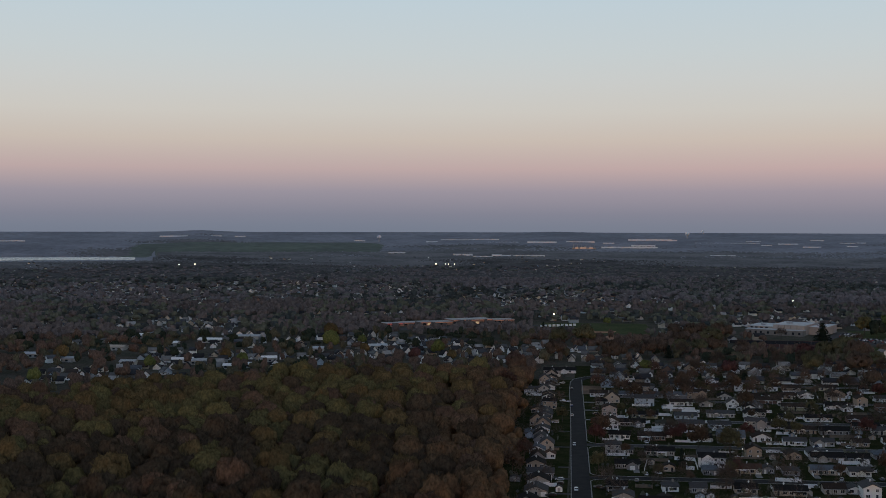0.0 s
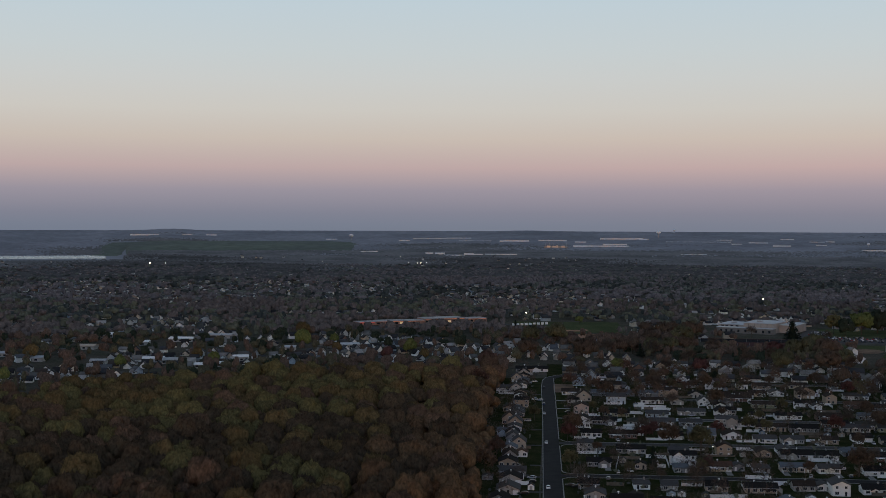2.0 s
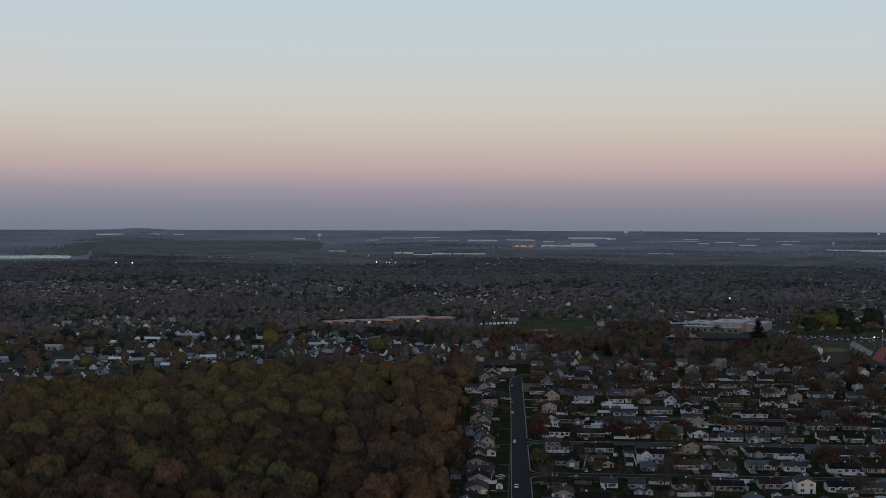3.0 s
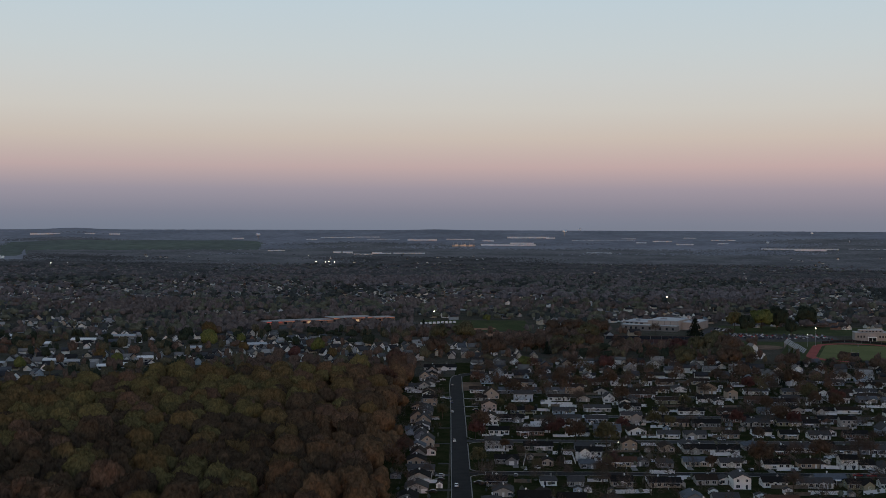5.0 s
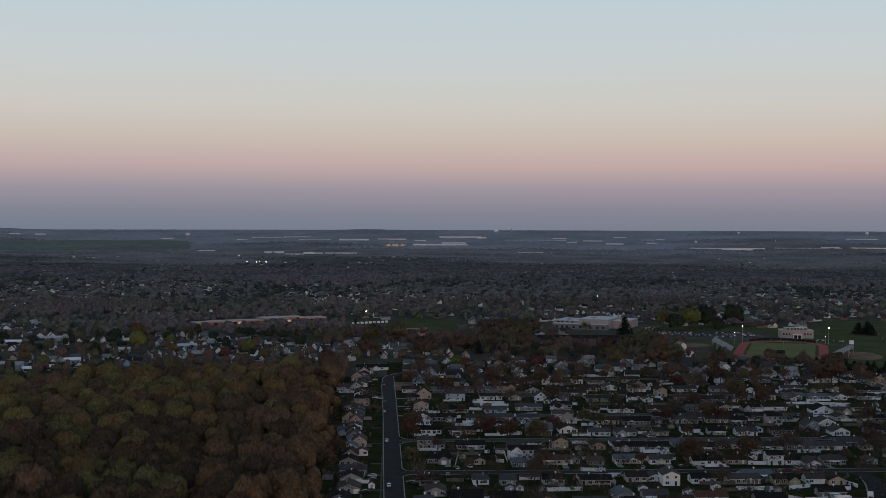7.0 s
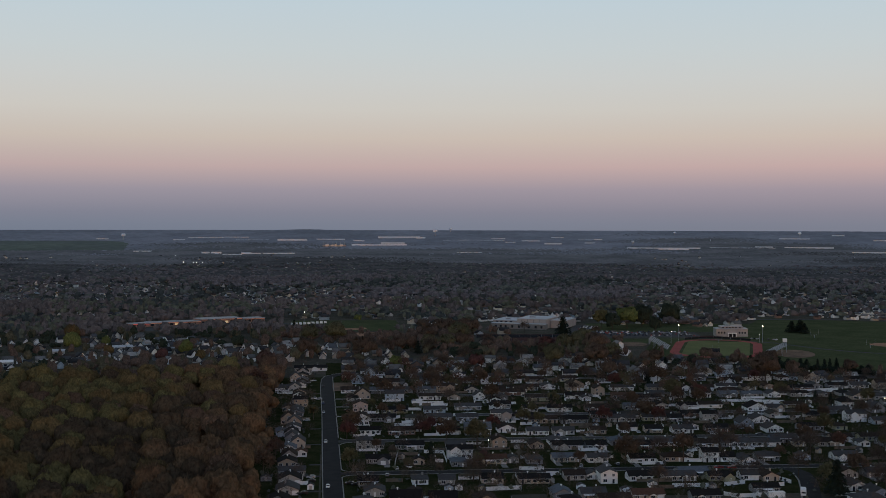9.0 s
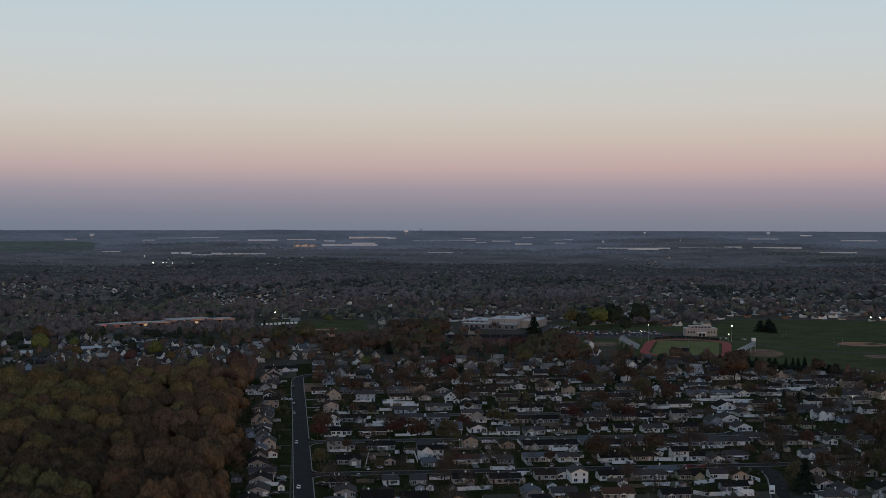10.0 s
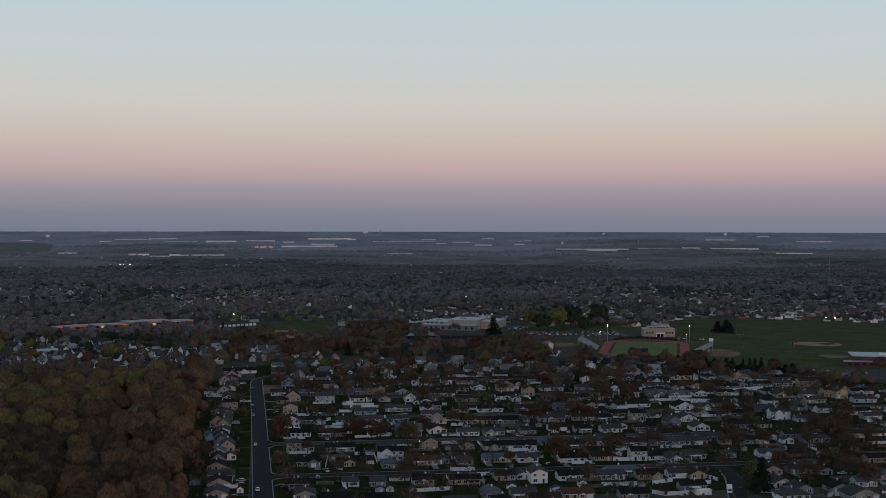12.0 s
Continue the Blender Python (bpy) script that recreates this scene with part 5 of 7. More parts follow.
tall_fence(298, 1262, 390, 1246, 3.6, "glass_dark", "dark tall mesh fence round the hard courts")
tall_fence(302, 1222, 396, 1208, 3.6, "court_red", "dull red tall mesh fence round the hard courts")
for (xa, ya), (xb, yb) in zip([(508.4, 1199.9), (529.5, 1211.2), (545.7, 1210.6), (559.3, 1197.2)], [(529.5, 1211.2), (545.7, 1210.6), (559.3, 1197.2), (571.4, 1174.5)]):
    tall_fence(xa, ya, xb, yb, 2.2, "tyre", "black windscreen fence behind the running track")
slab("tennis_court", 345, 1222, 82, 46, -14, "court_red", "dull red hard courts in front of the school", "court", z=0.06)
slab("car_park", 474, 1268, 150, 62, -14, "old_asphalt", "asphalt car park full of parked cars", "car park", z=0.032)
slab("car_park", 448, 1350, 30, 90, -25, "old_asphalt", "asphalt car park beside the school", "car park", z=0.038)
slab("field", 560, 1340, 210, 110, -14, "sports_grass", "dark mown grass behind the car park", "field", z=0.044)
slab("field", 430, 1205, 120, 46, -14, "sports_grass", "dark mown grass before the school", "field", z=0.050)
# playing fields to the east
slab("field", 745, 1190, 330, 420, -33, "sports_grass", "wide dark green mown playing field", "field", z=0.056)
strip("path", [(440, 1236), (527, 1214), (585, 1150), (604, 1085), (622, 1054), (655, 1020), (720, 960), (800, 900)], 6, "old_asphalt", 0.09, "grey asphalt drive across the playing field", "road")
strip("road", [(700, 1440), (830, 1408), (1010, 1360), (1130, 1320)], 12, "old_asphalt", 0.08, "grey asphalt road beyond the playing field", "road")


def disc(name, x, y, rx, ry, rz, z, mat, label, category):
    n = 28
    V = [(rx * math.cos(6.2832 * i / n) * (1 + 0.05 * math.sin(3 * i)), ry * math.sin(6.2832 * i / n), 0) for i in range(n)]
    V += [(a, b, -0.3) for a, b, c in V]
    F = [tuple(range(n))] + [(i, n + i, n + (i + 1) % n, (i + 1) % n) for i in range(n)]
    ob = new(name, mesh_of(name, V, F, mat))
    ob.matrix_basis = pose(x, y, z, 0, 0, rz)
    return tagged(ob, label, category, kind="structure")


disc("baseball_diamond", 696, 1108, 24, 22, -30, 0.10, "clay", "tan dirt baseball diamond in the grass", "diamond")
slab("diamond_grass", 707, 1106, 18, 14, 10, "sports_grass", "grass square inside the baseball diamond", "grass", z=0.14)
disc("dirt_patch", 556, 1052, 19, 36, -24, 0.08, "dirt", "bare sandy earth beside the grandstand", "dirt")
disc("dirt_patch", 645, 1000, 13, 14, -30, 0.12, "dirt", "bare sandy patch on the playing field", "dirt")
disc("dirt_patch", 438, 1166, 15, 22, -20, 0.09, "dirt", "bare sandy earth beside the grandstand", "dirt")
for gx0, gy0 in ((655, 1195), (655, 1085)):
    block("goalpost", gx0, gy0, -33, "white football goalpost on the playing field", "goalpost",
          [("stem", "metal_grey", [(-0.15, 0.15, 0, 0.3, 0, 3)]), ("crossbar", "metal_grey", [(-4, 4, 0, 0.14, 3, 3.14)]), ("upright", "metal_grey", [(-4.06, -3.94, 0, 0.12, 3, 9)]), ("upright", "metal_grey", [(3.94, 4.06, 0, 0.12, 3, 9)])])
# brick building and its car park
block("brick_building", 621, 933, -27, "long flat-roofed red brick building with a pale roof", "building",
      [("wall", "brick_wall", [(0, 110, 0, 36, 0, 7.6)]), ("roof", "flat_roof", [(-0.5, 110.5, -0.5, 36.5, 7.6, 8.1)]), ("annex", "brick_wall", [(-8, 110, -11, -0.2, 0, 3.9)]), ("annex_roof", "stand_metal", [(-8.4, 110.4, -11.5, -0.6, 3.9, 4.3)]),
       ("roof_unit", "trim_white", [(24, 32, 14, 19, 8.1, 9.4)]), ("roof_unit", "metal_grey", [(60, 66, 12, 17, 8.1, 9.6)])] + [("window", "glass_dark", [(x - 1.6, x + 1.6, -11.1, -10.9, 1.2, 3.0)]) for x in range(-4, 58, 6)])
slab("field", 577, 977, 136, 156, -59, "sports_grass", "dark mown grass between hedge and drive", "field", z=0.048)
slab("car_park", 575, 878, 110, 50, -27, "old_asphalt", "asphalt car park before the brick building", "car park", z=0.062)
hedge = random.Random(3)
for i in range(17):
    f = i / 16
    x, y = 480 + 56 * f + hedge.uniform(-2, 2), 984 - 92 * f + hedge.uniform(-2, 2)
    spire = 9 <= i <= 13
    tree(x, y, hedge.uniform(2.2, 3.0) if spire else hedge.uniform(3.4, 4.6), hedge.uniform(9, 12) if spire else hedge.uniform(6, 8.5), "conifer", "trees of the hedge", "in the field hedge")
hf = np.linspace(0, 1, 44)
hv = stamp([crown_shape(150 + i, 8, 3, 6, 0.12, -1.2) for i in range(3)], 466 + 74 * hf + hedge.uniform(-1, 1), 996 - 108 * hf, 1.6 + 0 * hf, 3.2 + 0.9 * np.sin(hf * 37), 4.0 + 1.2 * np.sin(hf * 53), 12)
tagged(new("hedge", big_mesh("hedge", hv, quads_for(len(hv)), ["leaf_conifer"])), "long dark evergreen hedge along the playing field", "hedge")
tree(527, 902, 6.5, 11, "brown", "trees of the hedge", "in the field hedge")
tree(538, 893, 5.0, 9, "bare", "trees of the hedge", "in the field hedge")
for x, y, rad, tall, kind in ((345, 1097, 10, 17, "olive"), (358, 1098, 9, 18, "olive"), (367, 1076, 11, 20, "brown"), (398, 1273, 8.5, 21, "conifer"), (292, 1289, 12, 18, "brown"), (276, 1300, 12, 17, "brown"), (262, 1285, 11, 18, "brown"),
                              (304, 1305, 9, 15, "brown"), (250, 1310, 11, 16, "brown"), (241, 1140, 11, 15, "olive"), (221, 1128, 12, 16, "olive"), (258, 1150, 11, 15, "brown"), (205, 1140, 11, 15, "brown"), (190, 1125, 10, 15, "brown"), (207, 1112, 4, 13, "conifer"),
                              (330, 1110, 8, 14, "plum"), (318, 1075, 8, 12, "brown"), (292, 1080, 9, 13, "brown"), (380, 1092, 4, 10, "conifer"), (388, 1085, 4, 10, "conifer"), (362, 1300, 8, 14, "bare"), (270, 1200, 10, 14, "brown"), (236, 1215, 11, 15, "brown")):
    tree(x, y, rad, tall, kind, "trees before the school", "before the school")
tree(392.9, 967.5, 3.0, 9.7, "conifer", "trees before the track", "before the running track")
tree(402.4, 965.3, 4.9, 7.7, "evergreen", "trees before the track", "before the running track")
tree(423.5, 983.1, 4.7, 8.8, "evergreen", "trees before the track", "before the running track")
tree(434.7, 979.5, 5.2, 15.0, "brown", "trees before the track", "before the running track")
tree(440.1, 958.6, 5.5, 9.4, "evergreen", "trees before the track", "before the running track")
tree(451.5, 958.3, 4.7, 11.3, "brown", "trees before the track", "before the running track")
tree(463.6, 956.9, 4.1, 7.1, "bare", "trees before the track", "before the running track")
tree(478.1, 962.7, 4.7, 8.4, "evergreen", "trees before the track", "before the running track")
tree(483.2, 953.6, 4.6, 14.5, "brown", "trees before the track", "before the running track")
# ball fields to the west of the school
slab("field", 180, 1442, 130, 150, -6, "sports_grass", "dark mown ball field between trees", "field", z=0.068)
disc("baseball_diamond", 192, 1322, 23, 26, -8, 0.10, "clay", "tan dirt baseball diamond in the grass", "diamond")
disc("baseball_diamond", 178, 1400, 22, 20, -8, 0.09, "clay", "tan dirt baseball diamond in the grass", "diamond")
slab("diamond_grass", 180, 1416, 34, 30, -8, "sports_grass", "grass square inside the baseball diamond", "grass", z=0.14)
for i in range(9):
    x, y = 118 + i * 5.2, 1452 + i * 2.4
    block("trailer", x, y, -8, "small white parked trailer in a row", "trailer", [("box", "trim_white", [(-1.7, 1.7, -1.2, 1.2, 0.7, 3.2)]), ("axle", "tyre", [(-1.1, 1.1, -1.3, 1.3, 0, 0.7)])])
block("shed", 152, 1284, -8, "small shed with a red roof by the ball field", "shed", [("wall", "wall_tan", [(-4, 4, -3, 3, 0, 2.5)]), ("roof", "track_red", [(-4.5, 4.5, -3.5, 3.5, 2.5, 3.0)])])
block("shed", 187, 1268, -8, "small shed with a blue roof by the ball field", "shed", [("wall", "wall_grey", [(-4, 4, -3, 3, 0, 2.5)]), ("roof", "tarp_blue", [(-4.5, 4.5, -3.5, 3.5, 2.5, 3.0)])])
# shopping parade with lit canopies
mall = thing("shopping_parade", pose(10, 1490, 0, 0, 0, 22), "long brick shopping parade with lit canopies at dusk", "shops")
for i, (a, b, h, d) in enumerate(((-84, -62, 3.6, 18), (-61.8, -22, 4.0, 20), (-21.8, 2, 3.7, 20), (2.2, 56, 5.4, 26), (56.2, 86, 4.2, 20))):
    part("shop", box_mesh("shop", "shop_brick", (a, b, 0, d, 0, h)), mall)
    part("roof", box_mesh("roof", "stand_metal", (a - 0.1, b + 0.1, -2.0, d + 0.2, h, h + 0.6)), mall)
    part("canopy_light", box_mesh("canopy_light", "shop_glow" if i else "sign_glow", (a + 1, b - 1, -1.4, -1.0, h - 0.7, h - 0.1)), mall, label="glowing warm canopy light")
    for k in range(int((b - a) / 6)):
        part("shop_window", box_mesh("shop_window", "window_glow" if (i, k) in ((1, 5), (3, 1), (3, 5)) else "glass_dark", (a + 1 + 6 * k, a + 5 + 6 * k, -0.1, 0.05, 0.5, 3.0)), mall)
slab("car_park", 22, 1458, 190, 40, 22, "old_asphalt", "asphalt car park before the shopping parade", "car park", z=0.074)

# low pale workshops and shops beyond the wood
WORKSHOPS = [(-317, 1184, 17.1, 14, 4.0, "wall_beige"), (-275, 1224, 17.5, 16, 4.0, "trim_white"), (-240, 1261, 25.0, 16, 4.0, "trim_white"), (-230, 1074, 18.4, 10, 4.0, "trim_white"), (-214, 1065, 13.1, 12, 4.0, "metal_grey"), (-170, 1041, 19.6, 9, 3.5, "trim_white"), (-155, 1084, 13.2, 12, 4.5, "trim_white"), (-181, 1032, 9.7, 10, 3.5, "vinyl"), (-273, 1055, 13.2, 12, 4.0, "metal_grey"), (-333, 1080, 12.6, 12, 4.0, "flat_roof"), (-376, 1117, 16.4, 12, 4.0, "flat_roof"), (-66, 1201, 21.2, 14, 4.0, "flat_roof"), (-122, 1173, 14.2, 12, 4.0, "flat_roof"), (-325, 1309, 21.3, 14, 4.0, "trim_white"), (-207, 1299, 24.5, 12, 4.0, "flat_roof")]
for x, y, w, d, h, mat in WORKSHOPS:
    shop = thing("workshop", pose(x, y, 0, 0, 0, rng.uniform(-14, 14)), "low workshop with a pale shallow roof beyond the wood", "workshop", "workshops beyond the wood")
    part("wall", box_mesh("wall", "wall_greige", (-w / 2, w / 2, -d / 2, d / 2, 0, h - 0.6)), shop)
    part("roof", mesh_of("roof", *gable_roof(d / 2, h - 0.6, 1.3, -w / 2, w / 2, True, 0.5, 0.25), mat), shop)
    for k in range(max(2, int(w / 5))):
        part("window", box_mesh("window", "glass_dark", (-w / 2 + 1 + 5 * k, -w / 2 + 3.4 + 5 * k, -d / 2 - 0.08, -d / 2 + 0.05, 0.9, 2.4)), shop)

# ---- far plain: warehouses, towers, water, hill ----


def warehouse(x, y, w, h):
    z = float(height(x, y)) + 6.0
    rz = -math.degrees(math.atan2(x, y))
    ob = thing("warehouse", pose(x, y, z - 7, 0, 0, rz), "long pale flat-roofed warehouse on the far plain", "warehouse", "warehouses on the far plain")
    part("wall", box_mesh("wall", "warehouse_wall", (-w / 2, w / 2, 0, 30, 0, h * 0.6 + 3.3)), ob)
    part("roof", box_mesh("roof", "warehouse_wall", (-w / 2 - 0.4, w / 2 + 0.4, -0.4, 30.4, h * 0.6 + 3.3, h * 0.6 + 3.7)), ob)
    part("loading_band", box_mesh("loading_band", "wall_grey", (-w / 2 + 2, w / 2 - 2, -0.3, -0.05, 2.2, 2.7)), ob)


def water_tower(x, y, w, h):
    z = float(height(x, y))
    ob = thing("water_tower", pose(x, y, z, 0, 0, 0), "pale water tower on the far plain", "water tower", "water towers on the far plain")
    n = 12
    prof = [(0.12, 0), (0.12, h * 0.5), (0.5, h * 0.62), (0.5, h * 0.82), (0.3, h * 0.96), (0.02, h)]
    V = [(w * r * math.cos(6.2832 * i / n), w * r * math.sin(6.2832 * i / n), zz + 3) for r, zz in prof for i in range(n)]
    F = [(k * n + i, k * n + (i + 1) % n, (k + 1) * n + (i + 1) % n, (k + 1) * n + i) for k in range(len(prof) - 1) for i in range(n)]
    part("tank", mesh_of("tank", V[n:], F[:-n], "warehouse_wall"), ob)
    part("pedestal", mesh_of("pedestal", *tube(0, 0, 0, h * 0.5 + 3, w * 0.12, w * 0.12, 10), "metal_grey"), ob)


warehouse(55, 4490, 125, 4.2)
warehouse(160, 4511, 96, 4.2)
warehouse(216, 4382, 114, 4.1)
warehouse(354, 4345, 105, 10.1)
warehouse(495, 4381, 102, 6.1)
warehouse(557, 4115, 42, 7.7)
warehouse(649, 4100, 147, 7.7)
warehouse(756, 4448, 155, 7.3)
warehouse(831, 4409, 33, 6.3)
warehouse(998, 4271, 224, 3.1)
warehouse(856, 3720, 78, 3.5)
warehouse(44, 3764, 24, 10.5)
warehouse(76, 3761, 31, 10.5)
warehouse(121, 3706, 60, 5.2)
warehouse(166, 3752, 31, 8.7)
warehouse(195, 3749, 28, 5.2)
warehouse(266, 3766, 98, 3.5)
warehouse(1453, 3773, 107, 5.6)
warehouse(1526, 3694, 97, 11.1)
warehouse(1609, 3720, 38, 5.6)
warehouse(1957, 3610, 153, 5.7)
warehouse(2027, 3361, 109, 3.6)
warehouse(1191, 4198, 65, 4.1)
warehouse(1230, 4055, 59, 3.9)
warehouse(1763, 3690, 209, 2.8)
warehouse(2356, 3777, 120, 4.1)
warehouse(2103, 3985, 105, 4.2)
warehouse(2312, 4052, 43, 4.3)
warehouse(1395, 4195, 51, 3.1)
warehouse(-1481, 4179, 86, 6.2)
warehouse(-999, 4516, 103, 6.4)
warehouse(-847, 4548, 39, 4.3)
warehouse(-761, 4564, 39, 6.4)
warehouse(-530, 3952, 19, 3.7)
warehouse(-305, 4442, 41, 4.1)
for x, y, w, h in ((-147, 3885, 54, 3.6), (-40, 4399, 40, 4.1), (690, 4191, 82, 5.9), (589, 4324, 40, 4.1), (1106, 4335, 51, 4.2), (1329, 4321, 46, 4.2), (1104, 4153, 35, 4.0), (1838, 3688, 57, 5.7), (1440, 4189, 30, 4.1), (1363, 4052, 35, 4.0)):
    warehouse(x, y, w, h)
water_tower(-232, 4418, 16.4, 22.6)
water_tower(908, 4526, 17.2, 23.6)
block("far_church", 1793, 4005, -24, "far pale building with a short spire on the plain", "building",
      [("hall", "warehouse_wall", [(-18, 20, 0, 14, 46, 55)]), ("tower", "warehouse_wall", [(-3.4, 3.4, -1, 6, 46, 60)]), ("spire", "warehouse_wall", [(-1.3, 1.3, 1, 4, 60, 67)])])
water_tower(2155, 4044, 12.8, 21.3)
water_tower(1005, 4705, 11.2, 13.4)
water_tower(1785, 4310, 10.8, 13.0)
water_tower(1484, 3952, 9.8, 13.7)
gold = thing("floodlit_works", pose(470, 4085, float(height(470, 4085)), 0, 0, -6.5), "floodlit industrial works glowing gold on the far plain", "works")
# the lit halls emit their floodlight themselves, the tan ones don't
for a, b, top, dull in ((-36, -27, 6.5, True), (-26.4, -15, 9.0, False), (-14.4, -9, 7.0, True), (-8.4, 4, 8.2, False), (4.6, 11, 10.0, False), (11.6, 21, 6.8, True), (21.6, 33, 8.6, False), (33.6, 42, 6.4, True)):
    part("hall", box_mesh("hall", "wall_tan" if dull else "gold_glow", (a, b, 0, 30, 0, top)), gold)
for i in range(6):
    part("mast", box_mesh("mast", "metal_grey", (-32 + 14 * i - 0.7, -32 + 14 * i + 0.7, 2, 3, 0, 18)), gold)


def arc_sheet(name, az0, az1, r0, r1, zfun, mat, label, category, na=40, nr=14):
    A, R = np.meshgrid(np.radians(np.linspace(az0, az1, na)), np.linspace(r0, r1, nr), indexing="ij")
    x, y = R * np.sin(A), R * np.cos(A)
    ua, ur = np.meshgrid(np.linspace(0, 1, na), np.linspace(0, 1, nr), indexing="ij")
    v = np.stack([x, y, zfun(x, y, ua, ur)], -1).reshape(-1, 3)
    i, j = np.meshgrid(np.arange(na - 1), np.arange(nr - 1), indexing="ij")
    q = np.stack([i * nr + j, i * nr + j + 1, (i + 1) * nr + j + 1, (i + 1) * nr + j], -1).reshape(-1, 4)[:, ::-1]
    return tagged(new(name, big_mesh(name, v, q, [mat])), label, category, kind="structure")


arc_sheet("water", -26, -14.2, 3660, 4012, lambda x, y, a, r: 19.0 + 0 * x, "water", "pale river reflecting the evening sky", "river")
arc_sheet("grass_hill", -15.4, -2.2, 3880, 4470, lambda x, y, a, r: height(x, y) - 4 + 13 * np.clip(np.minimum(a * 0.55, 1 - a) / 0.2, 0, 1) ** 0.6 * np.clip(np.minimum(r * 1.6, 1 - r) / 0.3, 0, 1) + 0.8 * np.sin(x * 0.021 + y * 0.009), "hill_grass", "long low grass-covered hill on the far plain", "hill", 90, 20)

# ---- lamps ----


def lamp(x, y, tall, size):
    size *= 0.6 if y < 2000 else 0.38
    z = float(height(x, y))
    ob = thing("street_lamp", pose(x, y, z, 0, 0, rng.uniform(0, 90)), "tall pole lamp with a lit warm head", "street lamp", "lit lamps")
    part("pole", mesh_of("pole", *tube(0, 0, 0, tall, size * 0.12 + 0.08, size * 0.08 + 0.05, 8), "metal_grey"), ob)
    part("lamp_head", mesh_of("lamp_head", *joined(tube(0, 0, tall, tall + size, size * 0.6, size, 10), tube(0, 0, tall + size, tall + size * 2, size, size * 0.5, 10)), "lamp_glow"), ob, label="glowing lamp head")


lamp(492.8, 1178.1, 17.2, 0.89)
lamp(480.7, 1168.7, 11.7, 0.65)
lamp(576.0, 1157.4, 16.2, 1.02)
lamp(573.1, 1158.1, 7.8, 0.72)
lamp(139.0, 1520.2, 10.6, 1.06)
lamp(528.0, 1831.8, 8.9, 1.15)
lamp(-18.5, 3295.0, 7.7, 2.75)
lamp(7.2, 3291.8, 7.6, 1.99)
lamp(15.7, 3290.7, 7.6, 2.29)
lamp(31.5, 3288.7, 7.6, 2.60)
lamp(866.2, 1360.2, 5.0, 1.12)
lamp(872.2, 1349.5, 5.0, 1.12)
lamp(157.1, 635.8, 5.0, 0.33)
lamp(-680.7, 3137.3, 11.9, 3.28)
lamp(-640.8, 3142.1, 11.9, 3.28)
lamp(240.3, 1580.2, 5.2, 0.93)
lamp(456.0, 737.3, 5.0, 0.32)
lamp(243.6, 805.2, 5.0, 0.27)
lamp(-43.4, 3596.2, 8.4, 1.67)
mast = thing("radio_mast", pose(1420, 2220, 0), "thin lattice radio mast standing among far trees", "mast")
part("pole", mesh_of("pole", *tube(0, 0, 0, 60, 0.55, 0.3, 6), "metal_grey"), mast)

# ---- cars ----
CAR_SIDE = [(-2.2, 0.35), (2.2, 0.35), (2.25, 0.75), (2.1, 0.95), (1.2, 1.0), (-2.15, 1.05), (-2.25, 0.7)]
CAB_SIDE = [(1.2, 1.0), (0.55, 1.45), (-1.3, 1.48), (-2.05, 1.05)]
CAR_MESH = {}


def car(x, y, rz, paint, where="parked by the street", group="parked cars", far=False):
    """Its nose points along its own y; a far one has its wheels in the body."""
    if paint not in CAR_MESH:
        CAR_MESH[paint] = (mesh_of("body", *joined(prism([(c, z) for c, z in CAR_SIDE], -0.88, 0.88, True), prism([(0.5, 1.43), (0.5, 1.5), (-1.3, 1.53), (-1.3, 1.46)], -0.7, 0.7, True)), "paint_" + paint),
                           mesh_of("glazing", *prism(CAB_SIDE, -0.76, 0.76, True), "glass_dark"))
        wv, wf = tube(0, 0, -0.11, 0.11, 0.33, 0.33, 10)
        solid = CAR_MESH[paint][0].copy()
        bm = bmesh.new()
        bm.from_mesh(solid)
        for sx in (-0.8, 0.8):
            for sy in (-1.35, 1.4):
                vs = [bm.verts.new((c + sx, b + sy, a + 0.33)) for a, b, c in wv]
                for f in wf:
                    bm.faces.new([vs[i] for i in f]).material_index = 1
        bm.to_mesh(solid)
        bm.free()
        solid.materials.append(MATS["tyre"])
        CAR_MESH[paint] += (solid,)
        CAR_MESH["wheel"] = mesh_of("wheel", [(c, b, a) for a, b, c in wv], wf, "tyre")
    words = {"white": "white", "black": "black", "silver": "silver", "red": "red", "navy": "dark blue", "charcoal": "dark grey"}
    ob = thing("car", pose(x, y, 0.09, 0, 0, rz), "%s saloon car %s" % (words[paint], where), "car", group)
    part("body", CAR_MESH[paint][2 if far else 0], ob)
    part("glazing", CAR_MESH[paint][1], ob)
    for sx in () if far else (-0.8, 0.8):
        for sy in (-1.35, 1.4):
            part("wheel", CAR_MESH["wheel"], ob, pose(sx, sy, 0.33))
    return ob


PAINTS = ("white", "silver", "black", "charcoal", "navy", "silver", "white", "red")
car(73.2, 673.1, -6, "white")
car(61.7, 558.2, -6, "white")
car(83.0, 777.0, -6, "silver")
car(56.1, 579.9, 80, "silver")
car(55.2, 571.1, 84, "black")
car(51.1, 608.6, 84, "silver")
car(49.3, 545.9, 84, "black")
car(72.4, 562.8, 80, "black")
car(74.8, 559.7, 80, "black")
car(114.4, 680.7, 0, "white")
car(106.1, 595.8, 20, "white")
car(142.9, 602.6, -10, "silver")
car(191.4, 581.1, -20, "silver")
car(255.4, 669.6, -10, "white")
car(210.8, 580.5, -20, "black")
car(241.3, 565.2, 83, "black")
car(249.5, 563.1, 83, "charcoal")
car(257.6, 563.9, 83, "red")
car(264.0, 562.3, 83, "red")
car(268.3, 570.2, 20, "silver")
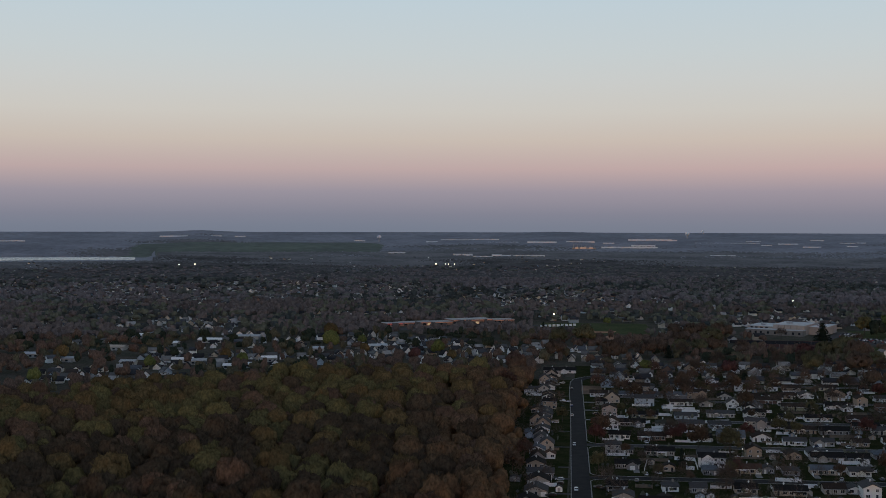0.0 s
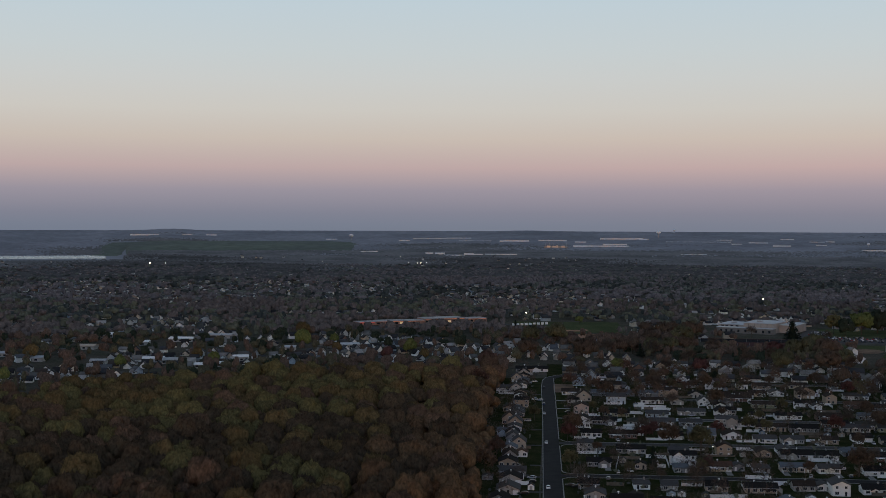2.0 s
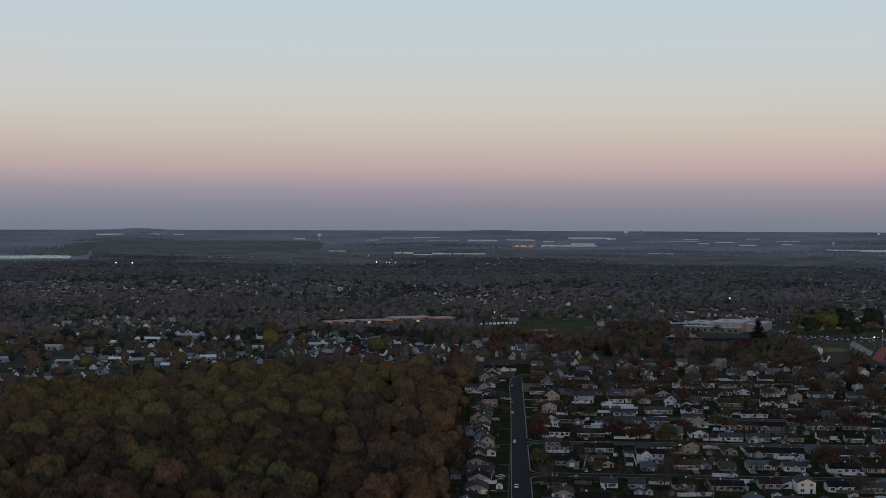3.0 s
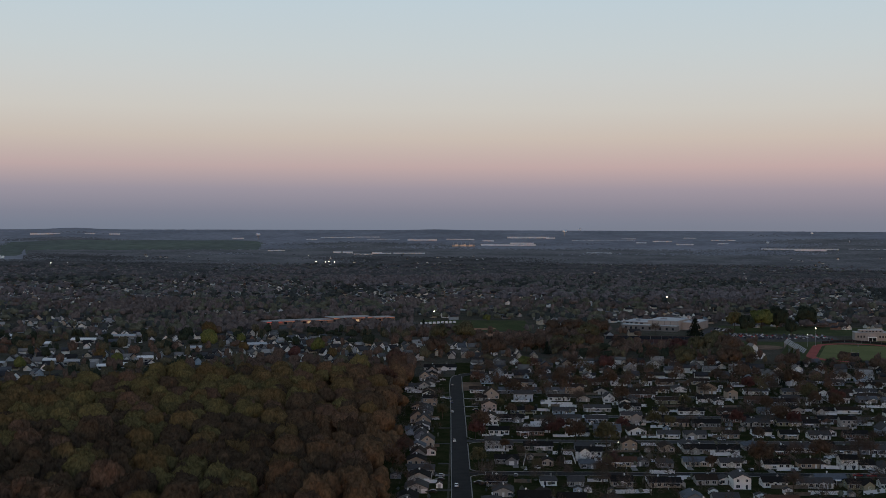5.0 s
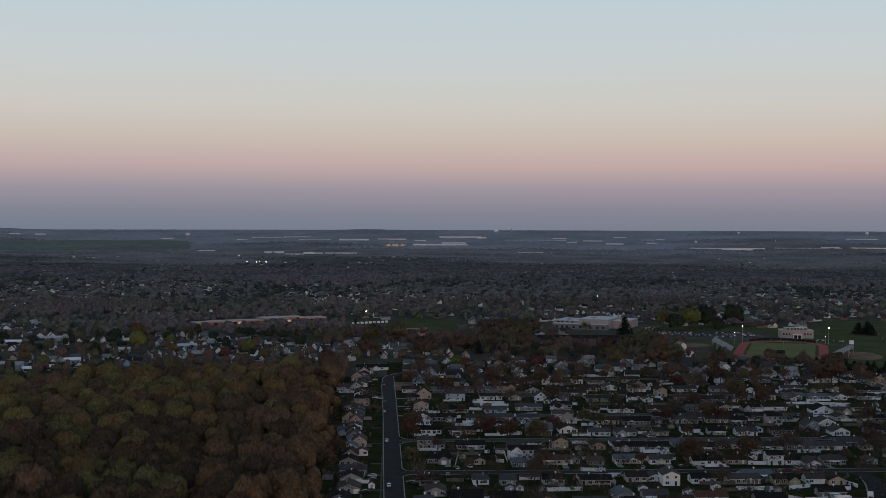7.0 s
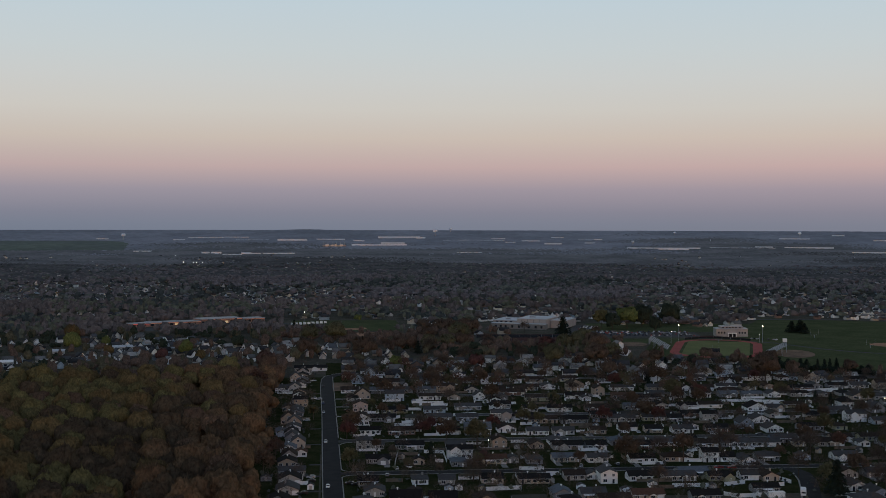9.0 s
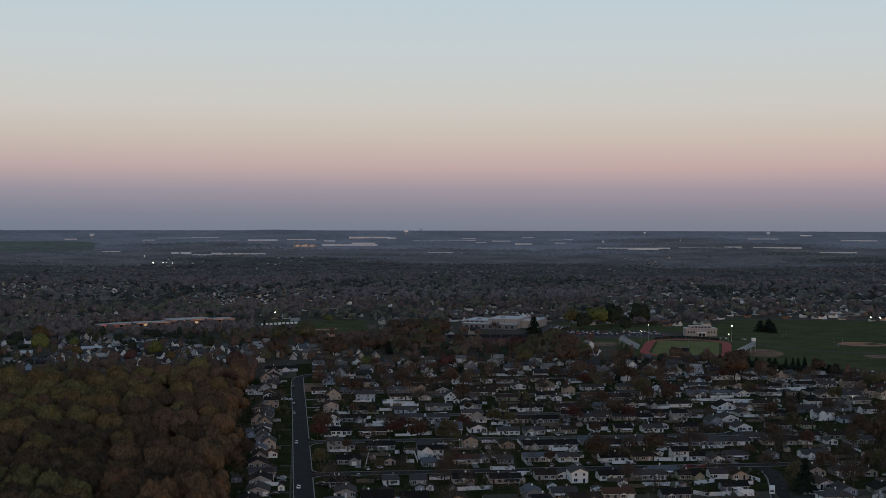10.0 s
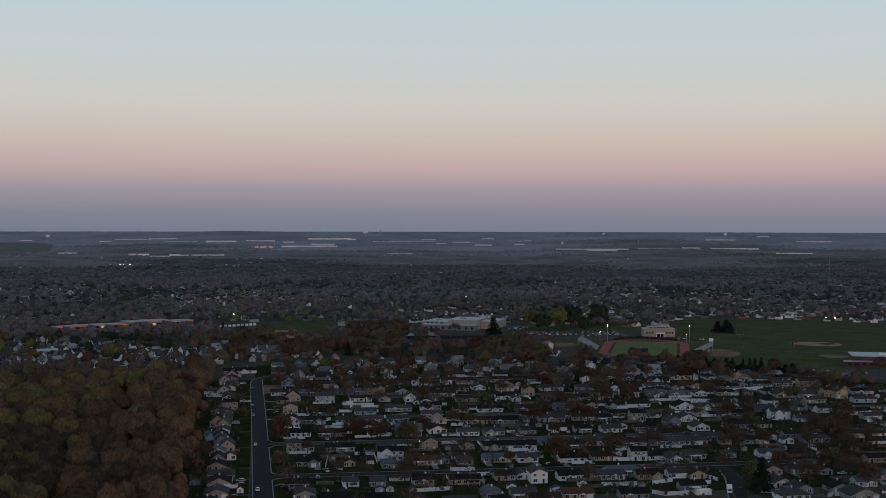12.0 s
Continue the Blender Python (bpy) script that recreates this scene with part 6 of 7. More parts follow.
car(275.3, 568.4, 10, "white")
car(279.6, 568.8, 84, "black")
car(296.3, 655.1, 60, "white")
car(297.1, 660.9, 60, "silver")
car(343.3, 549.3, 83, "silver")
car(351.1, 547.3, 84, "silver")
car(342.7, 523.3, 84, "white")
car(358.8, 526.1, 84, "silver")
car(204.1, 838.2, 0, "silver")
car(201.1, 836.0, 0, "silver")
car(176.2, 770.0, 80, "white")
car(86.4, 837.0, 80, "silver")
car(83.3, 840.6, 84, "white")
car(69.7, 748.7, 84, "silver")
car(87.1, 818.2, -6, "navy")
car(96.1, 902.4, -6, "black")
car(92.4, 936.2, 84, "white")
car(87.3, 927.4, 84, "silver")
car(101.9, 806.6, 84, "black")
car(98.8, 782.5, 84, "black")
car(121.0, 772.0, 0, "silver")
car(123.8, 766.5, 0, "charcoal")
car(387.4, 728.5, 60, "charcoal")
car(311.8, 735.3, 84, "silver")
car(222.8, 666.2, 0, "white")
car(225.0, 665.6, 0, "silver")
car(321.3, 648.7, 84, "charcoal")
car(320.8, 520.7, 84, "black")
# more cars in the drives of the estate
dr = random.Random(41)
parked = 0
while parked < 30:
    q = dr.choice((504.0,) + ROWS_S)
    u, s = dr.uniform(14, 420), q + dr.choice((-1, 1)) * dr.uniform(6.5, 9.5)
    x, y = grid(u, s)
    if s > estate_limit(u) or math.degrees(math.atan2(x, y)) > 35 or not open_ground(x, y, 1.0) or any((x - a) ** 2 + (y - b) ** 2 < 9 for a, b, c in TREES_AT):
        continue
    car(x, y, GRID + dr.choice((0, 180)) + dr.uniform(-3, 3), dr.choice(PAINTS), "parked in a drive", "cars in the drives")
    parked += 1
# the school's car park and the one by the brick building
cr = random.Random(4)


def car_rows(x, y, rz, rows, per, gap, fill, where, group):
    for j in range(rows):
        for i in range(per):
            if cr.random() < fill:
                p = pose(x, y, 0, 0, 0, rz) @ Vector(((i - per / 2) * 2.9, j * gap, 0))
                car(p.x, p.y, rz + cr.choice((0, 180)) + cr.uniform(-3, 3), cr.choice(PAINTS), where, group, far=True)


car_rows(488, 1250, -14, 4, 36, 15, 0.62, "in the school car park", "cars in the school car park")
car_rows(447, 1335, -25, 4, 7, 12, 0.7, "beside the school", "cars beside the school")
car_rows(590, 1185, -40, 1, 12, 10, 0.7, "beside the grandstand", "cars beside the grandstand")
car_rows(566, 870, -27, 3, 18, 13, 0.4, "by the brick building", "cars by the brick building")

# ---- fences, sheds, pool ----


def fence(x, y, length, rz, tall=1.8, mat="vinyl", bay=2.4):
    ob = thing("fence", pose(x, y, 0, 0, 0, rz), "%s round a back yard" % ("white vinyl panel fence" if mat == "vinyl" else "weathered wooden board fence"), "fence", "garden fences")
    n = max(2, round(length / bay))
    step = length / n
    pan = box_mesh("panel", mat, (-step / 2 + 0.06, step / 2 - 0.06, -0.03, 0.03, 0.08, tall), (-step / 2 + 0.06, step / 2 - 0.06, -0.05, 0.05, tall, tall + 0.07))
    pst = box_mesh("post", mat, (-0.07, 0.07, -0.07, 0.07, 0, tall + 0.16))
    for i in range(n):
        part("panel", pan, ob, pose(-length / 2 + (i + 0.5) * step, 0, 0))
    for i in range(n + 1):
        part("post", pst, ob, pose(-length / 2 + i * step, 0, 0))


fence(104.1, 619.2, 33.0, 77.4)
fence(125.9, 630.6, 10.2, -14.5)
fence(123.9, 606.0, 4.0, -14.5)
fence(129.2, 617.2, 24.5, -97.7)
fence(123.1, 746.0, 11.8, 33.0)
fence(111.1, 740.2, 7.6, -14.4)
fence(114.8, 748.1, 9.8, -40.6)
fence(138.9, 537.0, 18.7, 0.1)
fence(164.8, 577.8, 12.0, -14.5)
fence(199.3, 630.2, 22.1, -63.5, 1.7, "wood_fence")
fence(210.7, 620.3, 15.8, -2.5)
fence(225.3, 601.0, 21.4, 57.5, 1.7, "wood_fence")
fence(251.7, 582.2, 8.8, -14.5)
fence(227.6, 526.4, 19.1, -7.1)
fence(248.7, 526.8, 12.3, 16.3)
fence(236.3, 504.4, 7.0, -55.6)
fence(247.0, 501.7, 17.5, 0.8)
fence(250.9, 501.9, 12.6, 19.1)
fence(331.0, 572.8, 11.9, -14.5)
fence(313.6, 482.0, 11.4, 9.1)
fence(365.2, 774.2, 23.3, -0.9)
fence(386.0, 767.5, 22.3, -21.3)
fence(158.2, 800.0, 18.4, 19.1)
fence(124.2, 697.4, 13.7, -71.4)
fence(449.5, 812.6, 33.0, 7.8)
fence(460.8, 800.2, 31.9, -49.1)
fence(380.9, 898.5, 28.5, 15.8)
fence(315.3, 856.4, 26.8, 30.8)
fence(66.1, 870.4, 12.0, -14.3)
fence(349.3, 569.7, 15.2, 9.8, 1.7, "wood_fence")
fence(193.5, 734.7, 11.5, -37.0, 1.7, "wood_fence")
fence(162.3, 793.7, 11.3, -14.3)
fence(170.1, 751.2, 15.7, 11.3)
fence(147.9, 540.9, 17.1, -96.5, 1.7, "wood_fence")
fence(164.7, 546.8, 22.9, -93.3, 1.7, "wood_fence")
fence(275.2, 528.5, 8.6, -79.4)
fence(379.7, 688.2, 18.6, -51.0, 1.7, "wood_fence")
fence(264.1, 609.1, 12.2, 28.2)
fence(267.6, 519.9, 5.9, 10.5)
fence(78.8, 594.4, 10.9, 72.3, 1.7, "wood_fence")
fence(93.7, 563.7, 8.0, -14.5, 1.7, "wood_fence")
fence(118.8, 780.2, 26.3, -96.3)
fence(113.9, 769.1, 8.1, -29.7)
fence(156.1, 805.5, 19.8, -13.1)
fence(138.0, 779.2, 18.1, -13.1)
fence(126.6, 717.5, 15.8, -20.4)
fence(111.8, 750.0, 9.5, 14.0)
fence(161.4, 776.2, 7.4, -53.7)


fr = random.Random(33)
for s in (548, 636, 724, 812):
    u = 30.0
    while u < 400:
        ln = fr.uniform(10, 16)
        x, y = grid(u + ln / 2, s + fr.uniform(-4, 4))
        if fr.random() < 0.5 and math.degrees(math.atan2(x, y)) < 35 and open_ground(x, y, ln * 0.3):
            fence(x, y, ln, GRID + fr.choice((0, 0, 90)), 1.7, fr.choice(("vinyl", "wood_fence")), 3.4)
        u += ln + fr.uniform(8, 22)


def shed(x, y, w, wall, roof="slate"):
    ob = thing("shed", pose(x, y, 0, 0, 0, GRID), "small %s garden shed with a gabled roof" % LONG_WALL[wall], "shed", "garden sheds")
    part("wall", mesh_of("wall", *prism([(-w / 2, 0), (w / 2, 0), (w / 2, 2), (0, 2.9), (-w / 2, 2)], -1.6, 1.6, False), "wall_" + wall), ob)
    part("roof", mesh_of("roof", *gable_roof(w / 2, 2, 0.9, -1.6, 1.6, False, 0.2, 0.1), "roof_" + roof), ob)
    part("door", box_mesh("door", "wall_greige", (-0.6, 0.6, -1.66, -1.6, 0.05, 1.85)), ob)


def disc_pool(x, y):
    ob = thing("swimming_pool", pose(x, y, 0), "round above-ground pool with a blue wall in a yard", "pool")
    part("wall", mesh_of("wall", *tube(0, 0, 0, 1.3, 3.6, 3.6, 20), "pool_blue"), ob)
    part("rim", mesh_of("rim", *tube(0, 0, 1.3, 1.4, 3.75, 3.75, 20), "trim_white"), ob)
    part("cover", mesh_of("cover", *tube(0, 0, 1.4, 1.44, 3.5, 3.5, 20), "tarp_blue"), ob)


def caravan(x, y, rz):
    ob = thing("caravan", pose(x, y, 0, 0, 0, rz), "white box caravan parked in a drive", "caravan", "parked caravans")
    part("body", box_mesh("body", "trim_white", (-1.2, 1.2, -3.6, 3.6, 0.6, 3.0), (-1.1, 1.1, -3.4, 3.4, 3.0, 3.15)), ob)
    part("window", box_mesh("window", "glass_dark", (-0.9, 0.9, -3.66, -3.6, 1.6, 2.3)), ob)
    for sy in (-1.6, 1.8):
        for sx in (-1.0, 1.0):
            part("wheel", CAR_MESH["wheel"], ob, pose(sx, sy, 0.33))


shed(106.8, 619.6, 3.2, "beige")
shed(90.6, 537.5, 3.6, "grey")
shed(115.3, 541.8, 4, "blue")
shed(175.4, 532.4, 4, "white")
shed(193.5, 521.6, 5.5, "white")
shed(209.7, 531.1, 4, "white")
shed(273.3, 632.4, 3.5, "white")
shed(235.6, 521.8, 3, "grey")
shed(34.7, 578.9, 5, "grey")
shed(53.6, 556.6, 3, "white")
shed(129.5, 536.9, 3, "olive")
shed(333.8, 635.7, 4, "white")
shed(354.4, 632.3, 3, "grey")
shed(384.3, 573.9, 3, "grey")
shed(253.4, 517.2, 3, "grey")
shed(114.5, 660.7, 3, "white")
shed(120.0, 541.8, 3.4, "white")
shed(165.9, 548.8, 3, "greige")
shed(214.6, 617.6, 3, "white")
shed(293.2, 611.1, 3, "greige")
disc_pool(108.7, 532.8)
caravan(269.6, 500.6, -27)
caravan(254.8, 497.3, 82)

yard = random.Random(52)
for i in range(900):
    u, s = yard.uniform(12, 440), yard.choice((504.0,) + ROWS_S) + yard.choice((-1, 1)) * yard.uniform(26, 40)
    x, y = grid(u, s)
    if i % 15 == 0 and s < estate_limit(u) and math.degrees(math.atan2(x, y)) < 35.5 and open_ground(x, y, 1.2):
        shed(x, y, yard.uniform(2.4, 3.8), yard.choice(("white", "white", "greige", "tan", "bluegrey")), yard.choice(("slate", "dark", "brown")))

# ---- wide suburb and woods beyond: joined, uncountable ----
KEEP_OUT = [(570, 872, 62, 36, -27), (556, 964, 65, 54, -59), (505, 1115, 70, 112, -26), (500, 1285, 150, 78, -14), (400, 1365, 85, 62, -18), (345, 1215, 62, 44, -14), (745, 1190, 168, 212, -33), (650, 930, 120, 80, -27),
            (180, 1440, 72, 82, -6), (190, 1322, 30, 34, -8), (18, 1474, 104, 44, 22), (556, 1042, 40, 46, -30), (530, 950, 50, 60, -30), (485, 1222, 75, 34, -14), (440, 1120, 26, 60, -26)]
KEEP_OUT += [(x, y, w / 2 + 1, d / 2 + 9, 0) for x, y, w, d, h, mat in WORKSHOPS]


def free(x, y, extra=0.0):
    ok = np.ones(len(x), bool)
    for cx, cy, hw, hd, rz in KEEP_OUT:
        c, s = math.cos(radians(rz)), math.sin(radians(rz))
        dx, dy = x - cx, y - cy
        ok &= ~((np.abs(dx * c + dy * s) < hw + extra) & (np.abs(-dx * s + dy * c) < hd + extra))
    u, s = x * EX + y * EY, -x * EY + y * EX
    lim = np.where(u < 250, 1066, np.where(u < 330, 1034, np.where(u < 370, 989, np.where(u < 420, 934, 854))))
    ok &= ~((u > -40) & (s < lim + extra))
    ok &= ~in_wood(x, y)
    az = np.degrees(np.arctan2(x, y))
    r = np.hypot(x, y)
    ok &= ~((az < -13.0) & (r > 3460) & (r < 4015))
    return ok & (az > -26) & (az < 40.5)


sr = np.random.RandomState(8)


def patchy(x, y, k, seed):
    """A smooth random field between about -1 and 1."""
    r = np.random.RandomState(seed)
    t = 0
    for i in range(5):
        a, f = r.uniform(0, 6.28), k * r.uniform(0.6, 1.8)
        t = t + np.sin((x * math.cos(a) + y * math.sin(a)) * f + r.uniform(0, 6.28))
    return t / 2.6


VILLAGE = []
hx, hy, hr = [], [], []
for cx in range(-1800, 2600, 260):
    for cy in range(600, 3700, 260):
        rot = sr.uniform(-35, 35)
        a, b = np.meshgrid(np.arange(-130, 130, 16.5), np.concatenate([np.arange(-130, 130, 66) - 14, np.arange(-130, 130, 66) + 14]))
        a, b = a.ravel() + sr.uniform(-2.5, 2.5, a.size), b.ravel() + sr.uniform(-3, 3, b.size)
        c, s = math.cos(radians(rot)), math.sin(radians(rot))
        hx.append(cx + 130 + a * c - b * s), hy.append(cy + 130 + a * s + b * c), hr.append(np.full(a.size, rot))
hx, hy, hr = np.concatenate(hx), np.concatenate(hy), np.concatenate(hr)
rr = np.hypot(hx, hy)
dens = patchy(hx, hy, 0.006, 3)
south = (np.degrees(np.arctan2(hx, hy)) > 20.5) & (rr > 1380) & (rr < 2250)
dens = dens + np.where(south, 1.2, 0)
belt = (np.degrees(np.arctan2(hx, hy)) > 6.5) & (np.degrees(np.arctan2(hx, hy)) < 13.5) & (rr > 1480) & (rr < 1950)
ok = free(hx, hy, 4) & ~(belt & (sr.uniform(0, 1, len(hx)) < 0.8)) & (rr > 900) & (rr < 3700) & (dens > -0.12) & (sr.uniform(0, 1, len(hx)) < np.where(south, 0.62, np.where((hx < -120) & (rr < 1480), 0.10, np.where((hx > 190) & (hx < 430) & (rr < 1420), 0.25, np.where(rr < 1500, 0.8, np.where(rr < 2640, 0.66, 0.05))))))
hx, hy, hr, rr = hx[ok], hy[ok], hr[ok], rr[ok]
# dense rows of small gabled houses just beyond the wood
for vx, vy, w, d, rot in ((-275, 980, 100, 84, 8), (-215, 1095, 112, 130, 4), (-130, 1085, 90, 50, 12), (-60, 1140, 110, 90, 32), (-35, 1235, 120, 60, 32), (45, 1120, 60, 70, 20), (-190, 1240, 110, 60, 10), (70, 1185, 110, 60, 24), (10, 1082, 60, 40, 24), (-80, 1295, 90, 50, 30), (150, 1112, 90, 46, -6), (140, 1190, 70, 40, 10), (-300, 1480, 110, 200, 6), (-205, 1330, 60, 50, 14), (115, 1930, 150, 110, 18), (-120, 1640, 140, 60, 10)):
    c, s = math.cos(radians(rot)), math.sin(radians(rot))
    for a in np.arange(-w / 2, w / 2, 12.5):
        for b in np.arange(-d / 2, d / 2, 24):
            p, q = vx + (a + sr.uniform(-1.5, 1.5)) * c - b * s, vy + a * s + (b + sr.uniform(-3, 3)) * c
            if sr.uniform(0, 1) < 0.8 and not in_wood(p, q) and free(np.array([p]), np.array([q]), 2)[0]:
                VILLAGE.append((p, q, rot + sr.choice((0, 0, 90))))
near_v = np.min((hx[:, None] - np.array([p[0] for p in VILLAGE])) ** 2 + (hy[:, None] - np.array([p[1] for p in VILLAGE])) ** 2, axis=1) > 18 ** 2
hx, hy, hr = hx[near_v], hy[near_v], hr[near_v]
hx, hy, hr = (np.concatenate([a, b]) for a, b in ((hx, [p[0] for p in VILLAGE]), (hy, [p[1] for p in VILLAGE]), (hr, [p[2] for p in VILLAGE])))
hx, hy, hr = (np.concatenate([a, b]) for a, b in ((hx, [p[0] for p in EXTRA]), (hy, [p[1] for p in EXTRA]), (hr, [GRID] * len(EXTRA))))


WINGS = []


def small_parts():
    """Wings, windows and chimneys of the joined houses."""
    walls, roofs, panes = [], [], []
    for x, y, a, w, d, h, rise in WINGS:
        m = Matrix.Translation((x, y, float(height(x, y)) - 0.2)) @ Matrix.Rotation(a, 4, "Z")
        v, f = prism([(-d / 2, 0), (d / 2, 0), (d / 2, h), (0, h + rise), (-d / 2, h)], -w / 2, w / 2, True)
        walls.append(([tuple(m @ Vector(p)) for p in v], f))
        v, f = gable_roof(d / 2, h, rise, -w / 2, w / 2, True, 0.35, 0.2)
        roofs.append(([tuple(m @ Vector(p)) for p in v], f))
        v, f = boxes(*[(sx * (w / 2 + 0.02) - 0.04, sx * (w / 2 + 0.02) + 0.04, -0.6, 0.6, 0.9, 2.1) for sx in (-1, 1)], *[(-0.7, 0.7, sy * (d / 2 + 0.02) - 0.04, sy * (d / 2 + 0.02) + 0.04, 0.9, 2.1) for sy in (-1, 1)])
        panes.append(([tuple(m @ Vector(p)) for p in v], f))
    for nm, mat, items, words in (("far_house_wings", "far_wall", walls, "gabled side wings of the houses beyond the wood"), ("far_house_roofs", "far_roof", roofs, "shingle roofs of the houses' side wings"), ("far_house_windows", "glass_dark", panes, "dark windows of the houses beyond the wood")):
        tagged(new(nm, mesh_of(nm, *joined(*items), mat)), words, "houses", kind="stuff")


def far_house_arrays():
    n = len(hx)
    w, d = sr.uniform(8, 12.5, n), sr.uniform(6.6, 8.2, n)
    nv = len(VILLAGE)
    w[-nv - len(EXTRA):n - len(EXTRA)] *= 0.74
    d[-nv - len(EXTRA):n - len(EXTRA)] *= 0.86
    flip = sr.uniform(0, 1, n) < 0.45
    h = np.where(sr.uniform(0, 1, n) < 0.3, 4.4, 2.6)
    rise = d / 2 * sr.uniform(0.5, 0.9, n)
    steep = slice(n - nv - len(EXTRA), n - len(EXTRA))
    rise[steep] *= 1.35
    h[steep] *= 0.8
    ang = np.radians(hr + np.where(flip, 90, 0))
    z0 = height(hx, hy) - 0.2 + np.where(np.hypot(hx, hy) > 2640, 2.5, 0)
    small = np.where(np.hypot(hx, hy) > 2600, 0.62, np.where(np.hypot(hx, hy) > 1600, 0.84, 1.0))
    w, d, h, rise = w * small, d * small, h * small, rise * small
    # side wings of the nearer ones
    for i in np.where((np.hypot(hx, hy) < 1500) & (sr.uniform(0, 1, n) < 0.6))[0]:
        side, ca, sa = sr.choice((-1, 1)), math.cos(ang[i]), math.sin(ang[i])
        lx, ly = side * w[i] * 0.28, -side * d[i] * 0.5
        WINGS.append((hx[i] + lx * ca - ly * sa, hy[i] + lx * sa + ly * ca, ang[i] + math.pi / 2, w[i] * 0.5, d[i] * 0.55, h[i] * 0.78, rise[i] * 0.6))
    P = []

    def vert(fx, fy, z, o=0.0):
        lx, ly = fx * (w / 2 + o), fy * (d / 2 + o)
        P.append(np.stack([hx + lx * np.cos(ang) - ly * np.sin(ang), hy + lx * np.sin(ang) + ly * np.cos(ang), z0 + z], -1))
        return len(P) - 1

    for fx in (-1, 1):
        for fy in (-1, 1):
            vert(fx, fy, 0 * h), vert(fx, fy, h)
        vert(fx, 0, h), vert(fx, 0, h + rise)
    # each end has: 0 low front, 1 high front, 2 low back, 3 high back, 4 middle, 5 peak
    q = [(0, 6, 7, 1), (2, 3, 9, 8)]
    for e in (0, 6):
        q += [(e, e + 1, e + 3, e + 2), (e + 1, e + 5, e + 3, e + 4)]
    nw = len(q)
    for t in (0.0, 0.3):
        for fx in (-1, 1):
            vert(fx, -1, h + t - 0.2, 0.45), vert(fx, 0, h + rise + t, 0.45), vert(fx, 1, h + t - 0.2, 0.45)
    q += [(18, 21, 22, 19), (19, 22, 23, 20), (12, 13, 16, 15), (13, 14, 17, 16), (12, 15, 21, 18), (14, 20, 23, 17), (12, 18, 19, 13), (13, 19, 20, 14), (15, 16, 22, 21), (16, 17, 23, 22)]
    v = np.stack(P, 1)
    k = v.shape[1]
    quads = (np.array(q)[None] + (np.arange(n) * k)[:, None, None]).reshape(-1, 4)
    idx = np.tile(np.array([0] * nw + [1] * (len(q) - nw)), n)
    return v.reshape(-1, 3), quads, idx


v, q, idx = far_house_arrays()
tagged(new("far_houses", big_mesh("far_houses", v, q, ["far_wall", "far_roof"], idx)), "hundreds of small suburban houses among trees", "houses", kind="stuff")
small_parts()
# cells taken by houses
TAKEN = set(zip((hx // 9).astype(int), (hy // 9).astype(int)))
for p, q in zip(hx, hy):
    for gap, odds in ((11, 0.75), (20, 0.55), (29, 0.3)):
        f = 1 - gap / math.hypot(p, q)
        if sr.uniform(0, 1) < odds:
            TAKEN.add((int(p * f // 9), int(q * f // 9)))


def scatter(r0, r1, gap, seed, bare_floor):
    r = np.random.RandomState(seed)
    a, b = np.meshgrid(np.arange(-2200, 3200, gap), np.arange(300, 4900, gap))
    x, y = (a + r.uniform(-gap / 2, gap / 2, a.shape)).ravel(), (b + r.uniform(-gap / 2, gap / 2, b.shape)).ravel()
    d = np.hypot(x, y)
    k = (d > r0) & (d < r1) & free(x, y, 3)
    k &= (r.uniform(0, 1, len(x)) < bare_floor + (1 - bare_floor) * np.clip(0.5 - 0.8 * patchy(x, y, 0.006, 3), 0, 1)) | ((x < -120) & (d < 1480) & (r.uniform(0, 1, len(x)) < 0.8))
    x, y = x[k], y[k]
    close = np.min((x[:, None] - np.array([p[0] for p in VILLAGE])) ** 2 + (y[:, None] - np.array([p[1] for p in VILLAGE])) ** 2, axis=1) < 30 ** 2
    thin = ~close | (r.uniform(0, 1, len(x)) < 0.36)
    thin &= ~((np.degrees(np.arctan2(x, y)) > 20.5) & (np.hypot(x, y) > 1380) & (np.hypot(x, y) < 2250) & (r.uniform(0, 1, len(x)) < 0.25))
    x, y = x[thin], y[thin]
    m = np.array([(int(p // 9), int(q // 9)) not in TAKEN for p, q in zip(x, y)], bool)
    return x[m], y[m], r


def woods(r0, r1, gap, seed, templates, rad, tall, mats, floor):
    x, y, r = scatter(r0, r1, gap, seed, floor)
    ra = rad[0] + (rad[1] - rad[0]) * r.uniform(0, 1, len(x)) ** 1.5
    ta = r.uniform(*tall, len(x))
    up = ta / 1.75
    pick = r.uniform(0, 1, len(x)) + 0.45 * patchy(x, y, 0.010, seed + 1)
    lo = 0.0
    for nm, share, words in mats:
        w = np.where((pick >= lo if lo > 0 else pick >= -9) & (pick < lo + share if lo + share < 0.999 else pick < 9))[0]
        lo += share
        if len(w):
            v = stamp(templates, x[w], y[w], height(x[w], y[w]) + ta[w] - up[w] * 0.85, ra[w], up[w], seed + 2, np.clip(0.5 + 0.42 * patchy(x[w], y[w] * 0.5, 0.007, 5) + r.uniform(-0.3, 0.3, len(w)), 0, 1))
            tagged(new("far_trees", big_mesh("far_trees", v, quads_for(len(v)), ["leaf_" + nm])), words, "trees", kind="stuff")


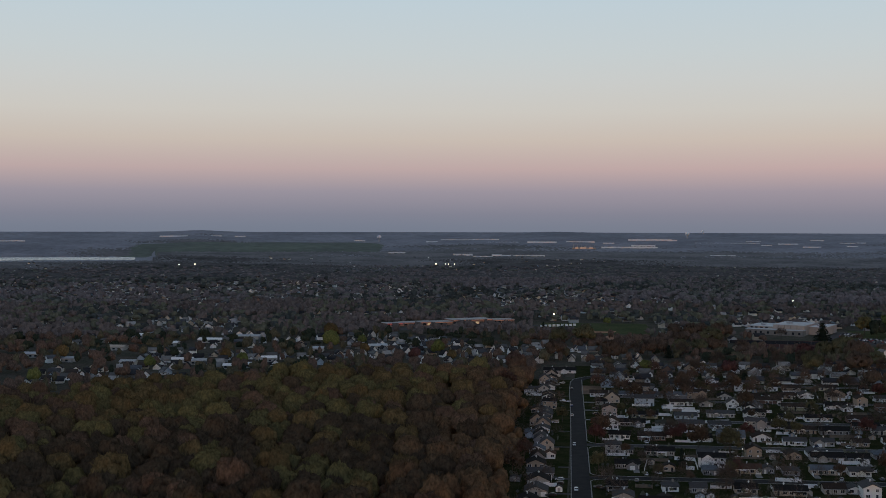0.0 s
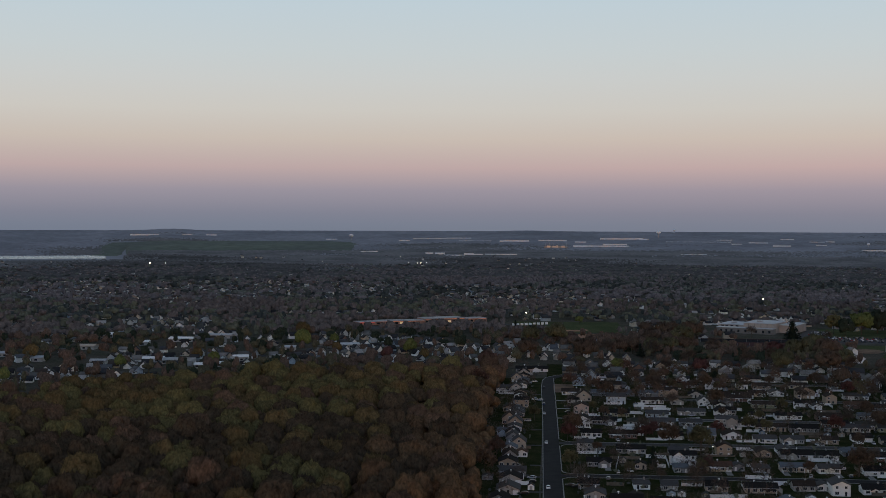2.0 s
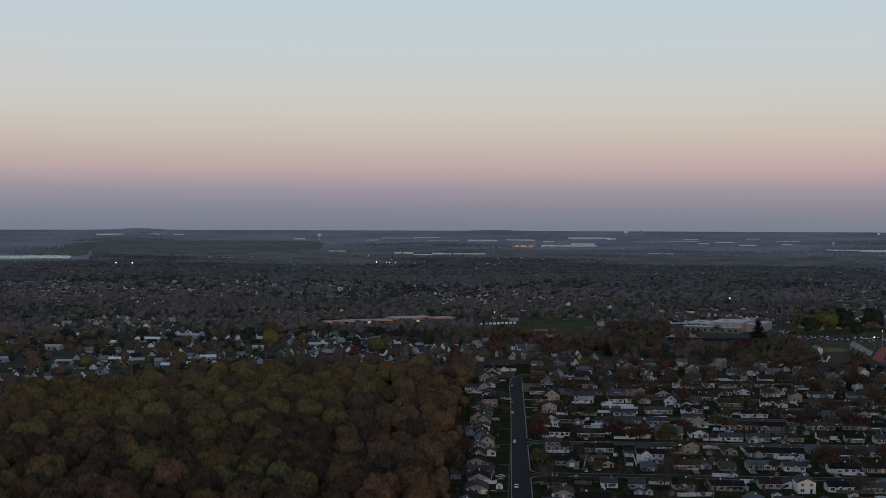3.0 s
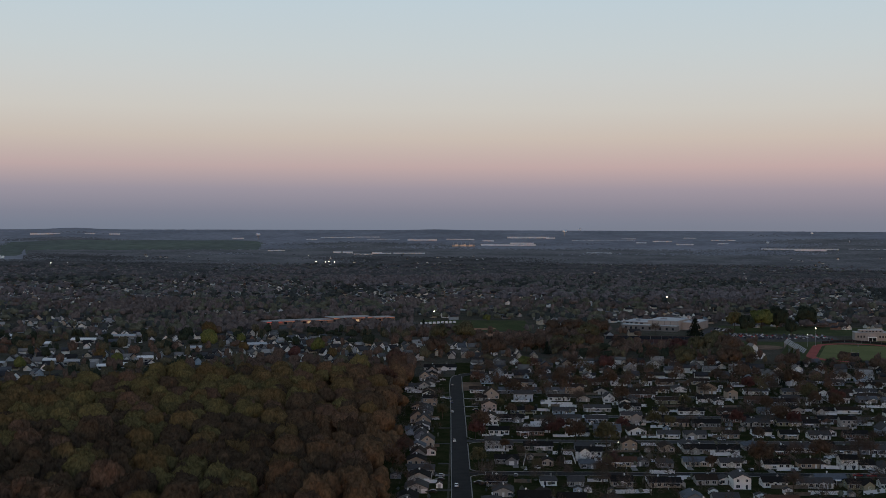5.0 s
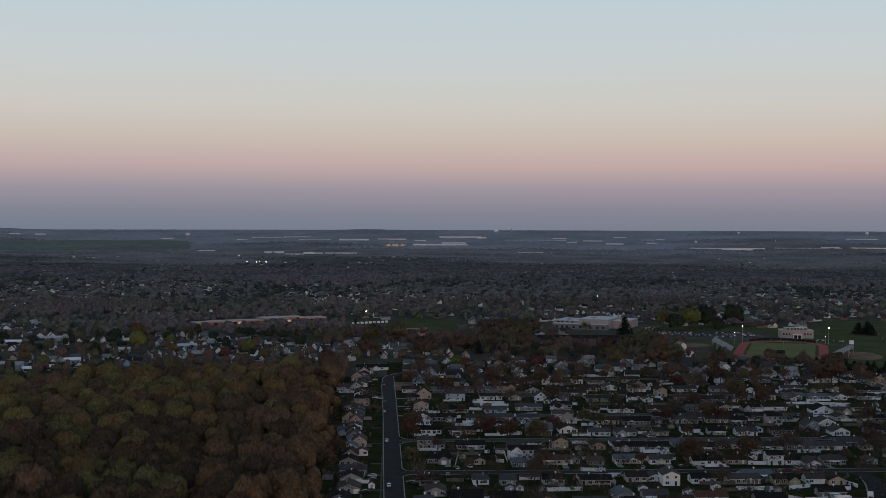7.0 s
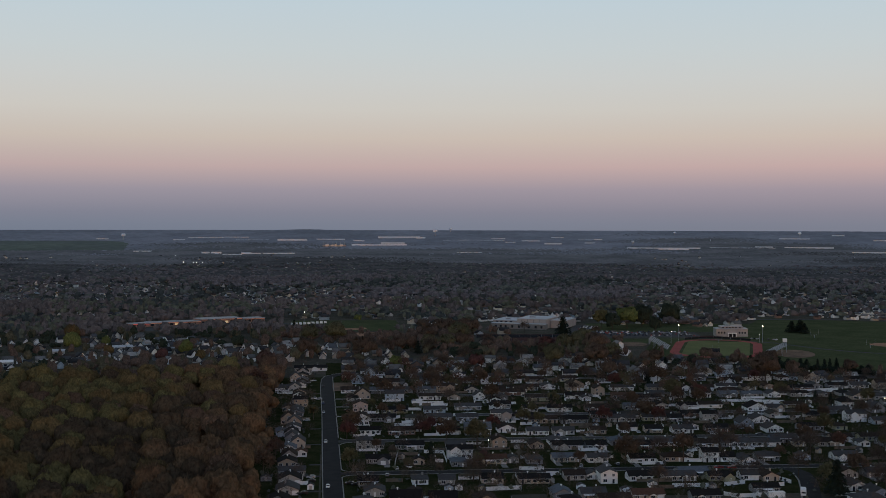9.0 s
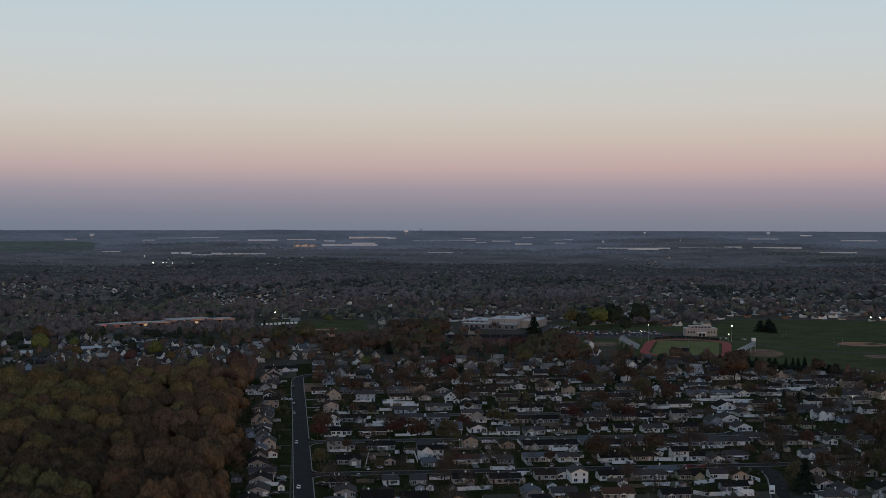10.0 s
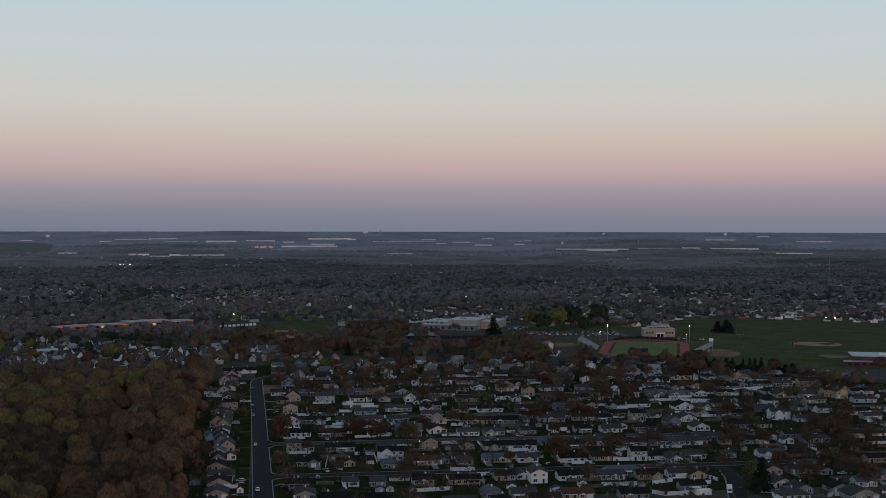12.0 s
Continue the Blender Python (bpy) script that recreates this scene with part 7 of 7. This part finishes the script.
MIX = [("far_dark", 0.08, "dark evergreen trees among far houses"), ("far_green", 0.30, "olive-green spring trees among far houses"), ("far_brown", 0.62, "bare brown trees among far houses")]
MID = [crown_shape(90 + i, 10, 4, 6 + i % 4, 0.17, -0.9, 0.0, 13, 0.2, 0.70, wide=0.06, small=0.9) for i in range(8)]
FAR = [crown_shape(110 + i, 8, 3, 5 + i % 3, 0.22, -0.9, 0.0, 7, 0.2, 0.8, wide=0.08) for i in range(6)]
LAST = [crown_shape(140 + i, 7, 2, 4 + i % 2, 0.2, -0.8, 0.0, 0, 0.2, 0.9) for i in range(6)]
NEARER = [("evergreen", 0.10, "dark evergreen trees among houses"), ("near_olive", 0.30, "olive-brown spring trees among houses"), ("near_brown", 0.60, "bare brown trees among houses")]
DISTANT = [("far_dark", 0.07, "dark evergreen trees of the distant suburb"), ("dist_green", 0.30, "green spring trees of the distant suburb, haze in their colour"), ("dist_brown", 0.63, "bare brown trees of the distant suburb, haze in their colour")]
FULL = [crown_shape(130 + i, 14, 5, 8 + i % 5, 0.14, -0.8, 0.0, 26, 0.2, 0.45, wide=0.035, small=0.85) for i in range(7)]
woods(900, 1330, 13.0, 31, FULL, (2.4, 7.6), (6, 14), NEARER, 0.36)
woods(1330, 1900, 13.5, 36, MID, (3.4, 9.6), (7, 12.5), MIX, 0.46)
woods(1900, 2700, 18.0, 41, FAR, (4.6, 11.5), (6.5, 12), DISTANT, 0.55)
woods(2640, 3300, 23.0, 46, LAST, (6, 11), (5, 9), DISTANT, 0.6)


def far_canopy():
    """The unbroken woods of the far plain: one uneven sheet of tree tops, with haze put into its colours by distance.
    """
    na, nr = 1000, 150
    A, R = np.meshgrid(np.radians(np.linspace(-27, 42, na)), 2640 * (4886 / 2640) ** np.linspace(0, 1, nr), indexing="ij")
    r = np.random.RandomState(77)
    A = A + r.uniform(-0.0004, 0.0004, A.shape)
    R = R + r.uniform(-5, 5, R.shape)
    x, y = R * np.sin(A), R * np.cos(A)
    bump = r.uniform(0, 1, A.shape) ** 2 * np.interp(R, (2700, 3600, 4200, 4800), (4.0, 2.6, 1.3, 0.6)) + 1.2 * patchy(x, y, 0.012, 9)
    az = np.degrees(A)
    wet = ((az < -13.4) & (R > 3540) & (R < 4020)) | ((az > -13.9) & (az < -3.0) & (R > 3960) & (R < 4400))
    fade = np.clip((4890 - R) / 400, 0.15, 1)
    fade = fade * np.clip((R - 2645) / 50, 0, 1) - 0.4 * (R < 2665)
    z = height(x, y) + np.where(wet, -4.0, (2.6 + bump) * fade)
    v = np.stack([x, y, z], -1).reshape(-1, 3)
    i, j = np.meshgrid(np.arange(na - 1), np.arange(nr - 1), indexing="ij")
    q = np.stack([i * nr + j, i * nr + j + 1, (i + 1) * nr + j + 1, (i + 1) * nr + j], -1).reshape(-1, 4)[:, ::-1]
    me = big_mesh("far_woods", v, q, ["canopy_near", "canopy", "canopy_hazed"], np.digitize((R + 330 * patchy(x * 0.6, y * 1.5, 0.008, 14))[:-1, :-1].ravel() + r.uniform(-150, 150, (na - 1) * (nr - 1)), (3400, 4120)).astype(np.int32))
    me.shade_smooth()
    tagged(new("far_woods", me), "distant woods with haze put into their colour towards the horizon", "woods", kind="stuff")


far_canopy()

# shrubs and slight bare trees between the houses of the estate
er = np.random.RandomState(17)
LIGHT_TWIGS = [twigs(200 + i, 140) for i in range(5)]
eu, es = er.uniform(-48, 480, 5200), er.uniform(480, 1064, 5200)
ex, ey = eu * EX - es * EY, eu * EY + es * EX
ek = (np.degrees(np.arctan2(ex, ey)) < 37) & ~((eu > -12) & (eu < 9)) & (es < np.where(eu < 250, 1064, np.where(eu < 330, 1030, np.where(eu < 420, 932, 852))))
for q in ROWS_S:
    ek &= np.abs(es - q) > 5.5
PX, PY, PR = (np.array(c) for c in zip(*PLACED))
hit = np.min((ex[:, None] - PX) ** 2 + (ey[:, None] - PY) ** 2 - (PR * 0.9) ** 2, axis=1) > 0
ex, ey = ex[ek & hit], ey[ek & hit]
n = len(ex) // 3
for nm, sl, ra, ta, words in (("far_dark", slice(0, n), (0.7, 1.7), (1.2, 3.0), "dark evergreen shrubs in the yards"), ("bare", slice(n, int(1.75 * n)), (2.8, 6.4), (6.5, 13.5), "bare twiggy trees in the yards"),
                              ("far_green", slice(2 * n, int(2.5 * n)), (0.8, 2.2), (1.5, 4.5), "budding shrubs in the yards")):
    x, y = ex[sl], ey[sl]
    ra, ta = er.uniform(*ra, len(x)), er.uniform(*ta, len(x))
    v = stamp(LIGHT_TWIGS, x, y, ta * 0.42, ra, ta * 0.58, 61) if nm == "bare" else stamp(LAST, x, y, ta * 0.5, ra, ta * 0.6, 61)
    tagged(new("shrubs", big_mesh("shrubs", v, quads_for(len(v)), ["leaf_" + nm])), words, "shrubs", kind="stuff")


# budding trees over the farther roofs of the estate
THIN = [airy(300 + i, 260, 70, 8) for i in range(5)]
bu, bs = er.uniform(9, 430, 205), er.uniform(850, 1066, 205)
bx, by = bu * EX - bs * EY, bu * EY + bs * EX
bk = (bs < np.where(bu < 250, 1066, np.where(bu < 330, 1034, np.where(bu < 370, 989, 934)))) & ~((bu > -12) & (bu < 9) & (bs < 965)) & (np.min((bx[:, None] - PX) ** 2 + (by[:, None] - PY) ** 2 - (PR * 0.8) ** 2, axis=1) > 0)
bx, by = bx[bk], by[bk]
half = er.uniform(0, 1, len(bx))
for nm, w, words in (("near_brown", half < 0.6, "brown budding trees over the roofs of the estate"), ("near_olive", (half >= 0.6) & (half < 0.85), "olive budding trees over the roofs of the estate"), ("yard_rust", half >= 0.85, "rust-red budding trees over the roofs of the estate")):
    ra = er.uniform(3.2, 6.4, w.sum())
    v = stamp(THIN, bx[w], by[w], ra * 1.15, ra, ra * 1.1, 62)
    tagged(new("yard_trees", big_mesh("yard_trees", v, quads_for(len(v)), ["leaf_" + nm])), words, "trees", kind="stuff")


# fences between the yards: too many to count
fr = random.Random(29)
runs = {"vinyl": [], "wood_fence": []}
tries = 0
while tries < 1500 and sum(len(v) for v in runs.values()) < 300:
    tries += 1
    q = fr.choice((504.0,) + ROWS_S)
    u, s = fr.uniform(-30, 470), q + fr.choice((-1, 1)) * fr.uniform(9, 33)
    along = fr.random() < 0.62
    ln = fr.choice((4.8, 7.2, 9.6, 12.0, 16.8)) if along else fr.choice((4.8, 7.2, 9.6))
    x, y = grid(u, s)
    ends = [grid(u + (ln * f if along else 0), s + (0 if along else ln * f)) for f in (0.0, 0.5, 1.0)]
    if s > estate_limit(u) or -11 < u < 9 or (u < 0 and along and u + ln > -11) or math.degrees(math.atan2(x, y)) > 36.5 or any(min((ex0 - a) ** 2 + (ey0 - b) ** 2 - (c * 0.85) ** 2 for a, b, c in PLACED) < 0 for ex0, ey0 in ends):
        continue
    runs["vinyl" if fr.random() < 0.6 else "wood_fence"].append((x, y, ln, GRID if along else GRID + 90))
for mat, words in (("vinyl", "white vinyl fences between the yards"), ("wood_fence", "weathered wooden fences between the yards")):
    pairs = []
    for x, y, ln, rz in runs[mat]:
        m = pose(x, y, 0, 0, 0, rz)
        v, f = boxes((0, ln, -0.04, 0.04, 0.08, fr.choice((1.2, 1.5, 1.75))), *[(2.4 * i - 0.07, 2.4 * i + 0.07, -0.08, 0.08, 0, 1.85) for i in range(int(ln / 2.4) + 1)])
        pairs.append(([tuple(m @ Vector(p)) for p in v], f))
    tagged(new("yard_fences", mesh_of("yard_fences", *joined(*pairs), mat)), words, "fences", kind="stuff")
